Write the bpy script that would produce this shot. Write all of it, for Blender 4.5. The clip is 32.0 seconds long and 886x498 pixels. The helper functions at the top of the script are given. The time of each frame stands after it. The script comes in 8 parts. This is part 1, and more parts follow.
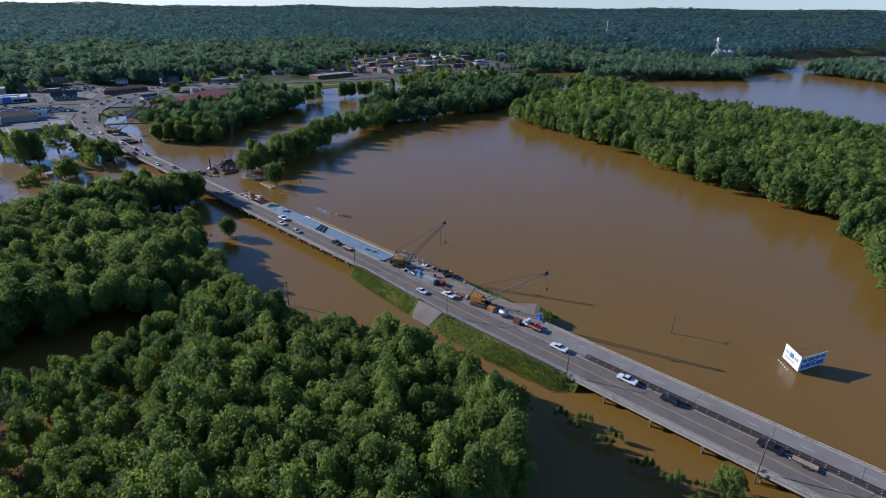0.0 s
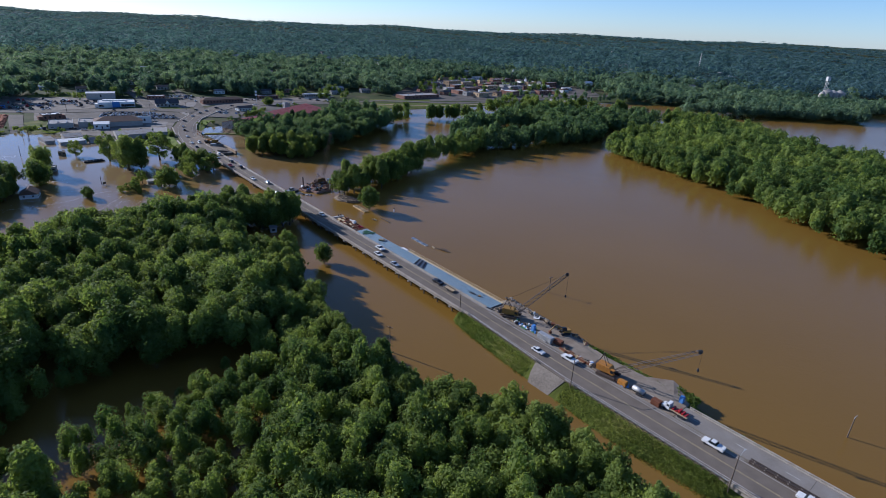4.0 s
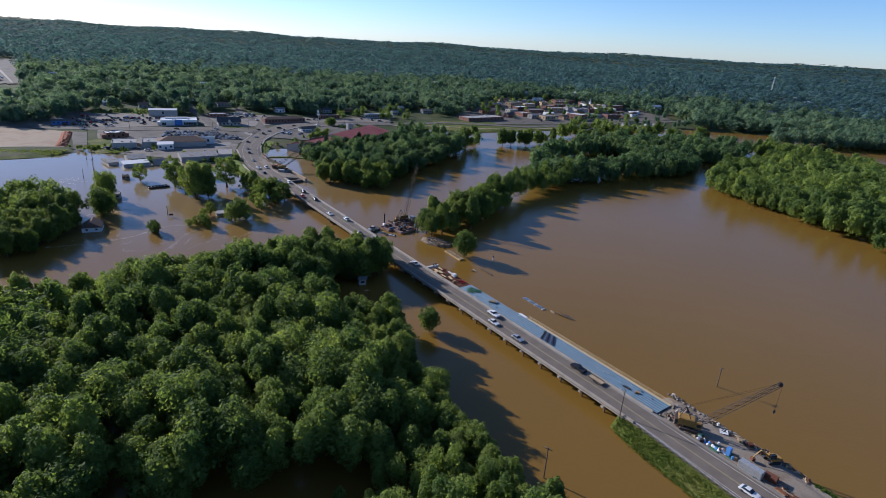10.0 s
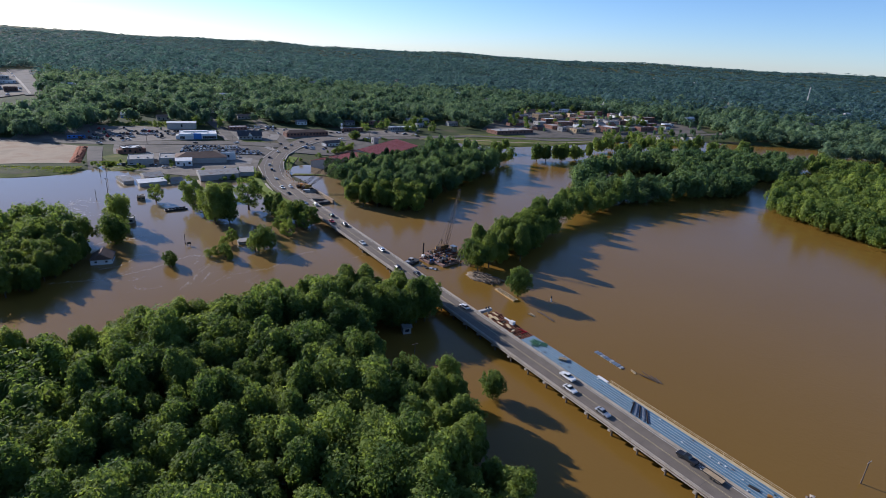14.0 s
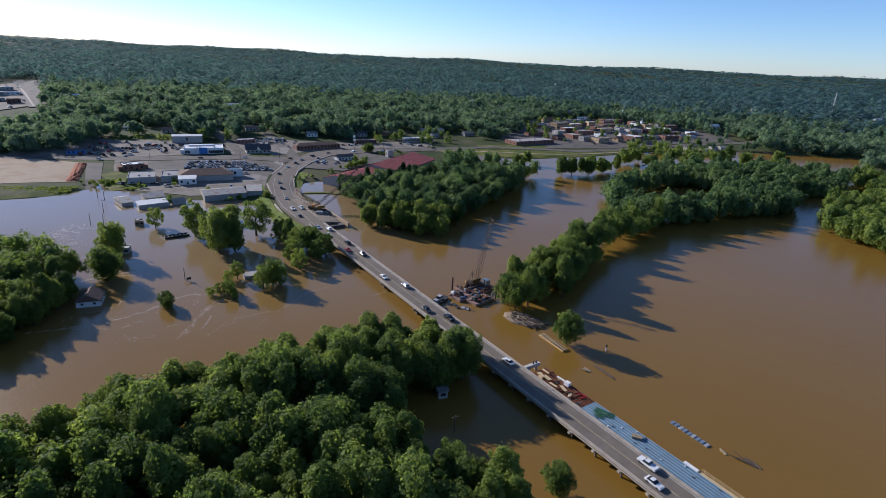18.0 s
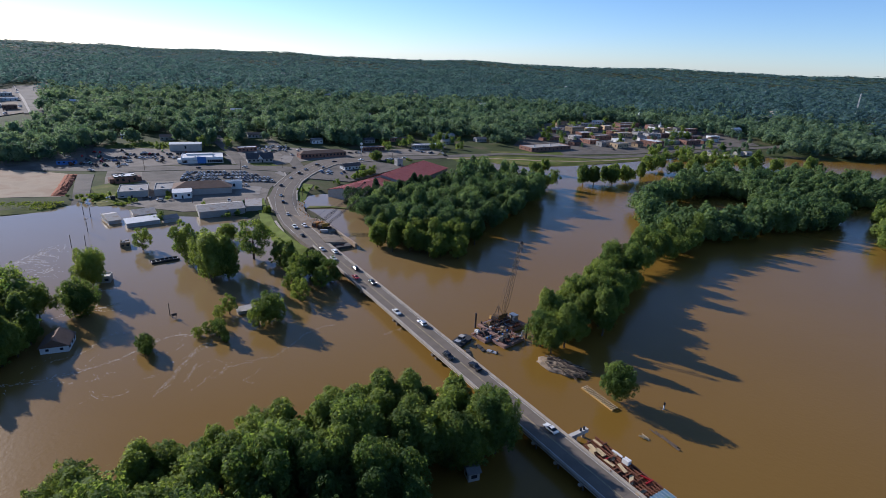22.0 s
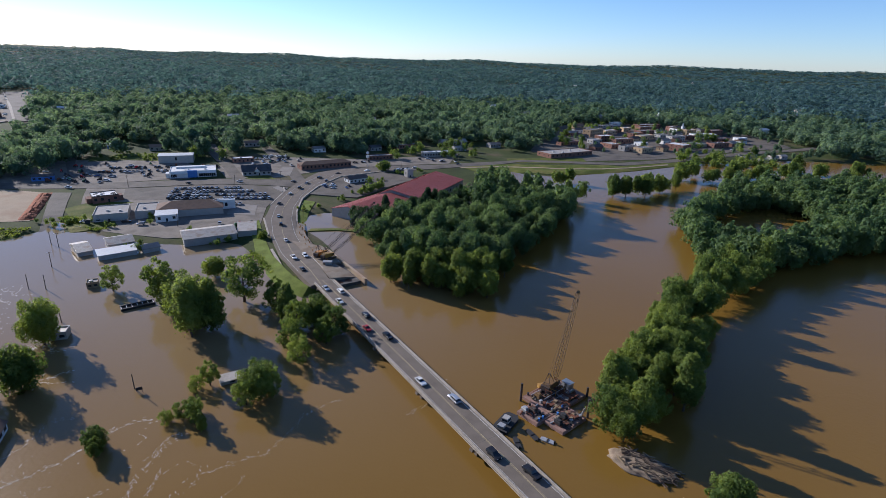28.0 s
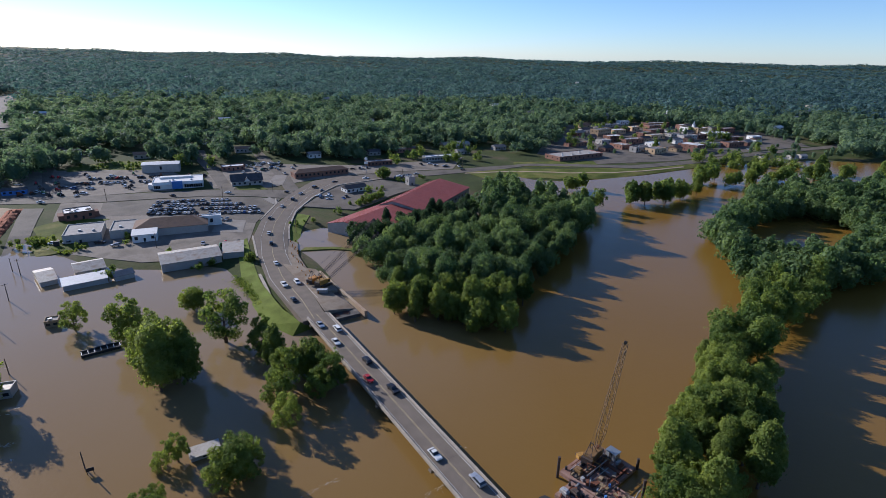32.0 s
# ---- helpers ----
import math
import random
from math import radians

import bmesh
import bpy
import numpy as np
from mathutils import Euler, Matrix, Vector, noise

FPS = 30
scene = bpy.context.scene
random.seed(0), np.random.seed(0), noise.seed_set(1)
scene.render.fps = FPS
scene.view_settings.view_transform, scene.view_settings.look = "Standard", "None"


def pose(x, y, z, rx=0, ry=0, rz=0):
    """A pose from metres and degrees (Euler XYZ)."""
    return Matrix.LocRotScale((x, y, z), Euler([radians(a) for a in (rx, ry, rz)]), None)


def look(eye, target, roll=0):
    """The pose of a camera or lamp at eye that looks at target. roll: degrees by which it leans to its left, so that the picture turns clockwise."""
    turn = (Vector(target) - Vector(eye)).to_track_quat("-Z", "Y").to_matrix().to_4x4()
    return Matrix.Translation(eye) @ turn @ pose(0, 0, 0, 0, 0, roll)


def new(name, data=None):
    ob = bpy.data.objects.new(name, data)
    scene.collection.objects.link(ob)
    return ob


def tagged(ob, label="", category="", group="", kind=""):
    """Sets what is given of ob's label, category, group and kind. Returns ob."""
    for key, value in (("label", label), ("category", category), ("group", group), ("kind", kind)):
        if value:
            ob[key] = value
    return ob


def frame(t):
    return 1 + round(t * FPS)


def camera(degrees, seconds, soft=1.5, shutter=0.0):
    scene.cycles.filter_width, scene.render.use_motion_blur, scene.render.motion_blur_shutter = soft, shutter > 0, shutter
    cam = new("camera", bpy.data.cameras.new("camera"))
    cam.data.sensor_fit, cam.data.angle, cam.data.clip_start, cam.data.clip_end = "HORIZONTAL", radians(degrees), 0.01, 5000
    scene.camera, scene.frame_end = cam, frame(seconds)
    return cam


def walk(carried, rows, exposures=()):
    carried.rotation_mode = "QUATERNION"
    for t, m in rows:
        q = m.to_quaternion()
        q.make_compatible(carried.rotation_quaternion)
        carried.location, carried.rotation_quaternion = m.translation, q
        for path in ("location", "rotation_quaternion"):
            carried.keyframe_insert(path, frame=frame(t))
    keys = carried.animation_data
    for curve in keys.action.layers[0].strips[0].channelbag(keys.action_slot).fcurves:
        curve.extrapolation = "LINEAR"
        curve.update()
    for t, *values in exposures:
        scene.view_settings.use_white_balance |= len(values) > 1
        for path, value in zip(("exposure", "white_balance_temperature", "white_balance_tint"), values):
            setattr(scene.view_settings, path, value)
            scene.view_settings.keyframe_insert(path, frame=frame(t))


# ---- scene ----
cam = camera(78.87, 32.0, 0.2)
PATH = [
    (0, look((72.93, -132.27, 98.70), (93.45, -43.57, 57.32), 0.624)),
    (0.2, look((72.52, -131.13, 98.68), (90.85, -41.78, 57.69), 0.812)),
    (0.5, look((71.90, -129.40, 98.66), (88.50, -39.59, 57.95), 1.183)),
    (1, look((70.75, -126.43, 98.63), (86.01, -36.09, 58.56), 1.458)),
    (2, look((67.37, -119.94, 98.81), (80.65, -29.01, 59.38), 1.947)),
    (3.5, look((59.31, -110.28, 98.74), (70.14, -18.64, 60.22), 2.627)),
    (6, look((45.01, -92.67, 98.82), (52.24, -0.22, 61.39), 3.070)),
    (7.5, look((37.10, -81.03, 99.01), (42.75, 11.73, 62.10), 3.110)),
    (9, look((29.24, -68.71, 99.47), (33.74, 24.34, 63.12), 3.338)),
    (11, look((20.33, -52.08, 99.26), (23.29, 41.32, 63.66), 3.465)),
    (13, look((12.48, -34.83, 99.34), (14.09, 58.81, 64.29), 3.391)),
    (14.5, look((6.93, -21.63, 99.36), (7.96, 72.22, 64.86), 3.307)),
    (17, look((0.00, 0.00, 100.00), (0.00, 94.06, 66.04), 2.967)),
    (19, look((-4.18, 16.48, 100.22), (-4.82, 110.64, 66.57), 2.735)),
    (21, look((-7.20, 33.21, 100.25), (-8.45, 127.41, 66.71), 2.592)),
    (23, look((-11.06, 49.76, 100.11), (-12.76, 143.95, 66.57), 2.399)),
    (25.5, look((-15.68, 68.76, 100.57), (-17.64, 162.93, 66.96), 2.066)),
    (28, look((-20.41, 89.23, 100.30), (-22.57, 183.39, 66.68), 1.843)),
    (30, look((-23.79, 105.42, 100.40), (-25.95, 199.54, 66.68), 1.555)),
    (32, look((-26.03, 122.00, 100.96), (-28.02, 216.02, 66.95), 1.188)),
]
walk(cam, PATH, ((0, 0.40, 5330, 17), (3, 0.42, 5430, 17), (8, 0.47, 5590, 17), (14, 0.50, 5760, 17), (24, 0.52, 5800, 17), (32, 0.55, 5800, 17)))
# ---- world and sun ----
SUN_EL, SUN_AZ = radians(22.4), math.atan2(-0.83, 0.553)
world = bpy.data.worlds.new("world")
scene.world = world
world.use_nodes = True
wn = world.node_tree
sky = wn.nodes.new("ShaderNodeTexSky")
sky.sky_type, sky.sun_disc = "NISHITA", False
sky.sun_elevation, sky.sun_rotation = SUN_EL, SUN_AZ
sky.air_density, sky.dust_density, sky.ozone_density = 0.9, 0.25, 5.0
sky.altitude = 900
wn.links.new(sky.outputs[0], wn.nodes["Background"].inputs[0])
wn.nodes["Background"].inputs[1].default_value = 0.101
sun_data = bpy.data.lights.new("sun", "SUN")
sun_data.energy, sun_data.angle, sun_data.color = 4.8, radians(0.55), (1.0, 0.93, 0.82)
sun_to = Vector((math.sin(SUN_AZ) * math.cos(SUN_EL), math.cos(SUN_AZ) * math.cos(SUN_EL), math.sin(SUN_EL)))
sun = new("sun", sun_data)
sun.matrix_world = look(sun_to * 300, (0, 0, 0))


# ---- materials ----
def material(name, color, rough=0.7, metal=0.0, vary=0.25, scale=1.0, bump=0.2, fine=8.0, spot=None, place="Object", tint=0.0, streak=(1, 1, 1)):
    """Base colour with blotches at one scale and grain at a finer one; spot: a second colour in stains; tint: change from thing to thing."""
    m = bpy.data.materials.new(name)
    m.use_nodes = True
    n, l = m.node_tree.nodes, m.node_tree.links
    b = n["Principled BSDF"]
    b.inputs["Roughness"].default_value, b.inputs["Metallic"].default_value = rough, metal
    b.inputs["Specular IOR Level"].default_value = 0.12 if rough > 0.84 else 0.4
    tc = n.new("ShaderNodeNewGeometry") if place == "World" else n.new("ShaderNodeTexCoord")
    src = tc.outputs["Position"] if place == "World" else tc.outputs["Object"]
    mp = n.new("ShaderNodeMapping")
    mp.inputs["Scale"].default_value = streak
    l.new(src, mp.inputs["Vector"])
    big, small = n.new("ShaderNodeTexNoise"), n.new("ShaderNodeTexNoise")
    big.inputs["Scale"].default_value, small.inputs["Scale"].default_value = scale, scale * fine
    big.inputs["Detail"].default_value, small.inputs["Detail"].default_value = 4, 3
    for q in (big, small):
        l.new(mp.outputs[0], q.inputs["Vector"])
    mix = n.new("ShaderNodeMath")
    mix.operation = "MULTIPLY_ADD"
    l.new(small.outputs[0], mix.inputs[0])
    mix.inputs[1].default_value = 0.5
    l.new(big.outputs[0], mix.inputs[2])
    ramp = n.new("ShaderNodeMapRange")
    ramp.inputs["From Min"].default_value, ramp.inputs["From Max"].default_value = 0.45, 1.05
    ramp.inputs["To Min"].default_value, ramp.inputs["To Max"].default_value = 1 - vary, 1 + vary
    l.new(mix.outputs[0], ramp.inputs["Value"])
    val = ramp.outputs["Result"]
    if tint:
        oi = n.new("ShaderNodeObjectInfo")
        tr = n.new("ShaderNodeMapRange")
        tr.inputs["To Min"].default_value, tr.inputs["To Max"].default_value = 1 - tint, 1 + tint
        l.new(oi.outputs["Random"], tr.inputs["Value"])
        mu = n.new("ShaderNodeMath")
        mu.operation = "MULTIPLY"
        l.new(val, mu.inputs[0]), l.new(tr.outputs["Result"], mu.inputs[1])
        val = mu.outputs[0]
    base = n.new("ShaderNodeMix")
    base.data_type = "RGBA"
    base.inputs["A"].default_value, base.inputs["B"].default_value = (*color, 1), (*(spot or color), 1)
    base.inputs["Factor"].default_value = 0.0
    if spot:
        sp = n.new("ShaderNodeMapRange")
        sp.inputs["From Min"].default_value, sp.inputs["From Max"].default_value = 0.5, 0.66
        l.new(big.outputs[0], sp.inputs["Value"])
        l.new(sp.outputs["Result"], base.inputs["Factor"])
    vm = n.new("ShaderNodeVectorMath")
    vm.operation = "SCALE"
    l.new(base.outputs["Result"], vm.inputs[0]), l.new(val, vm.inputs["Scale"])
    l.new(vm.outputs[0], b.inputs["Base Color"])
    if bump:
        bp = n.new("ShaderNodeBump")
        bp.inputs["Strength"].default_value, bp.inputs["Distance"].default_value = bump, 0.3 / (scale * fine)
        l.new(small.outputs[0], bp.inputs["Height"]), l.new(bp.outputs[0], b.inputs["Normal"])
    return m


def leaf_material(name, dark, light, island=False, through_light=2.5, speck=0.3):
    """Leaves: dull, slightly glossy, letting part of the light through; colour differs from tree to tree and over each crown."""
    m = bpy.data.materials.new(name)
    m.use_nodes = True
    n, l = m.node_tree.nodes, m.node_tree.links
    b = n["Principled BSDF"]
    b.inputs["Roughness"].default_value = 0.7
    b.inputs["Specular IOR Level"].default_value = 0.16
    geo = n.new("ShaderNodeNewGeometry")
    noise_tex = n.new("ShaderNodeTexNoise")
    noise_tex.inputs["Scale"].default_value, noise_tex.inputs["Detail"].default_value = 0.1, 2
    wide = n.new("ShaderNodeMapRange")
    wide.inputs["From Min"].default_value, wide.inputs["From Max"].default_value = 0.32, 0.68
    l.new(noise_tex.outputs[0], wide.inputs["Value"])
    l.new(geo.outputs["Position"], noise_tex.inputs["Vector"])
    fac = n.new("ShaderNodeMath")
    fac.operation = "ADD"
    fine = n.new("ShaderNodeMath")
    fine.operation = "MULTIPLY_ADD"
    l.new(geo.outputs["Random Per Island"], fine.inputs[0])
    fine.inputs[1].default_value, fine.inputs[2].default_value = speck, -speck / 2
    stand, stand_range, both = n.new("ShaderNodeTexNoise"), n.new("ShaderNodeMapRange"), n.new("ShaderNodeMath")
    stand.inputs["Scale"].default_value, stand.inputs["Detail"].default_value = 0.016, 3
    stand_range.inputs["From Min"].default_value, stand_range.inputs["From Max"].default_value = 0.3, 0.7
    stand_range.inputs["To Min"].default_value, stand_range.inputs["To Max"].default_value = -0.3, 0.3
    l.new(geo.outputs["Position"], stand.inputs["Vector"]), l.new(stand.outputs[0], stand_range.inputs["Value"])
    both.operation = "ADD"
    l.new(wide.outputs[0], both.inputs[0]), l.new(stand_range.outputs[0], both.inputs[1])
    l.new(both.outputs[0], fac.inputs[0]), l.new(fine.outputs[0], fac.inputs[1])
    val = fac.outputs[0]
    if not island:
        oi = n.new("ShaderNodeObjectInfo")
        ad = n.new("ShaderNodeMath")
        ad.operation = "MULTIPLY_ADD"
        l.new(oi.outputs["Random"], ad.inputs[0])
        ad.inputs[1].default_value = 0.5
        l.new(val, ad.inputs[2])
        sub = n.new("ShaderNodeMath")
        sub.operation = "SUBTRACT"
        l.new(ad.outputs[0], sub.inputs[0])
        sub.inputs[1].default_value = 0.25
        val = sub.outputs[0]
    mx = n.new("ShaderNodeMix")
    mx.data_type = "RGBA"
    mx.inputs["A"].default_value, mx.inputs["B"].default_value = (*dark, 1), (*light, 1)
    l.new(val, mx.inputs["Factor"])
    l.new(mx.outputs["Result"], b.inputs["Base Color"])
    tr = n.new("ShaderNodeBsdfTranslucent")
    hue = n.new("ShaderNodeVectorMath")
    hue.operation = "MULTIPLY"
    l.new(mx.outputs["Result"], hue.inputs[0])
    hue.inputs[1].default_value = (through_light, through_light * 0.96, through_light * 0.62)
    l.new(hue.outputs[0], tr.inputs["Color"])
    sh = n.new("ShaderNodeMixShader")
    sh.inputs[0].default_value = 0.5
    l.new(b.outputs[0], sh.inputs[1]), l.new(tr.outputs[0], sh.inputs[2])
    l.new(sh.outputs[0], n["Material Output"].inputs["Surface"])
    return m


def water_material():
    m = bpy.data.materials.new("muddy_water")
    m.use_nodes = True
    n, l = m.node_tree.nodes, m.node_tree.links
    b = n["Principled BSDF"]
    b.inputs["IOR"].default_value = 1.33
    geo = n.new("ShaderNodeNewGeometry")
    silt = n.new("ShaderNodeTexNoise")
    silt.inputs["Scale"].default_value, silt.inputs["Detail"].default_value = 0.012, 4
    l.new(geo.outputs["Position"], silt.inputs["Vector"])
    mx = n.new("ShaderNodeMix")
    mx.data_type = "RGBA"
    mx.inputs["A"].default_value, mx.inputs["B"].default_value = (0.160, 0.087, 0.014, 1), (0.197, 0.110, 0.022, 1)
    l.new(silt.outputs[0], mx.inputs["Factor"])
    # the calm backwater beside the town: base colour paled for the sky it mirrors
    pos = n.new("ShaderNodeSeparateXYZ")
    l.new(geo.outputs["Position"], pos.inputs[0])
    ny, nx, calm = n.new("ShaderNodeMapRange"), n.new("ShaderNodeMapRange"), n.new("ShaderNodeMath")
    ny.inputs["From Min"].default_value, ny.inputs["From Max"].default_value = 170, 300
    nx.inputs["From Min"].default_value, nx.inputs["From Max"].default_value = 10, -100
    calm.operation = "MULTIPLY"
    l.new(pos.outputs["Y"], ny.inputs["Value"]), l.new(pos.outputs["X"], nx.inputs["Value"])
    l.new(ny.outputs[0], calm.inputs[0]), l.new(nx.outputs[0], calm.inputs[1])
    still = n.new("ShaderNodeMix")
    still.data_type = "RGBA"
    l.new(calm.outputs[0], still.inputs["Factor"]), l.new(mx.outputs["Result"], still.inputs["A"])
    still.inputs["B"].default_value = (0.232, 0.168, 0.094, 1)
    l.new(still.outputs["Result"], b.inputs["Base Color"])
    smooth_ = n.new("ShaderNodeMapRange")
    smooth_.inputs["To Min"].default_value, smooth_.inputs["To Max"].default_value = 0.21, 0.07
    l.new(calm.outputs[0], smooth_.inputs["Value"]), l.new(smooth_.outputs[0], b.inputs["Roughness"])
    waves, swirl = n.new("ShaderNodeTexNoise"), n.new("ShaderNodeTexNoise")
    waves.inputs["Scale"].default_value, waves.inputs["Detail"].default_value = 0.9, 3
    swirl.inputs["Scale"].default_value, swirl.inputs["Detail"].default_value, swirl.inputs["Distortion"].default_value = 0.09, 3, 1.5
    add = n.new("ShaderNodeMath")
    add.operation = "MULTIPLY_ADD"
    for q in (waves, swirl):
        l.new(geo.outputs["Position"], q.inputs["Vector"])
    l.new(swirl.outputs[0], add.inputs[0])
    add.inputs[1].default_value = 1.6
    l.new(waves.outputs[0], add.inputs[2])
    bp = n.new("ShaderNodeBump")
    bp.inputs["Strength"].default_value, bp.inputs["Distance"].default_value = 0.25, 0.12
    l.new(add.outputs[0], bp.inputs["Height"]), l.new(bp.outputs[0], b.inputs["Normal"])
    return m


M = {}
M["water"] = water_material()
M["leaf"] = leaf_material("leaves", (0.060, 0.100, 0.025), (0.186, 0.230, 0.052), False, 1.95)
M["leaf_far"] = leaf_material("leaves_far", (0.056, 0.098, 0.026), (0.180, 0.228, 0.054), True, 1.95)
# mid-distance leaves, with a blue haze tint mixed into both colours
M["leaf_town_haze"] = leaf_material("leaves_town_haze", (0.050, 0.100, 0.070), (0.165, 0.232, 0.136), True, 1.7, 0.15)
# hill leaves carry distance haze in their colour: strongly blue, little contrast
M["leaf_hill_haze"] = leaf_material("leaves_hill_haze", (0.039, 0.087, 0.104), (0.094, 0.164, 0.182), True, 1.5, 0.1)
# river-bank leaves: same foliage, dulled and blued for the haze between
M["leaf_bank_haze"] = leaf_material("leaves_bank_haze", (0.044, 0.088, 0.040), (0.140, 0.200, 0.078), True, 1.8)
M["leaf_pine_far"] = leaf_material("needles_mass", (0.018, 0.042, 0.022), (0.050, 0.090, 0.040), True, 1.6)
M["leaf_weed"] = leaf_material("weeds", (0.045, 0.075, 0.012), (0.13, 0.155, 0.035), True)
M["bark"] = material("bark", (0.10, 0.075, 0.055), 0.9, scale=2.0, vary=0.4)
M["ground"] = material("soil_and_grass", (0.048, 0.062, 0.018), 0.95, scale=0.03, fine=20, vary=0.45, spot=(0.075, 0.062, 0.035), place="World")
M["grass"] = material("rough_grass", (0.090, 0.108, 0.019), 0.95, scale=0.07, fine=14, vary=0.5, spot=(0.120, 0.110, 0.032), place="World", bump=0.6)
M["grass_lush"] = material("lush_grass", (0.120, 0.150, 0.026), 0.95, scale=0.12, fine=14, vary=0.4, spot=(0.120, 0.155, 0.030), place="World", bump=0.6)
M["asphalt"] = material("worn_asphalt", (0.158, 0.131, 0.104), 0.85, scale=0.25, fine=20, vary=0.18, place="World")
M["asphalt_new"] = material("grey_pavement", (0.140, 0.122, 0.100), 0.85, scale=0.05, fine=30, vary=0.5, spot=(0.078, 0.068, 0.055), place="World")
M["dusty"] = material("dusty_worn_paving", (0.215, 0.185, 0.150), 0.9, scale=0.07, fine=24, vary=0.45, spot=(0.115, 0.100, 0.082), place="World")
M["concrete"] = material("concrete", (0.38, 0.335, 0.275), 0.88, scale=0.3, fine=12, vary=0.3, spot=(0.24, 0.21, 0.17))
# pier concrete, darkened to give the shade under the bridge decks
M["pier_shade"] = material("shade_toned_concrete", (0.15, 0.125, 0.098), 0.9, scale=0.4, fine=10, vary=0.35, spot=(0.09, 0.072, 0.055))
M["barge_deck"] = material("dusty_barge_deck", (0.29, 0.185, 0.145), 0.9, scale=0.25, fine=8, vary=0.4, spot=(0.15, 0.085, 0.064))
M["mound_sand"] = material("spoil_sand", (0.24, 0.185, 0.128), 0.95, scale=0.5, fine=8, vary=0.35, spot=(0.14, 0.10, 0.07))
M["pit"] = material("wet_dark_mud", (0.070, 0.062, 0.054), 0.75, scale=0.4, fine=8, vary=0.4, spot=(0.13, 0.115, 0.095), place="World")
M["crane_old"] = material("old_machine_paint", (0.19, 0.105, 0.035), 0.7, scale=0.9, vary=0.45, spot=(0.075, 0.045, 0.03))
M["roof_blue"] = material("blue_grey_sheet", (0.16, 0.20, 0.25), 0.5, metal=0.2, scale=0.6, vary=0.15)
M["joint"] = material("tar_joint", (0.098, 0.084, 0.070), 0.8, scale=0.5, vary=0.2)
M["rubble"] = material("rubble_stone", (0.21, 0.172, 0.132), 0.95, scale=1.2, vary=0.4, spot=(0.11, 0.086, 0.066), tint=0.3)
M["cap_concrete"] = material("new_concrete", (0.46, 0.43, 0.38), 0.85, scale=0.6, vary=0.15)
M["concrete_road"] = material("concrete_pavement", (0.225, 0.20, 0.17), 0.85, scale=0.2, fine=16, vary=0.18, place="World", spot=(0.22, 0.20, 0.175))
M["gravel"] = material("gravel_yard", (0.25, 0.205, 0.155), 0.95, scale=0.15, fine=18, vary=0.3, spot=(0.16, 0.12, 0.085), place="World", bump=0.7)
M["dirt"] = material("pale_dirt", (0.36, 0.28, 0.19), 0.95, scale=0.06, fine=20, vary=0.2, spot=(0.28, 0.20, 0.13), place="World")
M["red_dirt"] = material("red_dirt", (0.26, 0.09, 0.045), 0.95, scale=0.5, vary=0.35)
M["paint_white"] = material("white_line", (0.46, 0.44, 0.40), 0.8, scale=0.8, vary=0.35)
M["paint_yellow"] = material("yellow_line", (0.34, 0.275, 0.15), 0.8, scale=0.8, vary=0.35)
M["white"] = material("white_paint", (0.64, 0.63, 0.60), 0.55, scale=0.4, vary=0.1)
M["steel"] = material("galvanised_steel", (0.42, 0.42, 0.41), 0.5, metal=0.5, scale=2.0, vary=0.2)
M["rust"] = material("rusty_steel", (0.17, 0.068, 0.038), 0.85, scale=0.8, vary=0.4, spot=(0.09, 0.04, 0.03))
M["dark"] = material("dark_rubber", (0.025, 0.025, 0.026), 0.8, scale=3, vary=0.2)
M["glass_dark"] = material("dark_glass", (0.02, 0.025, 0.03), 0.12, scale=1, vary=0.1, bump=0)
M["wood"] = material("weathered_timber", (0.28, 0.21, 0.13), 0.85, scale=1.2, vary=0.3, tint=0.2)
M["wood_new"] = material("new_lumber", (0.47, 0.36, 0.20), 0.8, scale=1.2, vary=0.2, tint=0.15)
M["pole"] = material("pole_wood", (0.13, 0.10, 0.075), 0.9, scale=2, vary=0.3)
M["blue_form"] = material("blue_decking", (0.085, 0.165, 0.225), 0.55, scale=0.5, vary=0.15, tint=0.10, metal=0.1)
M["crane_yellow"] = material("crane_yellow", (0.36, 0.20, 0.04), 0.6, scale=0.9, vary=0.4, spot=(0.16, 0.085, 0.03))
M["crane_orange"] = material("crane_orange", (0.44, 0.19, 0.03), 0.55, scale=0.9, vary=0.35, spot=(0.22, 0.10, 0.03))
M["boom"] = material("boom_steel", (0.06, 0.042, 0.032), 0.7, scale=1, vary=0.3)
M["boom_tan"] = material("tan_boom_steel", (0.155, 0.095, 0.045), 0.7, scale=1, vary=0.3)
M["red_roof"] = material("red_metal_roof", (0.27, 0.062, 0.048), 0.62, scale=0.15, vary=0.15, fine=20)
M["roof_white"] = material("white_roof", (0.62, 0.61, 0.58), 0.6, scale=0.2, vary=0.15, spot=(0.5, 0.48, 0.44))
M["roof_grey"] = material("grey_roof", (0.17, 0.16, 0.15), 0.8, scale=0.25, vary=0.25, tint=0.25)
M["roof_dark"] = material("dark_shingles", (0.075, 0.070, 0.070), 0.9, scale=0.5, vary=0.3, tint=0.2)
M["roof_brown"] = material("brown_roof", (0.16, 0.105, 0.075), 0.85, scale=0.2, vary=0.3, spot=(0.11, 0.075, 0.06))
M["roof_tin"] = material("weathered_tin", (0.37, 0.335, 0.285), 0.6, metal=0.1, scale=0.25, vary=0.35, spot=(0.23, 0.175, 0.13))
M["brick"] = material("red_brick", (0.21, 0.112, 0.082), 0.85, scale=0.5, vary=0.25, tint=0.25)
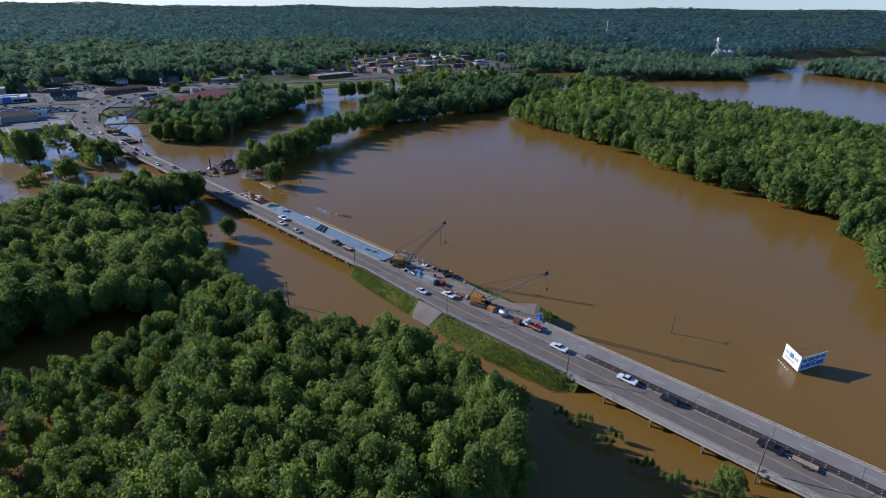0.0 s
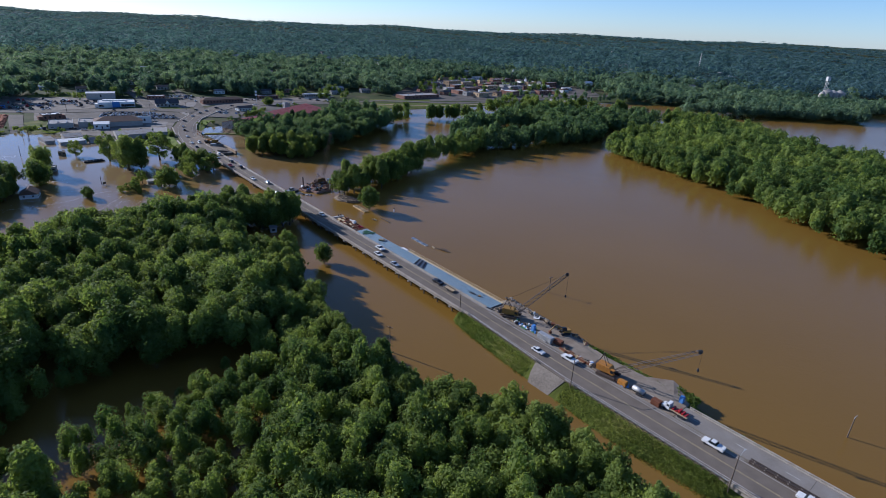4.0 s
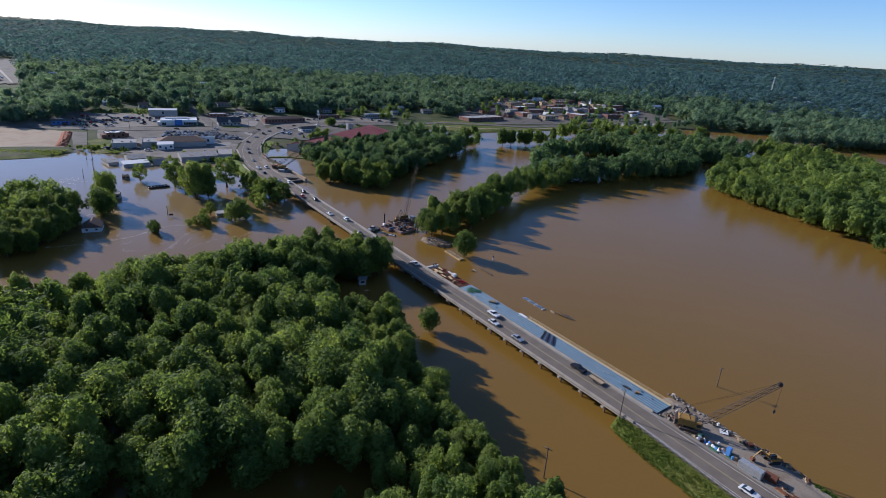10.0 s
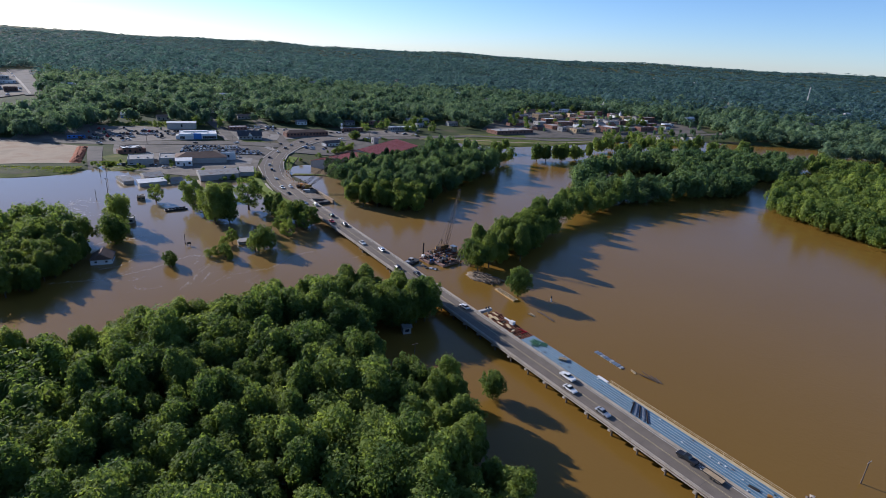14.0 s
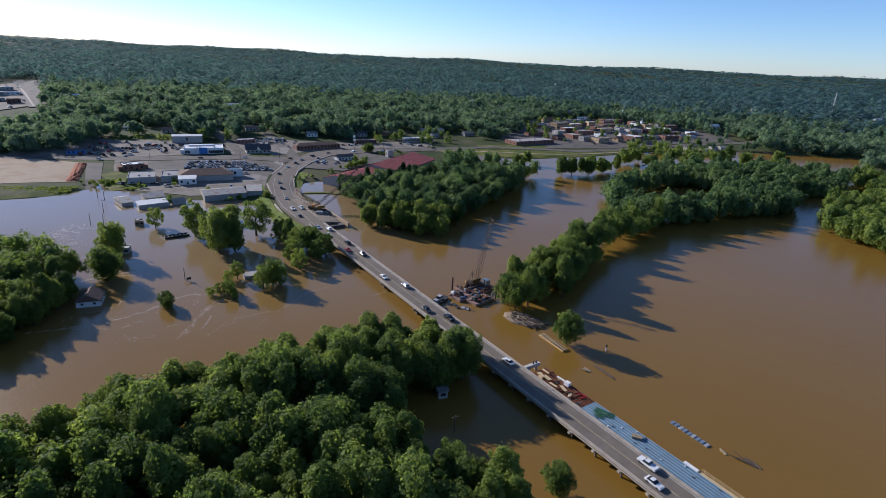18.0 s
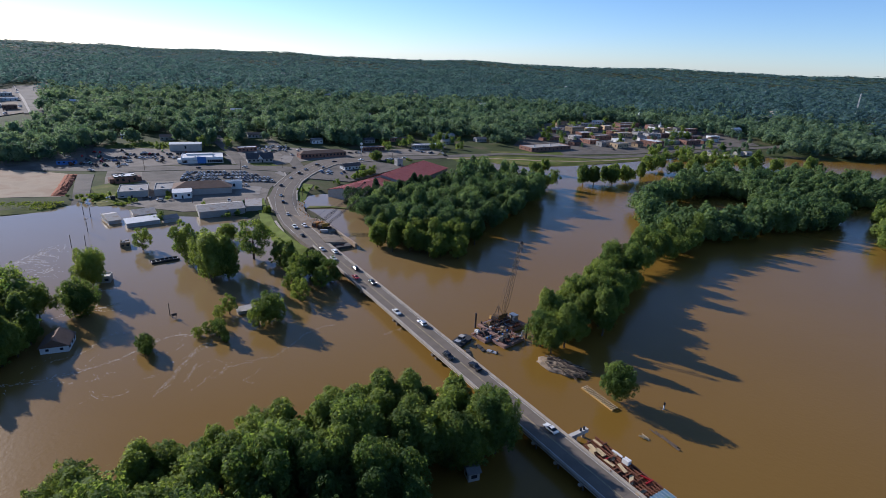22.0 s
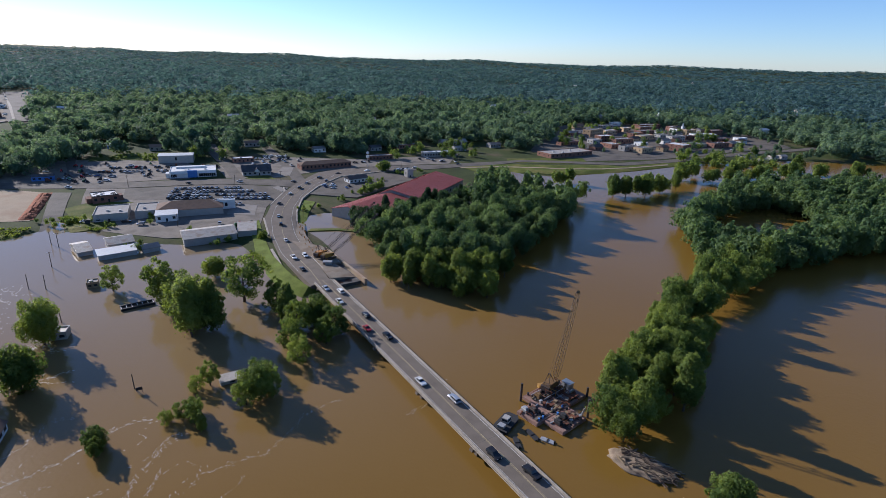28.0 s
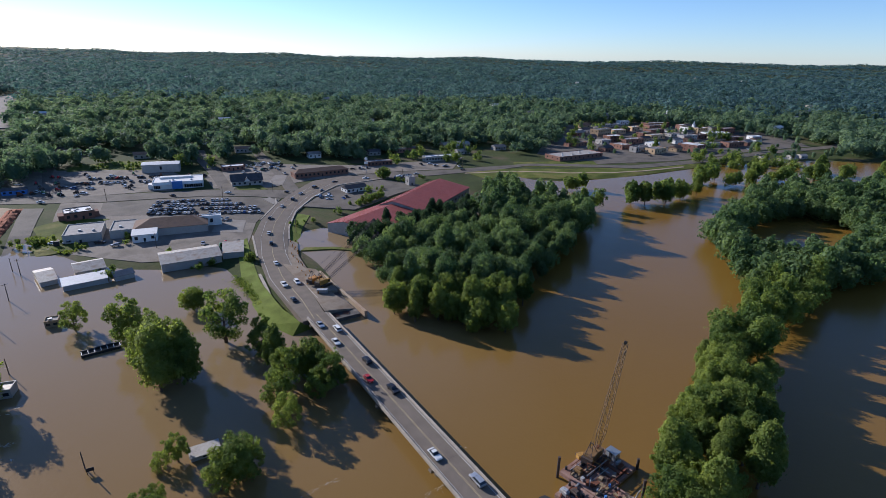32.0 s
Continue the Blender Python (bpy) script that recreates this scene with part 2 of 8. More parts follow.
M["brick_tan"] = material("tan_brick", (0.42, 0.30, 0.18), 0.85, scale=0.5, vary=0.2, tint=0.15)
M["siding"] = material("pale_siding", (0.33, 0.31, 0.28), 0.7, scale=0.4, vary=0.12, tint=0.1)
M["blue_paint"] = material("blue_paint", (0.05, 0.16, 0.42), 0.5, scale=0.6, vary=0.15)
M["car_white"] = material("car_white", (0.62, 0.62, 0.60), 0.25, scale=1, vary=0.04, bump=0)
M["car_silver"] = material("car_silver", (0.45, 0.46, 0.47), 0.3, metal=0.6, scale=1, vary=0.05, bump=0)
M["car_black"] = material("car_black", (0.018, 0.018, 0.02), 0.2, scale=1, vary=0.05, bump=0)
M["car_red"] = material("car_red", (0.33, 0.02, 0.02), 0.25, scale=1, vary=0.05, bump=0)
M["car_blue"] = material("car_blue", (0.04, 0.08, 0.20), 0.25, scale=1, vary=0.05, bump=0)
M["tarp"] = material("blue_tarp", (0.08, 0.22, 0.50), 0.6, scale=1, vary=0.2)
M["foam"] = material("foam", (0.50, 0.44, 0.36), 0.8, scale=2, vary=0.2)
M["lamp_green"] = material("green_paint", (0.06, 0.16, 0.07), 0.5, scale=1, vary=0.2)


# ---- small builders ----
def link_mesh(name, me, mat_, parent=None, label=""):
    ob = new(name, me)
    if mat_ is not None and not me.materials:
        me.materials.append(M[mat_] if isinstance(mat_, str) else mat_)
    if parent is not None:
        ob.parent = parent
    if label:
        ob["label"] = label
    return ob


def part(name, bm, mat_, parent=None, label="", smooth=False):
    me = bpy.data.meshes.new(name)
    bmesh.ops.recalc_face_normals(bm, faces=bm.faces)
    if smooth:
        for f_ in bm.faces:
            f_.smooth = True
    bm.to_mesh(me)
    bm.free()
    return link_mesh(name, me, mat_, parent, label)


def box(bm, x0, x1, y0, y1, z0, z1, m=None):
    c = [Vector((x, y, z)) for z in (z0, z1) for y in (y0, y1) for x in (x0, x1)]
    if m is not None:
        c = [m @ q for q in c]
    v = [bm.verts.new(q) for q in c]
    for a in ((0, 2, 3, 1), (4, 5, 7, 6), (0, 1, 5, 4), (2, 6, 7, 3), (0, 4, 6, 2), (1, 3, 7, 5)):
        bm.faces.new([v[i] for i in a])
    return v


def rod(bm, a, b, r0, r1=None, sides=6):
    """A tapered rod from a to b."""
    a, b = Vector(a), Vector(b)
    r1 = r0 if r1 is None else r1
    q = (b - a).to_track_quat("Z", "Y")
    rings = []
    for p, r in ((a, r0), (b, r1)):
        rings.append([bm.verts.new(p + q @ Vector((r * math.cos(i * 2 * math.pi / sides), r * math.sin(i * 2 * math.pi / sides), 0))) for i in range(sides)])
    for i in range(sides):
        j = (i + 1) % sides
        bm.faces.new((rings[0][i], rings[0][j], rings[1][j], rings[1][i]))
    bm.faces.new(rings[0][::-1])
    bm.faces.new(rings[1])


def prism(bm, outline, y0, y1, m=None):
    """An outline in x and z, drawn out from y0 to y1."""
    m = m or Matrix()
    a = [bm.verts.new(m @ Vector((x, y0, z))) for x, z in outline]
    b = [bm.verts.new(m @ Vector((x, y1, z))) for x, z in outline]
    n = len(outline)
    for i in range(n):
        j = (i + 1) % n
        bm.faces.new((a[i], a[j], b[j], b[i]))
    bm.faces.new(a[::-1])
    bm.faces.new(b)


def slab(bm, outline, z0, z1):
    """A flat piece with a given outline in x and y."""
    a = [bm.verts.new((x, y, z0)) for x, y in outline]
    b = [bm.verts.new((x, y, z1)) for x, y in outline]
    n = len(outline)
    for i in range(n):
        j = (i + 1) % n
        bm.faces.new((a[i], a[j], b[j], b[i]))
    bm.faces.new(a[::-1])
    bm.faces.new(b)


def thing(name, m, label, category, group="", kind=""):
    e = new(name)
    e.empty_display_size = 0.5
    e.matrix_basis = m
    return tagged(e, label, category, group, kind)


def inside(p, poly):
    x, y = p
    hit_ = False
    j = len(poly) - 1
    for i in range(len(poly)):
        xi, yi = poly[i]
        xj, yj = poly[j]
        if (yi > y) != (yj > y) and x < (xj - xi) * (y - yi) / (yj - yi) + xi:
            hit_ = not hit_
        j = i
    return hit_


def edge_distance(x, y, poly):
    """Distance of arrays x, y to a polygon's outline, positive inside."""
    x, y = np.asarray(x, float), np.asarray(y, float)
    best = np.full(x.shape, 1e9)
    ins = np.zeros(x.shape, bool)
    n = len(poly)
    for i in range(n):
        (x0, y0), (x1, y1) = poly[i], poly[(i + 1) % n]
        dx, dy = x1 - x0, y1 - y0
        t = np.clip(((x - x0) * dx + (y - y0) * dy) / (dx * dx + dy * dy + 1e-9), 0, 1)
        best = np.minimum(best, np.hypot(x - x0 - t * dx, y - y0 - t * dy))
        if y0 != y1:
            c = ((y0 > y) != (y1 > y)) & (x < (x1 - x0) * (y - y0) / (y1 - y0) + x0)
            ins ^= c
    return np.where(ins, best, -best)


# ---- the road's own frame: s metres north along it, o metres east of the old bridge's west edge ----
RO, RU, RV = (67.0, 87.0), (-0.5603, 0.8283), (0.8283, 0.5603)
RYAW = math.degrees(math.atan2(RU[1], RU[0])) - 90


def rd(s, o):
    return (RO[0] + RU[0] * s + RV[0] * o, RO[1] + RU[1] * s + RV[1] * o)


def rd_pose(s, o, z, turn=0.0):
    x, y = rd(s, o)
    return pose(x, y, z, 0, 0, RYAW + turn)


# ---- ground and water ----
NORTH_LAND = [(-4800, 900), (-1500, 420), (-420, 320), (-290, 337), (-274, 345), (-261, 359), (-255, 373), (-262, 392), (-252, 394), (-243, 372), (-229, 375), (-210, 365),
              (-184, 359), (-166, 360), (-150, 366), (-138, 364), (-128, 352), (-112, 330), (-95, 318), (-86, 306), (-70, 318), (-66, 330), (-80, 350), (-90, 368), (-98, 380), (-110, 394), (-116, 408), (-115, 424), (-107, 432), (-94, 433), (-82, 434),
              (-40, 470), (5, 545), (29, 603), (40, 584), (72, 580), (115, 601), (150, 617), (201, 649), (247, 678), (288, 690), (361, 716), (460, 715), (640, 700), (760, 760), (1100, 900), (4800, 1500), (4800, 4700), (-4800, 4700)]


def rise(x, y):
    """Height of the land as a function of place."""
    x, y = np.asarray(x, float), np.asarray(y, float)
    d = edge_distance(x, y, NORTH_LAND)
    r = np.hypot(x, y)
    up = np.interp(d, [-30, -6, 0, 8, 40, 120, 300, 450], [-4, -1.2, -0.05, 1.3, 2.2, 3.2, 6.5, 10])
    far = np.interp(r, [0, 900, 1100, 2000, 3200, 4600, 5200], [0, 0, 3, 18, 38, 62, 70])
    hills = (np.sin(x * 0.0041 + 1.3) * np.sin(y * 0.0032 + 0.4) + 0.6 * np.sin(x * 0.0093 + y * 0.0061)) * np.interp(r, [800, 1800, 4000], [0, 5, 9])
    return np.where(d > -30, up, -4.0) + np.where(d > 0, far + hills * np.clip(d / 400, 0, 1), 0)


def spaced(fine0, fine1, step, far0, far1):
    a = list(np.arange(fine0, fine1 + 0.1, step))
    d = step
    while a[-1] < far1:
        d *= 1.12
        a.append(a[-1] + min(d, 130))
    d = step
    while a[0] > far0:
        d *= 1.12
        a.insert(0, a[0] - min(d, 130))
    return np.array(a)


gx, gy = spaced(-340, 340, 5, -4700, 4700), spaced(290, 720, 5, -900, 4650)
GX, GY = np.meshgrid(gx, gy)
GZ = rise(GX, GY)
me = bpy.data.meshes.new("ground")
nx, ny = len(gx), len(gy)
idx = np.arange(nx * ny).reshape(ny, nx)
quads = np.stack([idx[:-1, :-1], idx[:-1, 1:], idx[1:, 1:], idx[1:, :-1]], -1).reshape(-1, 4)
me.from_pydata(np.stack([GX, GY, GZ], -1).reshape(-1, 3).tolist(), [], quads.tolist())
for q in me.polygons:
    q.use_smooth = True
tagged(link_mesh("ground", me, "ground"), "grassy town ground rising to wooded hills at the horizon", "ground", kind="structure")
bm = bmesh.new()
bmesh.ops.create_grid(bm, x_segments=2, y_segments=2, size=1)
for v in bm.verts:
    v.co = (v.co.x * 4700, 600 + v.co.y * 1500, 0)
tagged(part("water", bm, "water"), "brown muddy flood water with faint ripples reflecting the sky", "water", kind="structure")
# ---- trees ----
def ball(sub):
    """Corner points of the triangles of a unit sphere."""
    bm_ = bmesh.new()
    bmesh.ops.create_icosphere(bm_, subdivisions=sub, radius=1)
    out = np.array([[v.co[:] for v in f_.verts] for f_ in bm_.faces])
    bm_.free()
    return out


BALLS = {1: ball(1), 2: ball(2), 3: ball(3)}


def crown_arrays(seed, leaves, leaf, spread, low, high, lobes=10, pointed=0.0, tall=1.25, up=0.15, core=2, loose=0.38):
    """Corner points of small three-cornered leaf sprays lying on a crown of uneven rounded lobes, over a dense inner mass; z from low to high."""
    rg = np.random.RandomState(seed)
    mid, half = (low + high) / 2, (high - low) / 2
    cs, rs = [], []
    for i in range(lobes):
        a = i * 2.4 + rg.uniform(-0.6, 0.6)
        h = -0.88 + 1.8 * (i + rg.uniform(0, 1)) / lobes
        stray = i % 6 == 3
        r = math.sqrt(max(0.05, 1 - h * h * 0.92)) * (rg.uniform(0.98, 1.12) if stray else rg.uniform(0.5, 0.98)) * (1 - pointed * (h + 1) / 2)
        cs.append((math.cos(a) * r * spread, math.sin(a) * r * spread, mid + h * half * (rg.uniform(0.9, 1.02) if stray else rg.uniform(0.7, 0.92))))
        rs.append(spread * rg.uniform(0.5, 1.35) * ((0.8 if stray else 1.35) / math.sqrt(lobes)) * (1 - 0.2 * pointed * (h + 1)))
    if core:
        cs.append((0, 0, mid + half * 0.35)), rs.append(spread * 0.5)
        cs.append((0, 0, mid - half * 0.3)), rs.append(spread * 0.6)
    cs, rs = np.array(cs), np.array(rs)
    n = int(leaves * 2.6)
    k = rg.choice(len(cs), n, p=rs ** 2 / (rs ** 2).sum())
    nrm = rg.normal(size=(n, 3))
    nrm[:, 2] = nrm[:, 2] * 0.9 + 0.3
    nrm /= np.linalg.norm(nrm, axis=1, keepdims=True)
    shape = np.array([1.0, 1.0, tall])
    pos = cs[k] + nrm * (rs[k] * np.clip(rg.normal(0.98, 0.17, n), 0.6, 1.6))[:, None] * shape
    # sprays buried in a neighbouring lobe are left out
    gap = np.linalg.norm((pos[:, None, :] - cs[None]) / shape, axis=2) / rs[None]
    gap[np.arange(n), k] = 9
    keep = np.argsort(gap.min(1) < 0.84, kind="stable")[:leaves]
    pos, nrm, k = pos[keep], nrm[keep], k[keep]
    pos[:, 2] = np.maximum(pos[:, 2], low * 0.75)
    nrm2 = nrm + rg.normal(size=(leaves, 3)) * loose + np.array([0, 0, up])
    nrm2 /= np.linalg.norm(nrm2, axis=1, keepdims=True)
    tip = rg.normal(size=(leaves, 3)) + np.array([0, 0, 0.3])
    t1 = tip - nrm2 * (tip * nrm2).sum(1, keepdims=True)
    t1 /= np.linalg.norm(t1, axis=1, keepdims=True)
    t2 = np.cross(nrm2, t1)
    s = (leaf * rg.uniform(0.5, 1.2, leaves))[:, None]
    v = np.stack([pos + t1 * s * 0.85, pos - t1 * s * 0.4 + t2 * s * 0.52, pos - t1 * s * 0.4 - t2 * s * 0.52], 1)
    if core:
        # the dense inner mass follows the lobes loosely
        inner = BALLS[core].reshape(-1, 3)
        wob = 1 + 0.16 * np.sin(inner @ np.array([4.1, 2.3, 3.7]) + seed) * np.sin(inner @ np.array([-2.9, 5.3, 1.7]) + seed * 2)
        inner = inner * wob[:, None] * np.array([spread * 0.62, spread * 0.62, half * 0.74])
        inner[:, :2] *= (1 - pointed * 0.5 * (inner[:, 2:3] / half + 1) / 2)
        inner[:, 2] += mid
        v = np.concatenate([v, inner.reshape(-1, 3, 3)])
    return v.reshape(-1, 3)


def leaf_mesh(name, v, k=3):
    n = len(v) // k
    me_ = bpy.data.meshes.new(name)
    me_.vertices.add(n * k)
    me_.vertices.foreach_set("co", np.ascontiguousarray(v, dtype=np.float32).ravel())
    me_.loops.add(n * k)
    me_.loops.foreach_set("vertex_index", np.arange(n * k, dtype=np.int32))
    me_.polygons.add(n)
    me_.polygons.foreach_set("loop_start", np.arange(0, n * k, k, dtype=np.int32))
    me_.update()
    me_.validate()
    return me_


def trunk_bm(seed, h, crown_low, r, spread):
    rg = random.Random(seed)
    bm_ = bmesh.new()
    top = Vector((rg.uniform(-.4, .4), rg.uniform(-.4, .4), h * 0.62))
    mid_ = Vector((top.x * .3, top.y * .3, crown_low))
    rod(bm_, (0, 0, -1.2), mid_, r * 1.25, r * 0.8, 7)
    rod(bm_, mid_, top, r * 0.8, r * 0.3, 6)
    for i in range(5):
        a = i * 1.26 + rg.uniform(-.3, .3)
        f0 = rg.uniform(0.1, 0.7)
        p = mid_.lerp(top, f0)
        rod(bm_, p, p + Vector((math.cos(a) * spread * .62, math.sin(a) * spread * .62, h * rg.uniform(.12, .25))), r * .38, r * .1, 5)
    return bm_


TREE_KINDS = []
for i in range(13):
    h = (14.5, 13, 15.5, 12.5, 14, 16, 13.5, 15, 15, 13, 13, 14, 12)[i]
    sp = (4.9, 4.4, 4.6, 5.0, 4.0, 4.3, 5.2, 4.5, 7.2, 7.8, 4.8, 4.2, 5.2)[i]
    low = h * (0.13, 0.09, 0.2, 0.11, 0.16, 0.1, 0.14, 0.12, 0.18, 0.2, 0.2, 0.24, 0.18)[i]
    tm = bpy.data.meshes.new("trunk")
    tb = trunk_bm(i, h, h * 0.26, 0.26 if i < 8 else 0.36, sp)
    tb.to_mesh(tm), tb.free()
    tm.materials.append(M["bark"])
    if i < 8:
        arr = crown_arrays(100 + i, 7000, 0.40, sp, low, h, lobes=(40, 52, 44, 58, 36, 48, 54, 42)[i], pointed=0.3 * (i % 3), tall=1.4, core=3)
    elif i < 10:
        arr = crown_arrays(100 + i, 10000, 0.42, sp, low, h, lobes=70, tall=1.0, core=3)
    else:
        arr = crown_arrays(100 + i, 5430, 0.36, sp, low, h, lobes=(34, 30, 40)[i - 10], pointed=0.2, tall=0.95, core=0, loose=0.5)
    cm = leaf_mesh("crown", arr)
    cm.materials.append(M["leaf"])
    if i > 9:
        TREE_KINDS.append((tm, cm))
        continue
    mid_arr = crown_arrays(200 + i, 2300, 0.54, sp, h * 0.3, h, lobes=(34, 42, 30, 46)[i % 4], pointed=0.3 * (i % 3), tall=1.5)
    side_arr = crown_arrays(250 + i, 460, 1.15, sp * 1.03, low, h, lobes=(20, 26, 22)[i % 3], pointed=0.35 * (i % 3), core=1, loose=0.2, tall=1.4)
    town_arr = crown_arrays(300 + i, 250, 1.42, sp * 1.25, low * 0.6, h, lobes=8, tall=0.9, core=1, loose=0.12)
    hill_arr = crown_arrays(320 + i, 100, 1.8, sp * 1.3, h * 0.25, h, lobes=6, tall=0.9, core=0, loose=0.1)
    far_arr = crown_arrays(340 + i, 18, 4.6, sp * 1.4, h * 0.35, h, lobes=3, tall=0.8, core=0, loose=0.1)
    oak_arr = crown_arrays(400 + i, 820, 0.82, sp * 1.18, low * 0.7, h, lobes=(17, 22, 14, 19)[i % 4], pointed=0.12 * (i % 3), tall=1.05, core=2, loose=0.2)
    young_arr = crown_arrays(360 + i, 860, 0.5, sp * 0.82, h * 0.3, h * 0.95, lobes=12, pointed=0.5 + 0.2 * (i % 3), core=1)
    back_arr = crown_arrays(380 + i, 410, 1.12, sp * 1.15, h * 0.2, h, lobes=(10, 13, 9)[i % 3], pointed=0.15 * (i % 3), tall=1.0, core=1, loose=0.15)
    TREE_KINDS.append((tm, cm, mid_arr, side_arr, town_arr, hill_arr, far_arr, young_arr, back_arr, oak_arr))


def tree(x, y, z, kind, scale, turn, label="leafy green broadleaf tree standing in flood water", group="", leaf=None):
    tm_, cm_ = TREE_KINDS[kind][:2]
    t_ = thing("tree", pose(x, y, z, 0, 0, turn) @ Matrix.Diagonal((scale, scale, scale, 1)), label, "tree", group)
    link_mesh("trunk", tm_, None, t_)
    link_mesh("crown", cm_, None, t_)
    return t_


def scatter(poly, step, seed, jitter=0.42):
    rg = random.Random(seed)
    xs, ys = [p[0] for p in poly], [p[1] for p in poly]
    pts = []
    row = 0
    y = min(ys)
    while y < max(ys):
        x = min(xs) + (row % 2) * step / 2
        while x < max(xs):
            p = (x + rg.uniform(-jitter, jitter) * step, y + rg.uniform(-jitter, jitter) * step)
            if inside(p, poly):
                pts.append(p)
            x += step
        y += step * 0.87
        row += 1
    return pts


def woods(name, pts, level, label, seed, zs=None, size=(0.8, 1.15), mat_="leaf_far", flat=1.0):
    """Many trees as one mass of leaf clumps: level 2 finer, 3 coarse."""
    rg = np.random.RandomState(seed)
    out = []
    for i, p in enumerate(pts):
        src = TREE_KINDS[rg.randint(8)][level]
        a, s = rg.uniform(0, 6.28), rg.uniform(*size)
        c_, s_ = math.cos(a) * s, math.sin(a) * s
        q = np.empty_like(src)
        q[:, 0] = src[:, 0] * c_ - src[:, 1] * s_ + p[0]
        q[:, 1] = src[:, 0] * s_ + src[:, 1] * c_ + p[1]
        q[:, 2] = src[:, 2] * s * flat * rg.uniform(0.82, 1.2) + (0 if zs is None else zs[i])
        out.append(q)
    me_ = leaf_mesh(name, np.concatenate(out))
    return tagged(link_mesh(name, me_, mat_), label, "woods", kind="stuff")


# forest on the near side of the river
FOREST_A = [(-160, -30), (-150, 100), (-120, 112), (-98, 118), (-92, 134), (-74, 148), (-45, 162), (-30, 171), (-2, 177), (9, 166), (11, 120), (20, 93), (29, 76), (37, 58), (44, 41), (52, 31),
            (63, 18), (77, 4), (94, -3), (107, -19), (115, -32), (110, -50), (92, -66), (60, -110), (-100, -110)]
POND_A = [(-36, -6), (-33, 18), (-22, 31), (-3, 40), (9, 38), (8, 28), (-4, 17), (-14, 4), (-26, -6)]
YOUNG = [(-20, -110), (-12, -6), (12, 26), (18, 52), (37, 56), (44, 41), (52, 31), (63, 18), (77, 4), (94, -3), (107, -19), (115, -32), (110, -50), (92, -66), (60, -110)]
COVE = [(16, 157), (0, 155.5), (-8, 150), (-12, 140), (-11, 126), (-4, 118), (4, 113), (16, 112)]


def by_pond(p):
    """True on the western and southern shores of the forest pool, where only low growth stands."""
    return (-43 < p[0] < -24 and -20 < p[1] < 28) or any(inside((p[0] + j * .3 + k, p[1] + j * 2.6), POND_A) for j in range(8) for k in (-4, 0, 3))


pts_a = [p for p in scatter(FOREST_A, 6.6, 5) if p[1] > -72 and not inside(p, POND_A) and not inside(p, YOUNG) and not inside(p, COVE) and not (p[1] < 34 and by_pond(p))]
ed = edge_distance([p[0] for p in pts_a], [p[1] for p in pts_a], FOREST_A)
order = sorted(range(len(pts_a)), key=lambda i: ed[i] + 0.03 * abs(pts_a[i][1] - 110) + (6 if pts_a[i][0] < -105 else 0) - (9 if -24 < pts_a[i][0] and 100 < pts_a[i][1] else 0))
rg = random.Random(11)
for i in order[:105]:
    far_end = pts_a[i][1] > 115 and pts_a[i][0] > -30
    tree(*pts_a[i], -0.6, rg.randrange(8), rg.uniform(1.12, 1.4) if far_end else rg.uniform(0.9, 1.22), rg.uniform(0, 360), group="flooded forest by the road")
woods("flooded_woods", [pts_a[i] for i in order[105:] if pts_a[i][0] < -85 and pts_a[i][1] > -60], 9, "dense green broadleaf trees standing in flood water", 33, mat_="leaf_far", size=(0.88, 1.3))
woods("flooded_woods", [pts_a[i] for i in order[105:] if pts_a[i][0] >= -85 and pts_a[i][1] > -74], 2, "dense green broadleaf trees standing in flood water", 3, mat_="leaf_far", size=(0.88, 1.3))
shore = [p for p in scatter(YOUNG, 5.2, 6) + scatter(FOREST_A, 5.0, 5) if by_pond(p) and not inside(p, POND_A) and p[1] < 36]
woods("pool_shrubs", shore, 7, "low green shrubs on the shore of the forest pool", 46, size=(0.45, 0.8))
pts_y = [p for p in scatter(YOUNG, 4.5, 6) if p[1] > -72 and not by_pond(p)]
ed = edge_distance([p[0] for p in pts_y], [p[1] for p in pts_y], YOUNG)
order = sorted(range(len(pts_y)), key=lambda i: ed[i] + (40 if pts_y[i][0] < 32 or pts_y[i][1] < -55 else 0))
for i in order[:55]:
    t_ = tree(*pts_y[i], -0.6, rg.randrange(8), rg.uniform(1.0, 1.3) if pts_y[i][0] > 70 else rg.uniform(0.8, 1.1) if pts_y[i][0] > 44 else rg.uniform(0.78, 1.05), rg.uniform(0, 360), "slender young tree in the flooded thicket", "flooded thicket by the road")
woods("young_thicket", [pts_y[i] for i in order[55:] if pts_y[i][1] > -74 and pts_y[i][0] > 30], 7, "close-set slender young trees in flood water", 13, mat_="leaf_far", size=(0.8, 1.15))
woods("young_thicket", [pts_y[i] for i in order[55:] if pts_y[i][1] > -74 and pts_y[i][0] <= 30], 7, "low close-set thicket of slender young trees in flood water", 15, mat_="leaf_far", size=(0.58, 0.9))

# belt of trees between the river and the flooded field
BELT = [(28, 214), (24, 222), (40, 256), (58, 284), (88, 312), (106, 340), (114, 375), (121, 424), (145, 462), (190, 515), (240, 545), (330, 566), (300, 480), (262, 410), (240, 392), (190, 372), (150, 352), (120, 326), (84, 290), (64, 253), (50, 227)]
CLEARING = [(138, 402), (155, 390), (190, 402), (215, 430), (228, 470), (204, 478), (165, 455), (145, 435)]
pts_b = [p for p in scatter(BELT, 7.4, 8) if not inside(p, CLEARING)]
near_b = [p for p in pts_b if p[1] < 285]
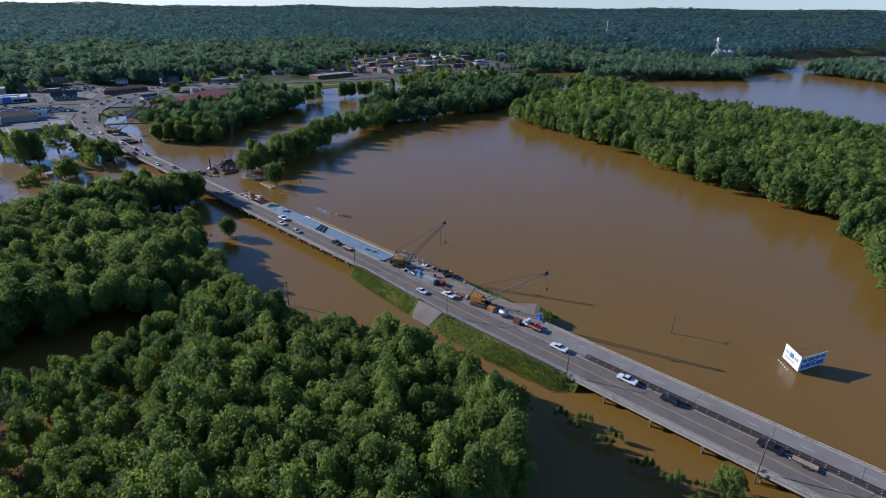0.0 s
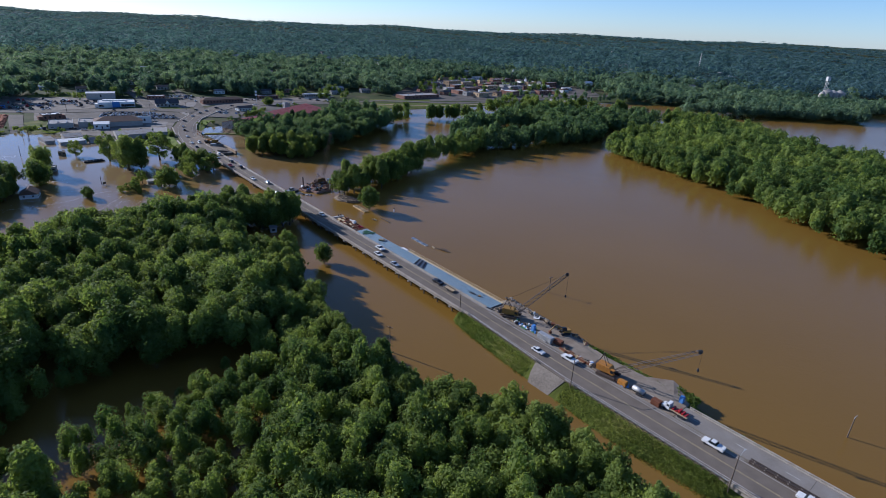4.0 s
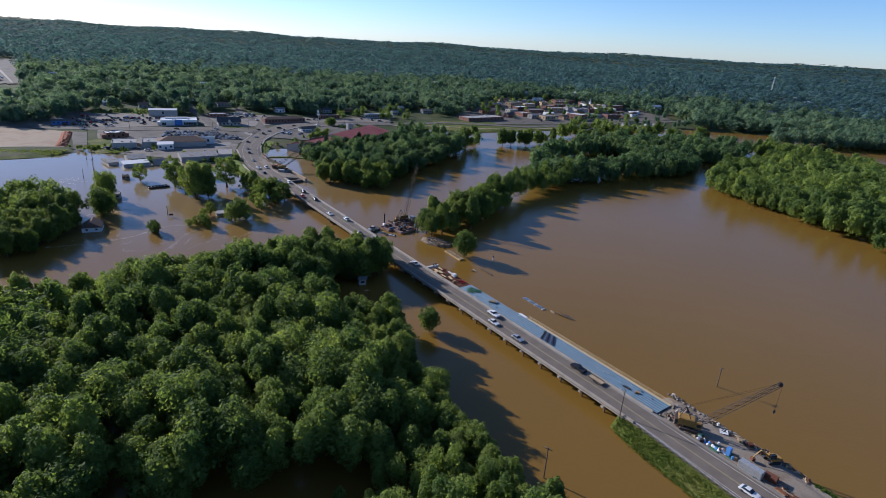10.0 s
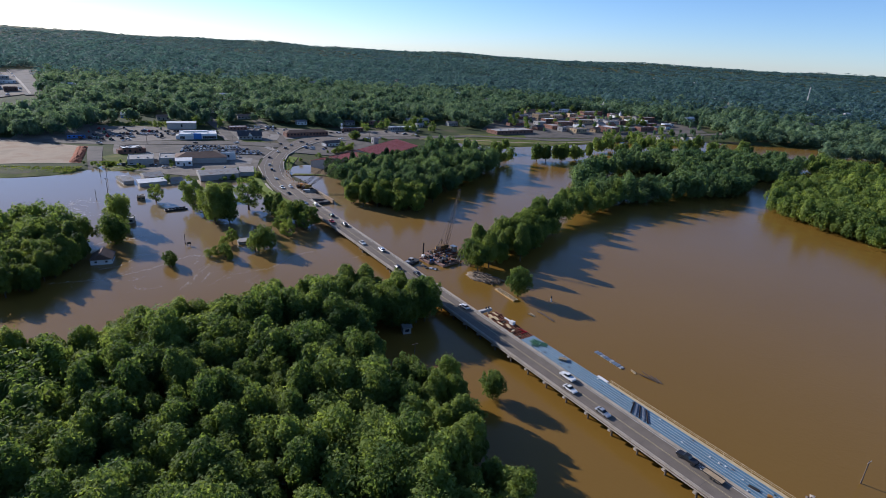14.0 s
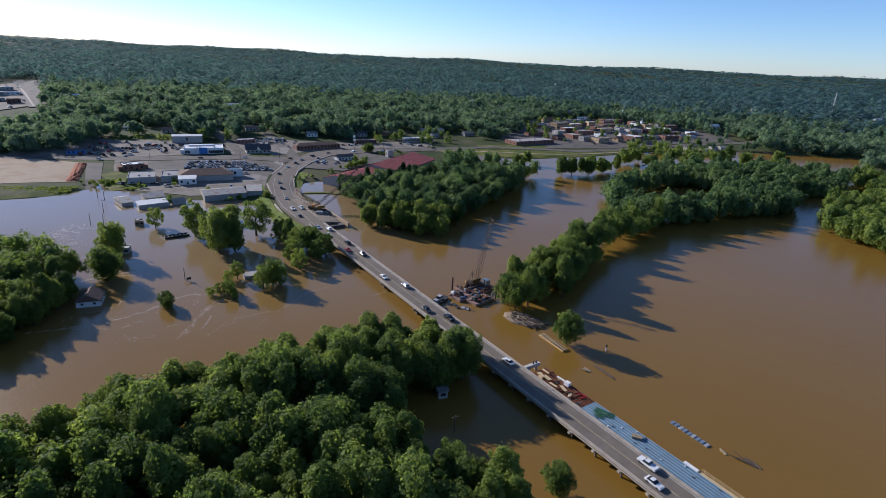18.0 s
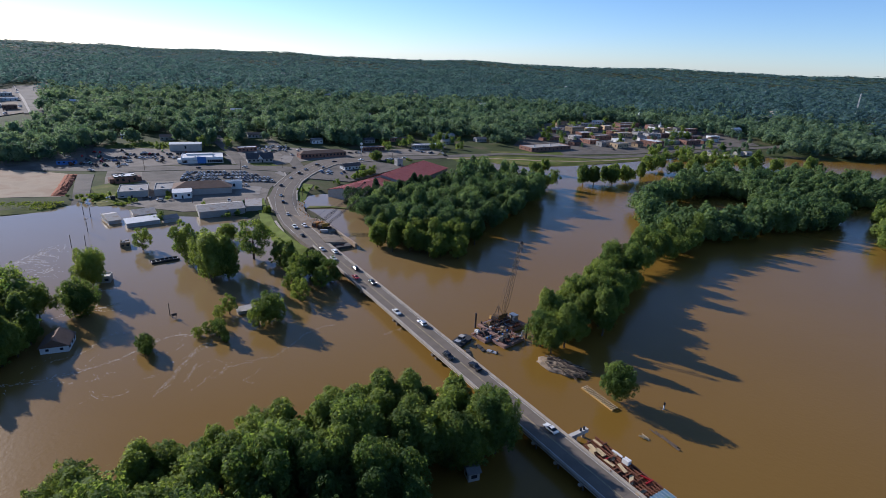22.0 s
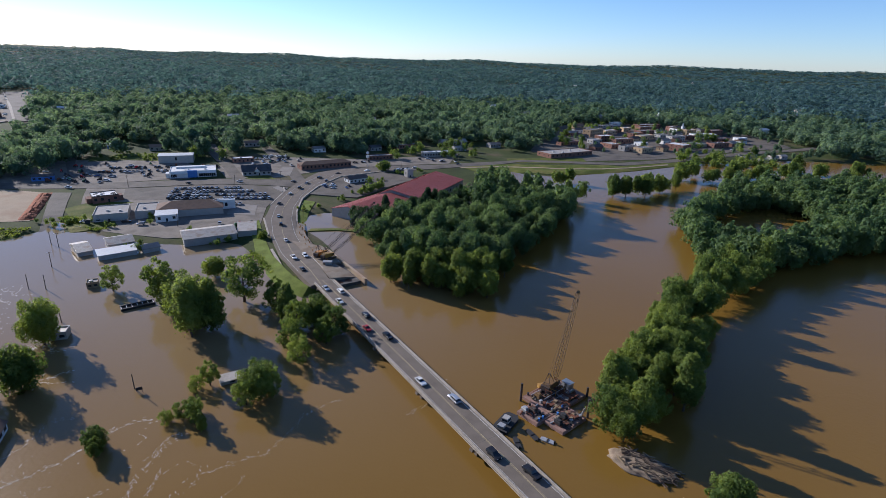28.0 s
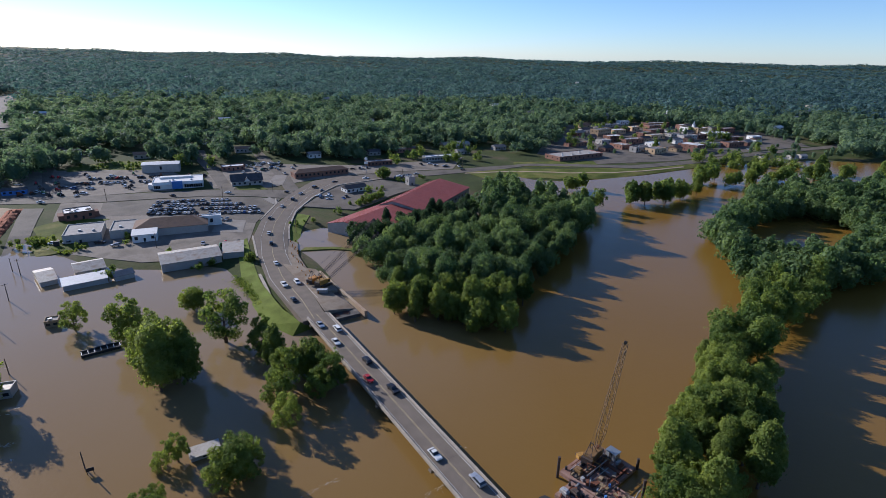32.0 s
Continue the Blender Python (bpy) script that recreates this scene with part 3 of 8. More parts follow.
for p in near_b:
    tree(*p, -0.5, rg.randrange(8), rg.uniform(0.8, 1.35), rg.uniform(0, 360), group="belt of trees along the river")
woods("riverside_woods", [p for p in pts_b if 285 <= p[1] < 345], 2, "dense green trees on the narrow river bank", 14, size=(0.75, 1.35))
woods("riverside_woods", [p for p in pts_b if p[1] >= 345], 3, "dense green trees along the flooded river bank", 4, size=(0.72, 1.38), mat_="leaf_bank_haze")

# trees between the river and the red-roofed building
GROVE = [(-88, 403), (-81, 392), (-61, 353), (-51, 321), (-34, 309), (-19, 304), (-4, 308), (12, 350), (36, 398), (58, 440), (56, 468), (34, 498), (20, 528), (12, 540), (-8, 492), (-40, 462), (-70, 425)]
PINES = [(-88, 403), (-83, 388), (-62, 385), (-40, 412), (-10, 440), (-12, 488), (-40, 462), (-70, 425)]
pts_d = scatter(GROVE, 7.8, 9)
for p in [q for q in pts_d if q[1] < 335]:
    tree(*p, -0.3, rg.randrange(8), rg.uniform(0.7, 1.35), rg.uniform(0, 360), group="grove below the red-roofed building")
woods("river_grove", [q for q in pts_d if 335 <= q[1] < 440 and not inside(q, PINES)], 2, "dense green trees on the flooded bank below the hall", 36, size=(0.6, 1.4), mat_="leaf_bank_haze")
woods("river_grove", [q for q in pts_d if q[1] >= 440 and not inside(q, PINES)], 3, "dense green trees on the flooded bank", 6, size=(0.6, 1.4), mat_="leaf_bank_haze")
woods("pine_grove", [q for q in pts_d if inside(q, PINES)], 2, "dark pine trees beside the red-roofed hall", 16, size=(0.66, 0.9), mat_="leaf_pine_far")

# clumps standing in the shallows below the levee
shallow = [(x + i * 6.3 % 17 - 8, y + i * 4.7 % 11 - 5) for x, y, n in ((108, 508, 4), (130, 518, 5), (150, 532, 4), (189, 584, 4), (210, 576, 3), (245, 607, 4), (267, 601, 5), (300, 604, 3), (322, 640, 5), (330, 614, 4), (372, 625, 7), (70, 488, 4), (72, 548, 4)) for i in range(n)]
woods("shallows_trees", shallow, 3, "clumps of green trees standing in the shallow flood", 19, size=(0.8, 1.3))

# large wood beyond the flooded field
FOREST_C = [(244, 358), (258, 318), (272, 276), (292, 205), (291, 158), (304, 116), (318, 76), (300, 40), (268, -4), (262, -40), (420, -80), (560, 60), (556, 160), (519, 218), (508, 240), (492, 280), (478, 315), (457, 353), (454, 420), (458, 470), (440, 515), (400, 560), (372, 520), (392, 470), (300, 430)]
LANE = [(357, 480), (366, 478), (467, 705), (457, 707)]
pts_c = [p for p in scatter(FOREST_C, 8.4, 10) if not inside(p, LANE)]
ed = edge_distance([p[0] for p in pts_c], [p[1] for p in pts_c], FOREST_C)
woods("field_woods", [p for p, q in zip(pts_c, ed) if q < 34 and p[0] < 420], 3, "edge of green trees along the flooded field", 7, size=(0.85, 1.25))
woods("field_woods", [p for p, q in zip(pts_c, ed) if not (q < 34 and p[0] < 420)], 8, "broad mass of green trees beyond the flooded field", 17, size=(0.85, 1.25))

gap_trees = scatter([(294, 470), (314, 456), (346, 478), (374, 520), (366, 552), (330, 566), (316, 520)], 7.8, 44)
woods("channel_woods", gap_trees, 3, "green trees closing the flooded channel", 45, size=(0.7, 1.3), mat_="leaf_bank_haze")
# flooded woods along the eastern lake
lake = scatter([(440, 600), (547, 604), (626, 590), (706, 581), (720, 620), (797, 672), (860, 664), (900, 760), (800, 775), (640, 705), (520, 650)], 10, 41) + scatter([(855, 636), (868, 566), (876, 512), (1000, 520), (1100, 640), (1000, 700), (900, 672)], 10, 42)
woods("lake_woods", lake, 8, "green woods along the shore of the flooded lake", 43, size=(0.9, 1.35), mat_="leaf_town_haze")

# left of the river, around the flooded house
FOREST_E = [(-260, 232), (-212, 236), (-197, 235), (-184, 237), (-174, 231), (-161, 222), (-151.5, 206), (-146, 188), (-152, 162), (-260, 150)]
pts_e = sorted(scatter(FOREST_E, 7.6, 12), key=lambda p: -p[0])
woods("bank_woods", pts_e[24:], 9, "dense green trees in flood water beside a house", 5)
for p in pts_e[:24]:
    tree(*p, -0.5, rg.randrange(8), rg.uniform(0.85, 1.15), rg.uniform(0, 360), group="trees by the flooded house")
YARD = [(-168, 299, 10, 1.0), (-163.8, 252.6, 0, 1.3), (-152, 226.5, 3, 1.3), (-140, 288, 11, 1.6), (-116, 263, 2, 1.6), (-111, 269, 5, 1.4), (-131, 282, 12, 1.45), (-121, 272, 0, 1.55), (-108.5, 294, 10, 1.72), (-131.7, 318.7, 8, 0.72),
        (-95, 295, 0, 0.9), (-92, 286, 2, 1.05), (-85, 278, 5, 1.1), (-78, 267, 2, 1.2), (-77, 258, 5, 1.1), (-72, 248, 1, 0.9), (-72, 275, 3, 1.15), (-64, 269, 0, 1.15), (-66, 262, 6, 0.9), (-96, 233, 3, 0.72), (-78, 228, 6, 1.0), (-81, 224, 1, 0.8), (-92, 214, 3, 0.62), (-97, 217, 6, 0.5), (-113, 203, 3, 0.58), (-110.5, 199.5, 6, 0.5), (-100, 214, 0, 0.42), (-94, 219, 2, 0.5), (-89, 212, 5, 0.4), (-99, 230, 6, 0.5), (-76, 231, 3, 0.7),
        (28.3, 113, 3, 0.80), (45.2, 188, 3, 1.12), (104, 512, 0, 1.3), (112, 506, 2, 1.2), (129, 512, 0, 1.2), (146, 528, 1, 1.25), (163, 540, 2, 1.2), (205, 602, 4, 1.0), (226, 583, 6, 1.1), (250, 592, 8, 0.8), (292, 610, 6, 1.1), (350, 600, 9, 0.9), (370, 625, 8, 0.9), (-86, 562, 9, 0.85), (154, -63, 3, 0.7), (146, -72, 6, 0.6), (-205, 399, 3, 0.45), (-128, 372, 6, 0.5)]
for i, (x, y, k, s) in enumerate(YARD):
    k = 10 + i % 3 if k < 8 and s < 1.28 and x < 0 and i % 4 else k
    tree(x, y, float(rise(x, y)) * 0.3 if y > 400 else -0.4 - (1.9 * s if x < 0 else 0), k, s * (1.1 if x < 0 and y < 400 else 1), i * 47, "broad leafy green tree rising out of flood water" if k in (8, 9) else "single leafy green tree rising out of flood water", "trees standing in the water")


# the wooded town and hills out to the horizon
def open_land(x, y):
    """True where the town has no woods."""
    return any(inside((x, y), q) for q in CLEAR)


CLEAR = [
    LANE, [(-548, 740), (-560, 690), (-640, 690), (-800, 930), (-850, 1110), (-790, 1090), (-700, 950)],
    [(-346, 540), (-356, 566), (-330, 596), (-296, 598), (-262, 578), (-262, 560), (-300, 555)],
    [(-402, 622), (-380, 590), (-352, 592), (-330, 596), (-300, 596), (-306, 628)], [(-256, 668), (-232, 676), (-216, 640), (-240, 634)],
    [(-420, 300), (-400, 462), (-352, 466), (-347, 540), (-300, 560), (-240, 600), (-215, 640), (-150, 622), (-105, 640), (-70, 705), (0, 735), (30, 690), (60, 692), (95, 770), (120, 900), (200, 960), (310, 940), (400, 850), (440, 800), (420, 740), (361, 712), (288, 686), (236, 668), (100, 560), (-20, 500), (-80, 300)],
    [(-900, 1000), (-860, 1040), (-500, 700), (-440, 560), (-480, 550), (-620, 700)],
    [(790, 780), (870, 790), (870, 840), (800, 850)],
    [(-434, 655), (-424, 655), (-350, 536), (-360, 536)], [(-296, 660), (-270, 660), (-215, 556), (-235, 556)], [(-398, 600), (-350, 596), (-310, 600), (-300, 622), (-400, 632)],
]
GARDENS = [(-358, 613), (-382, 613), (-317, 612), (-238, 653), (-164, 640), (-110, 665), (-200, 690), (-290, 690), (20, 720), (-320, 820), (-480, 900), (-150, 860), (-60, 950), (-20, 880), (420, 900), (470, 830), (-420, 760), (-560, 820), (90, 1000), (40, 1080), (500, 1000), (620, 900), (680, 1010),
           (-415, 905), (-385, 905), (-355, 900), (-310, 870), (-290, 868), (-262, 850), (-135, 902), (-115, 902), (-100, 1105), (-75, 1107), (-50, 1107)]
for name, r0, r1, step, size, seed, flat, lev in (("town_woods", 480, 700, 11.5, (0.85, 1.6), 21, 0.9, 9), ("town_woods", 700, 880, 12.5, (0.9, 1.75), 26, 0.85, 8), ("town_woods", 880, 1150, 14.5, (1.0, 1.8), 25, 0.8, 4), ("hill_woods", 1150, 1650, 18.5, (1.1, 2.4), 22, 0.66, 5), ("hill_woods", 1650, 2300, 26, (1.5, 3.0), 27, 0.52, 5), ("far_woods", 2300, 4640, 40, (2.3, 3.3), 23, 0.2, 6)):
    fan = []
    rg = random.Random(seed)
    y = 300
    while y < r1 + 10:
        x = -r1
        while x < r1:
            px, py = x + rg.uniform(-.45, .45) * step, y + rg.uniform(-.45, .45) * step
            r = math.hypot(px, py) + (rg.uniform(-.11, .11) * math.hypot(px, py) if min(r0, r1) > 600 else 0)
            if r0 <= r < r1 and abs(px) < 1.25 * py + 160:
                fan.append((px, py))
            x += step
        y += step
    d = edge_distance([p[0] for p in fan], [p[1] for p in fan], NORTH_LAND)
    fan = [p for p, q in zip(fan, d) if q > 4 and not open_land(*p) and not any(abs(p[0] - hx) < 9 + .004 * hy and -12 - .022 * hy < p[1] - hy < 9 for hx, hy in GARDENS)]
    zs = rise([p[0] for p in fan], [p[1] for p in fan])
    woods(name, fan, lev, "wooded hills of green trees reaching the horizon", seed, zs - 0.5, size, "leaf_town_haze" if r1 < 1200 else "leaf_hill_haze", flat)
rg = random.Random(91)
street = []
while len(street) < 150:
    zone = rg.choice([(95, 360, 720, 960), (95, 360, 720, 960), (-400, -230, 560, 640), (-110, 0, 600, 720), (-150, -60, 480, 560), (215, 330, 655, 700)])
    p = (rg.uniform(*zone[:2]), rg.uniform(*zone[2:]))
    if inside(p, CLEAR[5]) or p[0] > 215:
        street.append(p)
street = [p for p in street if not (-160 < p[0] < -110 and p[1] < 575) and not (-80 < p[0] < 40 and p[1] < 640)]
woods("town_trees", street, 4, "scattered green trees between town buildings", 24, rise([p[0] for p in street], [p[1] for p in street]) - .3, (0.45, 0.85))
# ---- the highway and the bridges ----
DECK = 3.6


def strip(bm_, s0, s1, o0, o1, z0, z1):
    slab(bm_, [rd(s0, o0), rd(s0, o1), rd(s1, o1), rd(s1, o0)], z0, z1)


def bank(name, stations, mat_, label, category, kind="structure"):
    """A long earthwork: at each s a cross-section of (o, z), all with the same number of points."""
    bm_ = bmesh.new()
    rings = [[bm_.verts.new((*rd(s, o), z)) for o, z in sec] for s, sec in stations]
    for a, b in zip(rings, rings[1:]):
        for i in range(len(a) - 1):
            bm_.faces.new((a[i], a[i + 1], b[i + 1], b[i]))
    bm_.faces.new(rings[0])
    bm_.faces.new(rings[-1][::-1])
    return tagged(part(name, bm_, mat_), label, category, kind=kind)


def ramp(x, y, z):
    """Height of a road surface z that climbs to the bridge deck over its last 60 m."""
    f_ = np.clip(1 - np.hypot(np.asarray(x) + 79.3, np.asarray(y) - 307.5) / 60, 0, 1)
    return z + (DECK + .01 - z) * f_ * f_ * (3 - 2 * f_)


def patch(name, left, right, dz, mat_, label, category, across=4, step=5.0, climb=None):
    """A paved ribbon between two edge lines, laid on the land."""
    def even(line, n):
        p = np.array(line, float)
        d_ = np.concatenate([[0], np.cumsum(np.hypot(*np.diff(p, axis=0).T))])
        q_ = np.linspace(0, d_[-1], n)
        return np.stack([np.interp(q_, d_, p[:, 0]), np.interp(q_, d_, p[:, 1])], 1)
    ln = sum(math.dist(a, b) for a, b in zip(left, left[1:]))
    n = max(3, int(ln / step))
    L_, R_ = even(left, n), even(right, n)
    f_ = np.linspace(0, 1, across + 1)[None, :, None]
    g = L_[:, None, :] * (1 - f_) + R_[:, None, :] * f_
    z = rise(g[..., 0], g[..., 1]) + dz
    low = z.min() - dz - 0.6
    if climb is not None:
        w_ = (climb[0] * (1 - f_) + climb[1] * f_)[..., 0]
        z = z + (ramp(g[..., 0], g[..., 1], z) - z) * w_ 
    v_ = np.concatenate([g, z[..., None]], -1).reshape(-1, 3)
    me_ = bpy.data.meshes.new(name)
    c = across + 1
    faces = [(i * c + j, i * c + j + 1, (i + 1) * c + j + 1, (i + 1) * c + j) for i in range(n - 1) for j in range(across)]
    # edges run down into the ground all round
    rim = [j for j in range(c)] + [i * c + across for i in range(1, n)] + [(n - 1) * c + j for j in range(across - 1, -1, -1)] + [i * c for i in range(n - 2, 0, -1)]
    m0 = len(v_)
    foot = v_[rim] - np.array([0, 0, dz + 0.6])
    if climb is not None:
        foot[:, 2] = low
    v_ = np.concatenate([v_, foot])
    k_ = len(rim)
    faces += [(rim[q], m0 + q, m0 + (q + 1) % k_, rim[(q + 1) % k_]) for q in range(k_)]
    me_.from_pydata(v_.tolist(), [], faces)
    return tagged(link_mesh(name, me_, mat_), label, category, kind="structure")


bm = bmesh.new()
slab(bm, [rd(-340, -2.6), rd(-340, 8.0), rd(-130, 8.0), rd(-100, 8.7), rd(-35, 9.3), rd(268, 9.3), rd(268, 0), rd(-35, 0), rd(-75, -2.4)], DECK - 0.35, DECK)
road = tagged(part("road", bm, "asphalt"), "two-lane grey asphalt highway with worn lanes", "road", kind="structure")
# markings
bm = bmesh.new()
for o0 in (4.45, 4.75):
    strip(bm, -20, 268, o0 - 0.06, o0 + 0.06, DECK + 0.004, DECK + 0.012)
    slab(bm, [rd(-340, 2.65 + o0 - 4.6), rd(-340, 2.77 + o0 - 4.6), rd(-75, 3.1 + o0 - 4.6), rd(-20, o0 + 0.06), rd(-20, o0 - 0.06), rd(-75, 2.98 + o0 - 4.6)], DECK + 0.004, DECK + 0.012)
part("centre_line", bm, "paint_yellow", road)
bm = bmesh.new()
for o0 in (1.0, 8.3):
    strip(bm, -35, 268, o0 - 0.07, o0 + 0.07, DECK + 0.004, DECK + 0.012)
slab(bm, [rd(-340, -1.3), rd(-340, -1.15), rd(-75, -1.1), rd(-35, 1.07), rd(-35, 0.93), rd(-75, -1.25)], DECK + 0.004, DECK + 0.012)
strip(bm, -340, -35, 7.2, 7.35, DECK + 0.004, DECK + 0.012)
part("edge_line", bm, "paint_white", road)
bm = bmesh.new()
strip(bm, -33, 266, 8.42, 8.87, DECK + 0.003, DECK + 0.03)
slab(bm, [rd(-125, 7.5), rd(-125, 8.3), rd(-100, 8.65), rd(-33, 9.25), rd(-33, 8.42), rd(-100, 7.8)], DECK + 0.003, DECK + 0.03)
part("shoulder", bm, "concrete_road", road, "pale concrete shoulder")
# deck joints across the bridge
for s in [-4.3 + 8.7 * k for k in range(-3, 14)] + [144, 173.4, 204, 233.5, 262]:
    bm = bmesh.new()
    strip(bm, s - 0.05, s + 0.05, 0.5, 8.8, DECK + 0.003, DECK + 0.009)
    part("deck_joint", bm, "joint", road)

bridge = tagged(new("old_bridge"), "long low concrete bridge on many piers over brown water", "bridge", kind="structure")
bm = bmesh.new()
for o0 in (0.4, 2.6, 4.7, 6.8, 8.9):
    strip(bm, -30, 262, o0 - 0.2, o0 + 0.2, DECK - 0.95, DECK - 0.36)
strip(bm, -30, 262, -0.05, 0.35, DECK - 0.65, DECK - 0.355)
strip(bm, -30, 262, 8.95, 9.35, DECK - 0.65, DECK - 0.355)
part("girder_frame", bm, "concrete", bridge, "stained concrete girders")
for o0, o1, nm in ((-0.1, 0.42, "kerb"), (8.88, 9.4, "kerb")):
    bm = bmesh.new()
    strip(bm, -32, 266, o0, o1, DECK + 0.004, DECK + 0.26)
    part(nm, bm, "concrete", bridge)
for o0, top in ((0.12, 0.78), (9.15, 0.62)):
    bm = bmesh.new()
    strip(bm, -32, 266, o0 - 0.1, o0 + 0.1, DECK + top - 0.2, DECK + top)
    strip(bm, -32, 266, o0 - 0.05, o0 + 0.05, DECK + 0.36, DECK + 0.44)
    part("rail", bm, "concrete", bridge)
bm = bmesh.new()
box(bm, -0.09, 0.09, -0.13, 0.13, 0.25, 0.6)
post_me = part("rail_post", bm, "concrete", bridge)
post_me.matrix_basis = rd_pose(-31, 0.12, DECK)
for i in range(1, 124):
    for o0 in (0.12, 9.15):
        if o0 == 0.12 or i % 2 == 0:
            q = link_mesh("rail_post", post_me.data, None, bridge)
            q.matrix_basis = rd_pose(-31 + i * 2.4, o0, DECK - (0 if o0 < 1 else 0.08))
for s in [-4.3 + 8.7 * k for k in range(-3, 14)]:
    bm = bmesh.new()
    m = rd_pose(s, 0, 0)
    box(bm, -0.4, 9.6, -0.4, 0.4, DECK - 1.5, DECK - 0.95, m)
    part("pier_cap", bm, "concrete", bridge)
    bm = bmesh.new()
    for o0 in (1.3, 3.4, 6.0, 8.2):
        a = m @ Vector((o0, 0, -3))
        rod(bm, a, (a.x, a.y, DECK - 1.52), 0.3, 0.3, 8)
    part("pier", bm, "pier_shade", bridge)
for s in (115, 144, 173.4, 204, 233.5, 262):
    bm = bmesh.new()
    m = rd_pose(s, 0, 0)
    prism(bm, [(-0.5, DECK - 1.6), (-0.3, DECK - 0.95), (9.7, DECK - 0.95), (9.9, DECK - 1.6), (8.2, DECK - 2.2), (8.2, -3), (1.2, -3), (1.2, DECK - 2.2)], -0.65, 0.65, m)
    part("pier", bm, "pier_shade", bridge)

# southern twin bridges
twin = tagged(new("twin_bridge"), "pale concrete carriageway on a parallel bridge beside the highway", "bridge", kind="structure")
bm = bmesh.new()
strip(bm, -340, -106, 9.0, 15.6, DECK - 0.5, DECK)
part("carriageway", bm, "concrete_road", twin)
bm = bmesh.new()
for i in range(22):
    strip(bm, -340 + i * 12, -337 + i * 12, 12.2, 12.34, DECK + 0.004, DECK + 0.012)
part("lane_dash", bm, "paint_white", twin)
for i in range(12):
    bm = bmesh.new()
    strip(bm, -340 + i * 18.3, -339.88 + i * 18.3, 9.2, 15.2, DECK + 0.003, DECK + 0.008)
    part("deck_joint", bm, "joint", twin)
# both middle kerbs are coloured dark to widen the shaded gap between the decks
for o0, mt in ((8.05, "boom"), (9.0, "boom"), (15.6, "concrete"), (-2.75, "concrete")):
    bm = bmesh.new()
    s1 = -107 if o0 > 10 else -126
    strip(bm, -340, s1, o0 - 0.22, o0 + 0.22, DECK + 0.014, DECK + 0.3)
    part("kerb", bm, mt, twin)
    bm = bmesh.new()
    strip(bm, -340, s1, o0 - 0.13, o0 + 0.13, DECK + 0.62, DECK + 0.82)
    part("rail", bm, "boom" if 8 < o0 < 9.5 else mt, twin, "dark weathered rail" if 8 < o0 < 9.5 else "")
    for i in range(int((s1 + 290) / 2.6)):
        q = link_mesh("rail_post", post_me.data, None, twin)
        q.matrix_basis = rd_pose(s1 - 1 - i * 2.6, o0, DECK + 0.04)
bm = bmesh.new()
for o0 in (-2.2, 1, 4, 7.4, 9.6, 12.3, 15):
    strip(bm, -340, -124, o0 - 0.25, o0 + 0.25, DECK - 1.4, DECK - 0.51)
part("girder_frame", bm, "concrete", twin)
for i in range(9):
    for o0, w in ((-2.7, 10.6), (9.0, 6.6)):
        bm = bmesh.new()
        m = rd_pose(-138 - i * 13, o0, 0)
        box(bm, -0.3, w + 0.3, -0.4, 0.4, DECK - 2.1, DECK - 1.4, m)
        for q in (0.5, w / 2, w - 0.5):
            a = m @ Vector((q, 0, -3))
            rod(bm, a, (a.x, a.y, DECK - 2.0), 0.3, 0.3, 7)
        part("pier", bm, "pier_shade", twin)

# earthworks along the road
T = DECK - 0.36
bank("embankment", [(-27, [(9.3, -2), (9.0, T - .3), (0.2, T - .3), (-4, -1.5)]), (-36, [(9.4, -2), (9.0, T), (-0.3, T), (-6.4, -1.5)]), (-66, [(9.4, -2), (9.0, T), (-2.5, T), (-9.4, -1.5)]), (-79, [(9.4, -2), (9.0, T), (-2.8, T), (-10.5, -1.5)]),
                    (-100, [(9.4, -2), (9.0, T), (-2.8, T), (-12, -1.5)]), (-122, [(9.4, -2), (9.0, T), (-2.8, T), (-9.5, -1.5)]), (-130, [(9.4, -2), (8.5, T - 1.5), (-2.4, T - 1.5), (-6, -1.5)])], "grass", "steep grassy road embankment sloping into flood water", "embankment")
bank("gravel_yard", [(-28, [(26.5, -1.5), (24, 0.5), (17, 1.8), (9.4, 2.2), (9.4, -2)]), (-33.5, [(27, -1.5), (24.5, 1.6), (18, DECK - .3), (9.45, DECK - .3), (9.4, -2)]), (-45, [(26, -1.5), (22.3, 2.8), (18, DECK - .04), (9.45, DECK - .04), (9.4, -2)]),
                     (-62, [(25.5, -1.5), (21.4, 2.8), (18, DECK - .04), (9.45, DECK - .04), (9.4, -2)]), (-78, [(24, -1.5), (18.5, DECK - .1), (16, DECK - .04), (9.3, DECK - .04), (9.3, -2)]), (-91, [(25, -1.5), (19.5, DECK - .2), (16, DECK - .04), (9.2, DECK - .04), (9.2, -2)]),
                     (-97, [(28, -1.5), (25.2, DECK - .5), (18, DECK - .04), (9.0, DECK - .04), (9, -2)]), (-101, [(28, -1.5), (24, DECK - .9), (18, DECK - .04), (8.9, DECK - .04), (8.9, -2)]), (-105.8, [(25, -1.5), (20, DECK - 1.4), (15.8, DECK - .04), (8.85, DECK - .04), (8.9, -2)])], "gravel", "dusty gravel construction yard beside the highway", "yard")
bank("east_bank", [(-72, [(19, 2.9), (21, 2.6), (26.5, -1.5)]), (-90, [(19.2, 3.3), (21.5, 2.6), (26.5, -1.5)]), (-95, [(20, 3.0), (23, 2.4), (28, -1.5)])], "grass", "overgrown grassy bank at the edge of the yard", "bank")
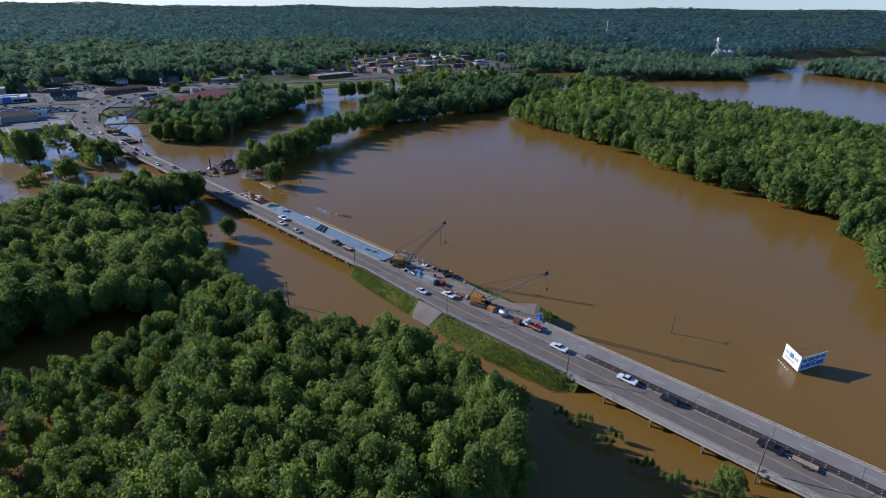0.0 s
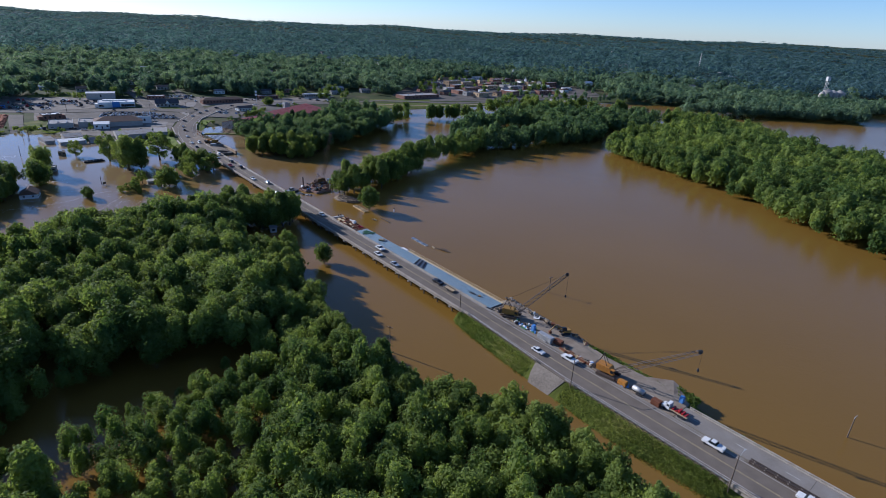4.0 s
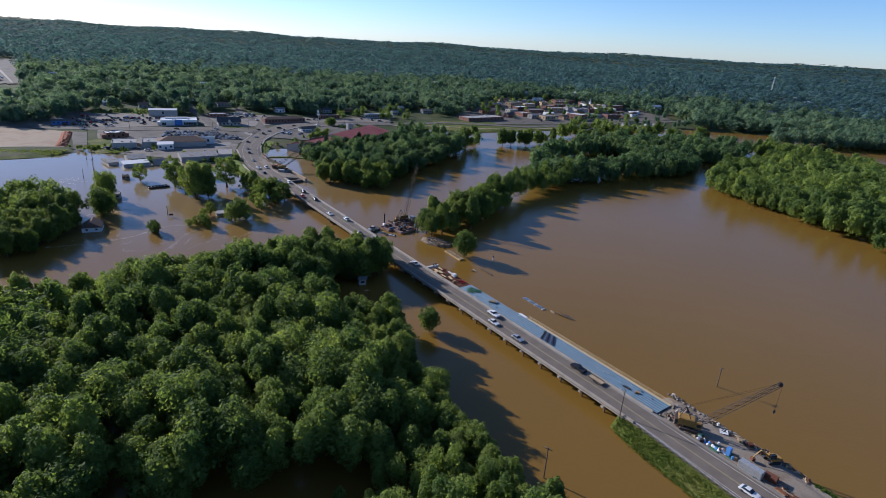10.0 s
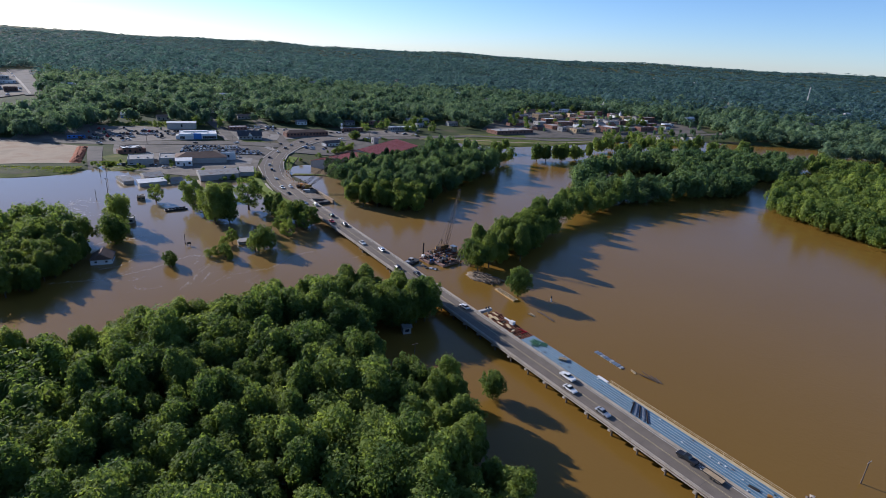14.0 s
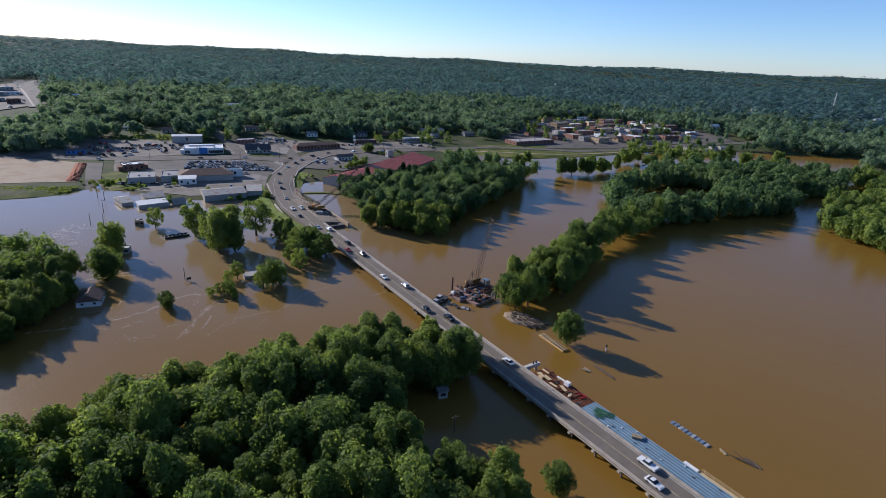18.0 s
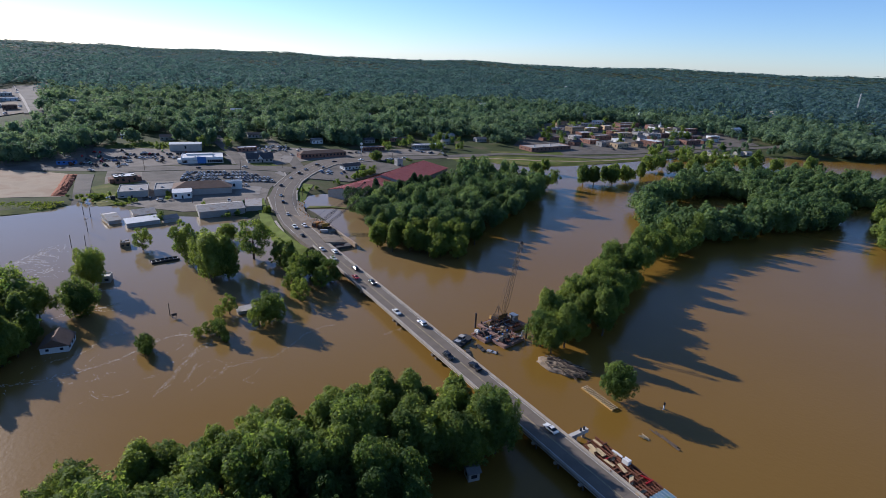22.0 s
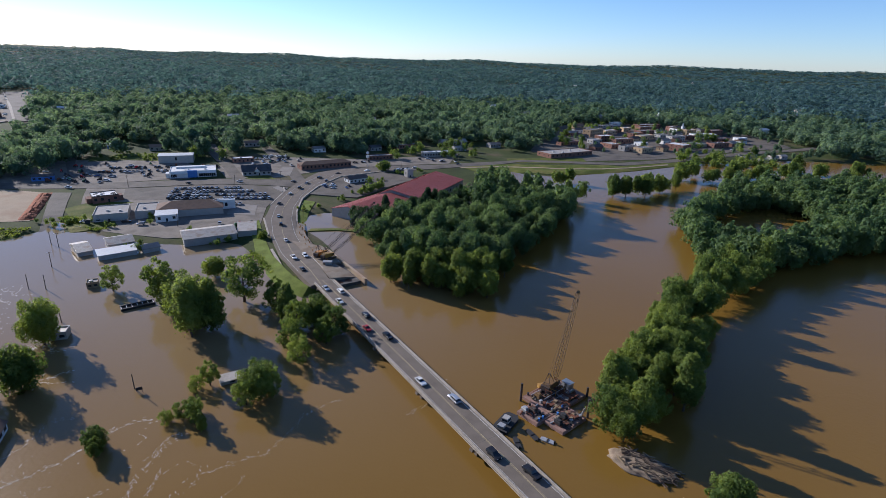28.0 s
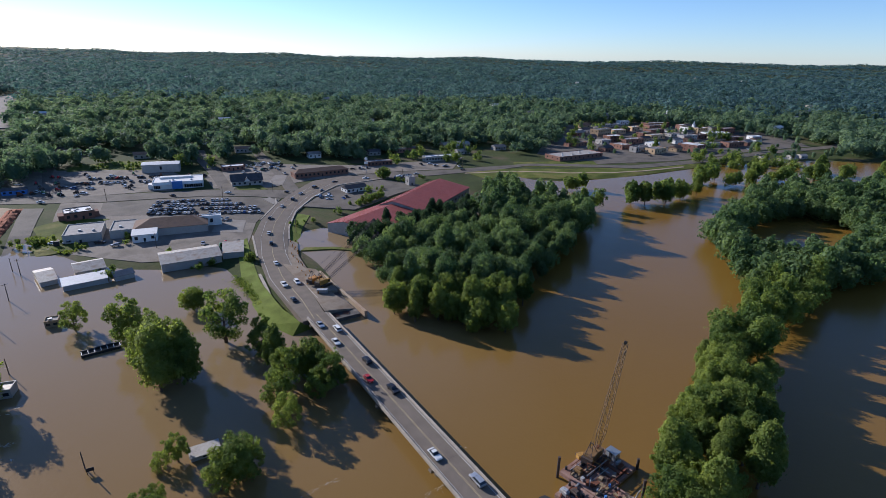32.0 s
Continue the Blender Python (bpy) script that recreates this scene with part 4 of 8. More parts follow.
bank("south_bank", [(-104, [(15.9, 3.0), (20.5, 2.6), (24.5, -1.5)]), (-112, [(15.9, 3.2), (18.4, 2.2), (22, -1.5)]), (-127, [(15.9, 3.0), (17.5, 1.8), (20.5, -1.5)]), (-132, [(15.9, 1.0), (17, 0.5), (18.5, -1.5)])], "grass", "overgrown grassy bank below the concrete bridge", "bank")
bm = bmesh.new()
slab(bm, [rd(-66.2, -2.3), rd(-78, -2.75), rd(-77, -6.2), rd(-76.2, -9.6), rd(-69.2, -9.3), rd(-67.2, -5.6)], -1.6, DECK - 0.06)
for v in bm.verts:
    d = (v.co.x - RO[0]) * RV[0] + (v.co.y - RO[1]) * RV[1]
    if v.co.z > 0 and d < -2.8:
        v.co.z -= (-2.8 - d) * 0.66
tagged(part("side_road", bm, "dusty"), "short pale paved turn-off running down to the water", "road", kind="structure")

# guard rail on the west shoulder
rail = tagged(new("guard_rail"), "galvanised steel guard rail on timber posts along the shoulder", "guard rail", kind="structure")
bm = bmesh.new()
line = [(-33, 0.1), (-36, -0.2), (-66, -2.3)]
for (s0, o0), (s1, o1) in list(zip(line, line[1:])) + [((-78, -2.75), (-126, -2.75))]:
    a, b = rd(s0, o0), rd(s1, o1)
    for z0, z1, w in ((0.48, 0.58, 0.05), (0.58, 0.68, 0.09), (0.68, 0.78, 0.05)):
        slab(bm, [(a[0], a[1]), (a[0] - w, a[1] - w), (b[0] - w, b[1] - w), (b[0], b[1])], DECK + z0, DECK + z1)
part("beam", bm, "steel", rail)
for s in list(np.arange(-66, -33, 2.0)) + list(np.arange(-126, -78, 2.0)):
    bm = bmesh.new()
    o0 = np.interp(s, [-126, -78, -66, -36, -33], [-2.75, -2.75, -2.3, -0.2, 0.1]) - 0.22
    box(bm, -0.09, 0.09, -0.09, 0.09, -0.4, 0.8, rd_pose(float(s), float(o0), DECK))
    part("post", bm, "pole", rail)

# ---- the unfinished bridge ----
deck = tagged(new("formwork_deck"), "unfinished bridge deck of blue metal form panels between steel girders", "bridge", kind="structure")
bm = bmesh.new()
for i in range(7):
    o0 = 9.75 + i * 1.04
    strip(bm, -33, 62, o0 - 0.06, o0 + 0.06, DECK - 0.1, DECK + 0.1)
    strip(bm, -33, 62, o0 - 0.03, o0 + 0.03, DECK - 1.1, DECK - 0.1)
part("girder_tops", bm, "steel", deck, "pale steel girder flanges")
bm = bmesh.new()
prof = [(-0.46 + k * 0.92 / 8, 0.05 if k % 2 else 0.0) for k in range(9)]
prism(bm, prof + [(0.46, -0.05), (-0.46, -0.05)], -1.55, 1.55)
panel = part("form_panel", bm, "blue_form", deck)
panel.matrix_basis = rd_pose(-31.4, 10.27, DECK)
for i in range(30):
    for j in range(6):
        if i or j:
            q = link_mesh("form_panel", panel.data, None, deck)
            q.matrix_basis = rd_pose(-31.4 + i * 3.16, 10.27 + j * 1.04, DECK + (i * 7 + j * 3) % 5 * 0.004)
bm = bmesh.new()
strip(bm, -33, 28, 16.1, 17.2, DECK - 0.12, DECK - 0.02)
part("walkway", bm, "wood_new", deck, "raw plywood walkway")
bm = bmesh.new()
strip(bm, -33, 27.5, 17.14, 17.2, DECK + 0.9, DECK + 1.0)
strip(bm, -33, 27.5, 17.14, 17.2, DECK + 0.45, DECK + 0.53)
for i in range(25):
    box(bm, -0.05, 0.05, -0.05, 0.05, -0.1, 1.0, rd_pose(-32 + i * 2.45, 17.23, DECK))
part("hand_rail", bm, "wood_new", deck, "raw timber hand rail")
bm = bmesh.new()
strip(bm, 28, 32, 16.1, 17.0, DECK - 0.1, DECK + 0.25)
part("edge_form", bm, "white", deck)
for s in (-33.4, 14, 61):
    bm = bmesh.new()
    m = rd_pose(s, 9.6, 0)
    box(bm, -0.2, 7.0, -0.6, 0.6, DECK - 1.9, DECK - 1.1, m)
    for q in (0.8, 3.4, 6.0):
        a = m @ Vector((q, 0, -3))
        rod(bm, a, (a.x, a.y, DECK - 1.8), 0.45, 0.45, 10)
    part("pier", bm, "concrete", deck)
# bare girders
for i in range(7):
    bm = bmesh.new()
    o0 = 9.75 + i * 1.04
    for z0, z1, w in ((-0.12, -0.06, 0.2), (-1.0, -0.12, 0.03), (-1.06, -1.0, 0.2)):
        strip(bm, 62.2, 84 - (i % 3) * 0.8, o0 - w, o0 + w, DECK + z0, DECK + z1)
    part("bare_girder", bm, "rust", deck, "rusty steel girder")
for k in range(16):
    bm = bmesh.new()
    strip(bm, 62.8 + k * 1.35, 62.98 + k * 1.35, 9.8, 16 - (k * 7 % 3) * .9, DECK - 0.2, DECK - 0.03)
    part("cross_brace", bm, "rust", deck)
for k in range(5):
    bm = bmesh.new()
    s0, o0 = 64 + k * 3.9, 10 + (k * 5 % 4) * 1.3
    box(bm, -1.6, 1.6, -0.5, 0.5, 0.0, 0.12, rd_pose(s0, o0, DECK - 0.05, (k * 37) % 90))
    part("loose_board", bm, "wood_new" if k % 3 else "wood", deck)
# stacked steel and lumber on the bare girders
rg = random.Random(52)
for k in range(14):
    bm = bmesh.new()
    ln_ = rg.uniform(1.2, 2.6)
    s_, o_, a_ = rg.uniform(64, 83), rg.uniform(10, 16.2), rg.choice([0, 90, 3, 88, 90])
    m = rd_pose(s_, o_, DECK - .05 + .01 * (k % 7), a_)
    for z0, z1, w in ((0, .04, .16), (.04, .34, .025), (.34, .38, .16)):
        box(bm, -w, w, -ln_ / 2, ln_ / 2, z0, z1, m)
    part("stacked_beam", bm, "rust" if k % 13 else "car_red", deck, "short rusty beam lying on the girders")
for k, (s_, o_) in enumerate(((80.6, 11.4), (78.4, 12.0), (81.4, 13.9), (74.5, 10.6))):
    for j in range(7 if k < 2 else 4):
        bm = bmesh.new()
        box(bm, -1.5, 1.5, -.5 + j * .2, -.33 + j * .2, .4, .5 + .06 * (j % 2), rd_pose(s_, o_, DECK - .05, 80 + k * 5))
        part("plank", bm, "wood_new", deck)
cap = tagged(new("pier_cap"), "bare white concrete pier cap waiting for girders", "pier", kind="structure")
bm = bmesh.new()
box(bm, -0.2, 8.6, -0.6, 0.6, 1.6, 2.7, rd_pose(88.4, 9.0, 0))
part("cap_beam", bm, "cap_concrete", cap)
for q in (1.0, 4.2, 7.4):
    bm = bmesh.new()
    a = rd_pose(88.4, 9.0, 0) @ Vector((q, 0, -3))
    rod(bm, a, (a.x, a.y, 1.65), 0.45, 0.45, 10)
    part("column", bm, "concrete", cap)


# weeds on the banks
def weeds(name, n, place, label, seed, size=0.55, mat_="leaf_weed"):
    rg_ = np.random.RandomState(seed)
    pos = np.array([place(rg_) for _ in range(n)])
    k = 7
    c = np.repeat(pos, k, 0) + rg_.normal(size=(n * k, 3)) * np.array([.4, .4, .16])
    c[:, 2] += 0.12
    t1, t2 = rg_.normal(size=(n * k, 3)), rg_.normal(size=(n * k, 3))
    t1 /= np.linalg.norm(t1, axis=1, keepdims=True)
    t2 = np.cross(t1, t2)
    t2 /= np.linalg.norm(t2, axis=1, keepdims=True)
    q_ = (size * rg_.uniform(.5, 1.2, n * k))[:, None] / 2
    return tagged(link_mesh(name, leaf_mesh(name, np.stack([c - t1 * q_, c - t2 * q_ * .7, c + t1 * q_, c + t2 * q_ * .7], 1).reshape(-1, 3), 4), mat_), label, "weeds", kind="stuff")


def west_slope(g):
    while True:
        s, f = g.uniform(-126, -28), g.uniform(0.03, .85)
        if not -79 < s < -65.5:
            break
    ot = np.interp(s, [-130, -79, -66, -36, -28], [-2.8, -2.8, -2.5, -.3, 0])
    ob = np.interp(s, [-126, -100, -79, -66, -36, -28], [-9.5, -12, -10.5, -9.4, -6.4, -4])
    return (*rd(s, ot + (ob - ot) * f), T + (-1.5 - T) * f)


def east_slope(g):
    if g.rand() < .5:
        s, f = g.uniform(-130, -103), g.rand()
        return (*rd(s, np.interp(s, [-130, -112, -103], [16.6, 17.2, 18.5]) + f * 3), 2.6 - 2.4 * f)
    s, f = g.uniform(-97, -70), g.rand()
    return (*rd(s, 19.5 + f * 4.5), 3.0 - 2.6 * f)


weeds("verge_weeds", 4600, west_slope, "rough grass and weeds on the road embankment", 51, .36)
weeds("bank_weeds", 1200, east_slope, "tangled weeds on the bank below the yard", 52, .7)
brush = [(132.7, -33.6), (131.4, -40.6), (134, -42), (137.3, -41), (137.6, -50.2), (140.6, -51.6), (141.6, -56.3), (144.9, -57), (148.6, -59.2), (129, -35.6), (127, -31), (146, -62), (151, -61)]
woods("shore_brush", [(x + q * 1.1 % 2.3, y - q * .9 % 1.9) for x, y in brush for q in range(3)], 7, "loose green brush standing in shaded flood water", 53, size=(0.14, 0.3))
weeds("yard_brush", 260, lambda g: (*rd(g.uniform(-106, -99), g.uniform(19, 24)), g.uniform(1.2, 2.8)), "dark bush at the corner of the gravel yard", 54, 1.1)
weeds("spit_weeds", 900, lambda g: (lambda a, b: (-262 + 38 * a + 6 * b, 396 - 22 * a + 10 * b, .9))(g.rand(), g.rand()), "weeds on the spit by the flooded street", 55, .9)
weeds("shore_weeds", 1200, lambda g: (lambda a, b: (-420 + 160 * a, 330 + 14 * a + 16 * b + 14 * a * a, .8 + b))(g.rand(), g.rand()), "weeds on the bank of the sandy lot", 56, 1.0)
# ---- vehicles ----
def car_meshes(kind):
    """Body, glass, wheel and lamp meshes of a sedan, a van-like car or a pickup, nose towards +y."""
    lw = {"sedan": (4.7, 1.82), "suv": (4.8, 1.92), "pickup": (5.5, 1.95)}[kind]
    L_, W_ = lw[0] / 2, lw[1] / 2
    bm_ = bmesh.new()
    if kind == "sedan":
        low_ = [(-L_, .35), (L_, .35), (L_, .62), (L_ - .15, .78), (.95, .92), (-1.45, .95), (-L_ + .1, .92), (-L_, .7)]
        roof_ = [(.85, .9), (.1, 1.42), (-.95, 1.45), (-1.75, .95)]
    elif kind == "suv":
        low_ = [(-L_, .4), (L_, .4), (L_, .8), (L_ - .2, .98), (1.1, 1.08), (-L_ + .05, 1.08), (-L_, .8)]
        roof_ = [(1.0, 1.05), (.35, 1.68), (-1.9, 1.7), (-2.3, 1.08)]
    else:
        low_ = [(-L_, .5), (L_, .5), (L_, .9), (L_ - .15, 1.08), (1.3, 1.15), (-L_, 1.15)]
        roof_ = [(1.25, 1.12), (.6, 1.78), (-.55, 1.8), (-.95, 1.15)]
    rot90 = Matrix.Rotation(radians(90), 4, "Z")
    prism(bm_, low_, -W_, W_, rot90)
    if kind == "pickup":
        prism(bm_, [(-L_ + .12, 1.16), (-1.1, 1.16), (-1.1, 1.22), (-L_ + .12, 1.22)], -W_, -W_ + .12, rot90)
        prism(bm_, [(-L_ + .12, 1.16), (-1.1, 1.16), (-1.1, 1.22), (-L_ + .12, 1.22)], W_ - .12, W_, rot90)
    bmesh.ops.bevel(bm_, geom=[e for e in bm_.edges], offset=0.07, segments=1, affect="EDGES", clamp_overlap=True)
    body = bpy.data.meshes.new("body")
    bm_.to_mesh(body), bm_.free()
    bm_ = bmesh.new()
    a = [bm_.verts.new(rot90 @ Vector((x, y, z))) for y in (-1, 1) for x, z in ((roof_[0][0], roof_[0][1]), (roof_[3][0], roof_[3][1]))]
    for v, sy in zip(a, (-1, -1, 1, 1)):
        v.co.x *= W_ - .06
    b = [bm_.verts.new(rot90 @ Vector((x, y, z - .07))) for y in (-1, 1) for x, z in ((roof_[1][0], roof_[1][1]), (roof_[2][0], roof_[2][1]))]
    for v in b:
        v.co.x *= W_ - .28
    for f4 in ((a[0], a[1], b[1], b[0]), (a[2], b[2], b[3], a[3]), (a[0], b[0], b[2], a[2]), (a[1], a[3], b[3], b[1]), (b[0], b[1], b[3], b[2])):
        bm_.faces.new(f4)
    bmesh.ops.recalc_face_normals(bm_, faces=bm_.faces)
    glass = bpy.data.meshes.new("glazing")
    bm_.to_mesh(glass), bm_.free()
    glass.materials.append(M["glass_dark"])
    bm_ = bmesh.new()
    box(bm_, -W_ + .24, W_ - .24, roof_[2][0] - .03, roof_[1][0] + .03, roof_[1][1] - .075, roof_[1][1])
    bmesh.ops.bevel(bm_, geom=bm_.edges[:], offset=0.03, segments=1, affect="EDGES")
    top = bpy.data.meshes.new("roof")
    bm_.to_mesh(top), bm_.free()
    bm_ = bmesh.new()
    rod(bm_, (-.11, 0, 0), (.11, 0, 0), .34, .34, 12)
    wheel = bpy.data.meshes.new("wheel")
    bm_.to_mesh(wheel), bm_.free()
    wheel.materials.append(M["dark"])
    bm_ = bmesh.new()
    box(bm_, -.16, .16, -.03, .03, -.07, .07)
    lamp = bpy.data.meshes.new("headlight")
    bm_.to_mesh(lamp), bm_.free()
    lamp.materials.append(M["white"])
    return body, glass, top, wheel, lamp, L_, W_


CAR_KINDS = {k: car_meshes(k) for k in ("sedan", "suv", "pickup")}
PAINTED = {}


def car(kind, paint, m, label, group="", fine=True):
    body, glass, top, wheel, lamp, L_, W_ = CAR_KINDS[kind]
    if (kind, paint) not in PAINTED:
        pair = (body.copy(), top.copy())
        for q in pair:
            q.materials.append(M["car_" + paint])
        PAINTED[kind, paint] = pair
    t_ = thing("car" if kind != "pickup" else "pickup_truck", m, label, "car" if kind != "pickup" else "pickup", group)
    b_ = link_mesh("body", PAINTED[kind, paint][0], None, t_)
    link_mesh("roof", PAINTED[kind, paint][1], None, t_)
    link_mesh("glazing", glass, None, t_)
    for sx in (-1, 1):
        for y in (L_ - .95, -L_ + .95):
            w_ = link_mesh("wheel", wheel, None, t_)
            w_.location = (sx * (W_ - .1), y, .34)
        if fine:
            h_ = link_mesh("headlight", lamp, None, b_)
            h_.location = (sx * (W_ - .35), L_ + .01, .68 if kind == "sedan" else .85)
    return t_


def trailer(m, label):
    t_ = thing("flatbed_trailer", m, label, "trailer")
    bm_ = bmesh.new()
    box(bm_, -1.05, 1.05, -2.6, 2.6, .55, .68)
    part("bed", bm_, "wood", t_)
    for sx in (-1, 1):
        bm_ = bmesh.new()
        box(bm_, sx * 1.05 - .05, sx * 1.05 + .05, -2.6, 2.6, .68, .95)
        part("side_rail", bm_, "dark", t_)
        for y in (-.9, 0):
            w_ = link_mesh("wheel", CAR_KINDS["sedan"][3], None, t_)
            w_.location = (sx * 1.0, y, .34)
    bm_ = bmesh.new()
    rod(bm_, (-.8, 2.6, .6), (0, 4.0, .55), .06)
    rod(bm_, (.8, 2.6, .6), (0, 4.0, .55), .06)
    part("tow_bar", bm_, "steel", t_)
    return t_


GO = "traffic on the highway"
for s, o, kind, paint, lab in ((-140, 6.2, "pickup", "white", "white crew-cab pickup truck driving on the highway"), (-118, 6.3, "pickup", "white", "white pickup truck driving past the yard"), (-152, 6.1, "suv", "black", "black sport utility car driving on the highway"),
                               (-72, 6.9, "pickup", "white", "white pickup truck passing parked cranes"), (-63, 2.4, "sedan", "white", "white sedan driving along the grassy verge"), (36, 6.8, "pickup", "white", "white pickup truck beside the blue deck"), (31, 2.7, "sedan", "white", "white sedan on the bridge beside the blue deck"),
                               (18, 2.6, "sedan", "silver", "silver sedan crossing the long bridge"), (92, 6.8, "sedan", "white", "white sedan near the bare girders"), (128, 6.7, "pickup", "black", "dark pickup truck on the river bridge"), (176, 2.7, "sedan", "white", "white sedan on the river span"), (163, 6.8, "suv", "silver", "silver car on the river span"),
                               (138, 2.6, "suv", "black", "dark car on the river bridge"), (207, 6.7, "pickup", "black", "black pickup truck on the river span"), (216, 2.7, "sedan", "red", "dark red sedan crossing the river"), (226, 6.8, "suv", "black", "dark car crossing the river"),
                               (243, 2.7, "sedan", "white", "white sedan at the end of the bridge"), (252, 6.8, "suv", "white", "white car at the end of the bridge"), (258, 2.5, "sedan", "silver", "silver sedan leaving the bridge")):
    car(kind, paint, rd_pose(s, o, DECK + .012, 0 if o > 4.6 else 180), lab, GO)
car("pickup", "black", rd_pose(-6, 6.9, DECK + .012), "black pickup truck towing a flat trailer", GO)
trailer(rd_pose(-13.2, 6.9, DECK + .012), "low flat trailer towed behind a black pickup")
car("pickup", "black", rd_pose(-176, 6.0, DECK + .012), "black pickup truck hauling a long trailer", GO)
trailer(rd_pose(-183.2, 6.0, DECK + .012), "long flat trailer behind a dark pickup")


# ---- cranes ----
def lattice(bm_, a, b, w0, w1, bays, r):
    """A square lattice mast from a to b."""
    a, b = Vector(a), Vector(b)
    q = (b - a).to_track_quat("Y", "Z")
    ln = (b - a).length

    def corner(k, f_):
        w = (w0 if f_ > .12 else w0 * (.35 + f_ * 5.4)) * (1 - f_) + w1 * f_
        return a + q @ Vector(((-1, 1, 1, -1)[k] * w / 2, ln * f_, (-1, -1, 1, 1)[k] * w / 2))
    for k in range(4):
        for i in range(6):
            rod(bm_, corner(k, i / 6), corner(k, (i + 1) / 6), r, r, 4)
    for i in range(bays):
        f0, f1 = i / bays, (i + 1) / bays
        for k in range(4):
            j = (k + 1) % 4
            if i % 2:
                rod(bm_, corner(k, f0), corner(j, f1), r * .55, r * .55, 3)
            else:
                rod(bm_, corner(j, f0), corner(k, f1), r * .55, r * .55, 3)


def crane(m, boom_len, boom_deg, paint, label, hook_drop, width=1.5, tracks=True, steel="boom"):
    """A crawler crane facing +y."""
    t_ = thing("crawler_crane", m, label, "crane")
    if tracks:
        for sx in (-1, 1):
            bm_ = bmesh.new()
            prism(bm_, [(-3.1, .5), (-2.7, .05), (2.7, .05), (3.1, .5), (2.8, .95), (-2.8, .95)], sx * 1.9 - .45, sx * 1.9 + .45, Matrix.Rotation(radians(90), 4, "Z"))
            part("track", bm_, "boom", t_, "muddy steel crawler track")
    bm_ = bmesh.new()
    rod(bm_, (0, 0, .6), (0, 0, 1.25), 1.2, 1.2, 14)
    part("turntable", bm_, "boom", t_)
    bm_ = bmesh.new()
    prism(bm_, [(-3.6, 1.25), (1.2, 1.25), (1.2, 2.3), (.6, 3.2), (-3.4, 3.35), (-3.6, 3.1)], -1.45, 1.45, Matrix.Rotation(radians(90), 4, "Z"))
    bmesh.ops.bevel(bm_, geom=bm_.edges[:], offset=.1, segments=2, affect="EDGES")
    house = part("house", bm_, paint, t_)
    for sx in (-1, 1):
        for y in (-2.6, -1.6, -.6):
            bm_ = bmesh.new()
            box(bm_, sx * 1.46 - .02, sx * 1.46 + .02, y - .38, y + .38, 1.6, 2.8)
            part("side_door", bm_, paint, house)
    bm_ = bmesh.new()
    box(bm_, .55, 1.6, .9, 2.3, 1.3, 3.0)
    bmesh.ops.bevel(bm_, geom=bm_.edges[:], offset=.08, segments=2, affect="EDGES")
    cab = part("cab", bm_, paint, t_)
    bm_ = bmesh.new()
    box(bm_, .65, 1.5, 2.25, 2.33, 1.9, 2.85)
    box(bm_, 1.56, 1.63, 1.05, 2.15, 1.9, 2.85)
    part("cab_window", bm_, "glass_dark", cab)
    bm_ = bmesh.new()
    box(bm_, -1.5, 1.5, -4.4, -3.65, 1.2, 2.7)
    part("counterweight", bm_, "boom", t_)
    bm_ = bmesh.new()
    apex = (0, -2.2, 6.4)
    for sx in (-1, 1):
        rod(bm_, (sx * .9, -.4, 3.1), (sx * .35, apex[1], apex[2]), .1, .1, 5)
        rod(bm_, (sx * .9, -3.5, 3.1), (sx * .35, apex[1], apex[2]), .1, .1, 5)
    rod(bm_, (-.5, apex[1], apex[2]), (.5, apex[1], apex[2]), .16, .16, 8)
    part("gantry", bm_, "boom", t_)
    a = Vector((0, 1.3, 1.7))
    tip = a + Vector((0, math.cos(radians(boom_deg)), math.sin(radians(boom_deg)))) * boom_len
    bm_ = bmesh.new()
    lattice(bm_, a, tip, width, width * .55, int(boom_len / 1.15), .085)
    boom = part("boom", bm_, steel, t_, "rust-brown lattice boom")
    bm_ = bmesh.new()
    for sx in (-.2, .2):
        rod(bm_, tip + Vector((sx - .08, 0, .1)), tip + Vector((sx + .08, 0, .1)), .55, .55, 14)
    part("sheave", bm_, "dark", boom)
    bm_ = bmesh.new()
    for sx in (-.4, .4):
        rod(bm_, (sx * .7, apex[1], apex[2]), tip + Vector((sx, 0, .3)), .03, .03, 3)
    part("pendant_line", bm_, "dark", t_)
    bm_ = bmesh.new()
    end = tip + Vector((0, .5, -hook_drop))
    rod(bm_, tip + Vector((0, .5, 0)), end, .028, .028, 3)
    part("hoist_rope", bm_, "dark", t_)
    bm_ = bmesh.new()
    rod(bm_, end + Vector((0, 0, .5)), end + Vector((0, 0, -.2)), .22, .34, 8)
    rod(bm_, end + Vector((0, 0, -.2)), end + Vector((0, 0, -.7)), .1, .05, 6)
    part("hook_block", bm_, "dark", t_)
    return t_


def facing(x, y, z, tx, ty):
    return pose(x, y, z, 0, 0, math.degrees(math.atan2(ty - y, tx - x)) - 90)


crane(facing(100.6, 59.2, DECK, 114.6, 52.9), 24.0, 49, "crane_yellow", "yellow crawler crane with raised lattice boom beside the blue deck", 8)
crane(facing(122.6, 23.6, DECK, 138.6, 7.1), 27.5, 38, "crane_orange", "orange-yellow crawler crane with a low lattice boom over the water", 5.5, 1.7)
crane(facing(-87.7, 344.0, 2.8, -66, 380), 44, 24, "crane_orange", "orange crawler crane with a lattice boom at the north abutment", 6, 1.5)
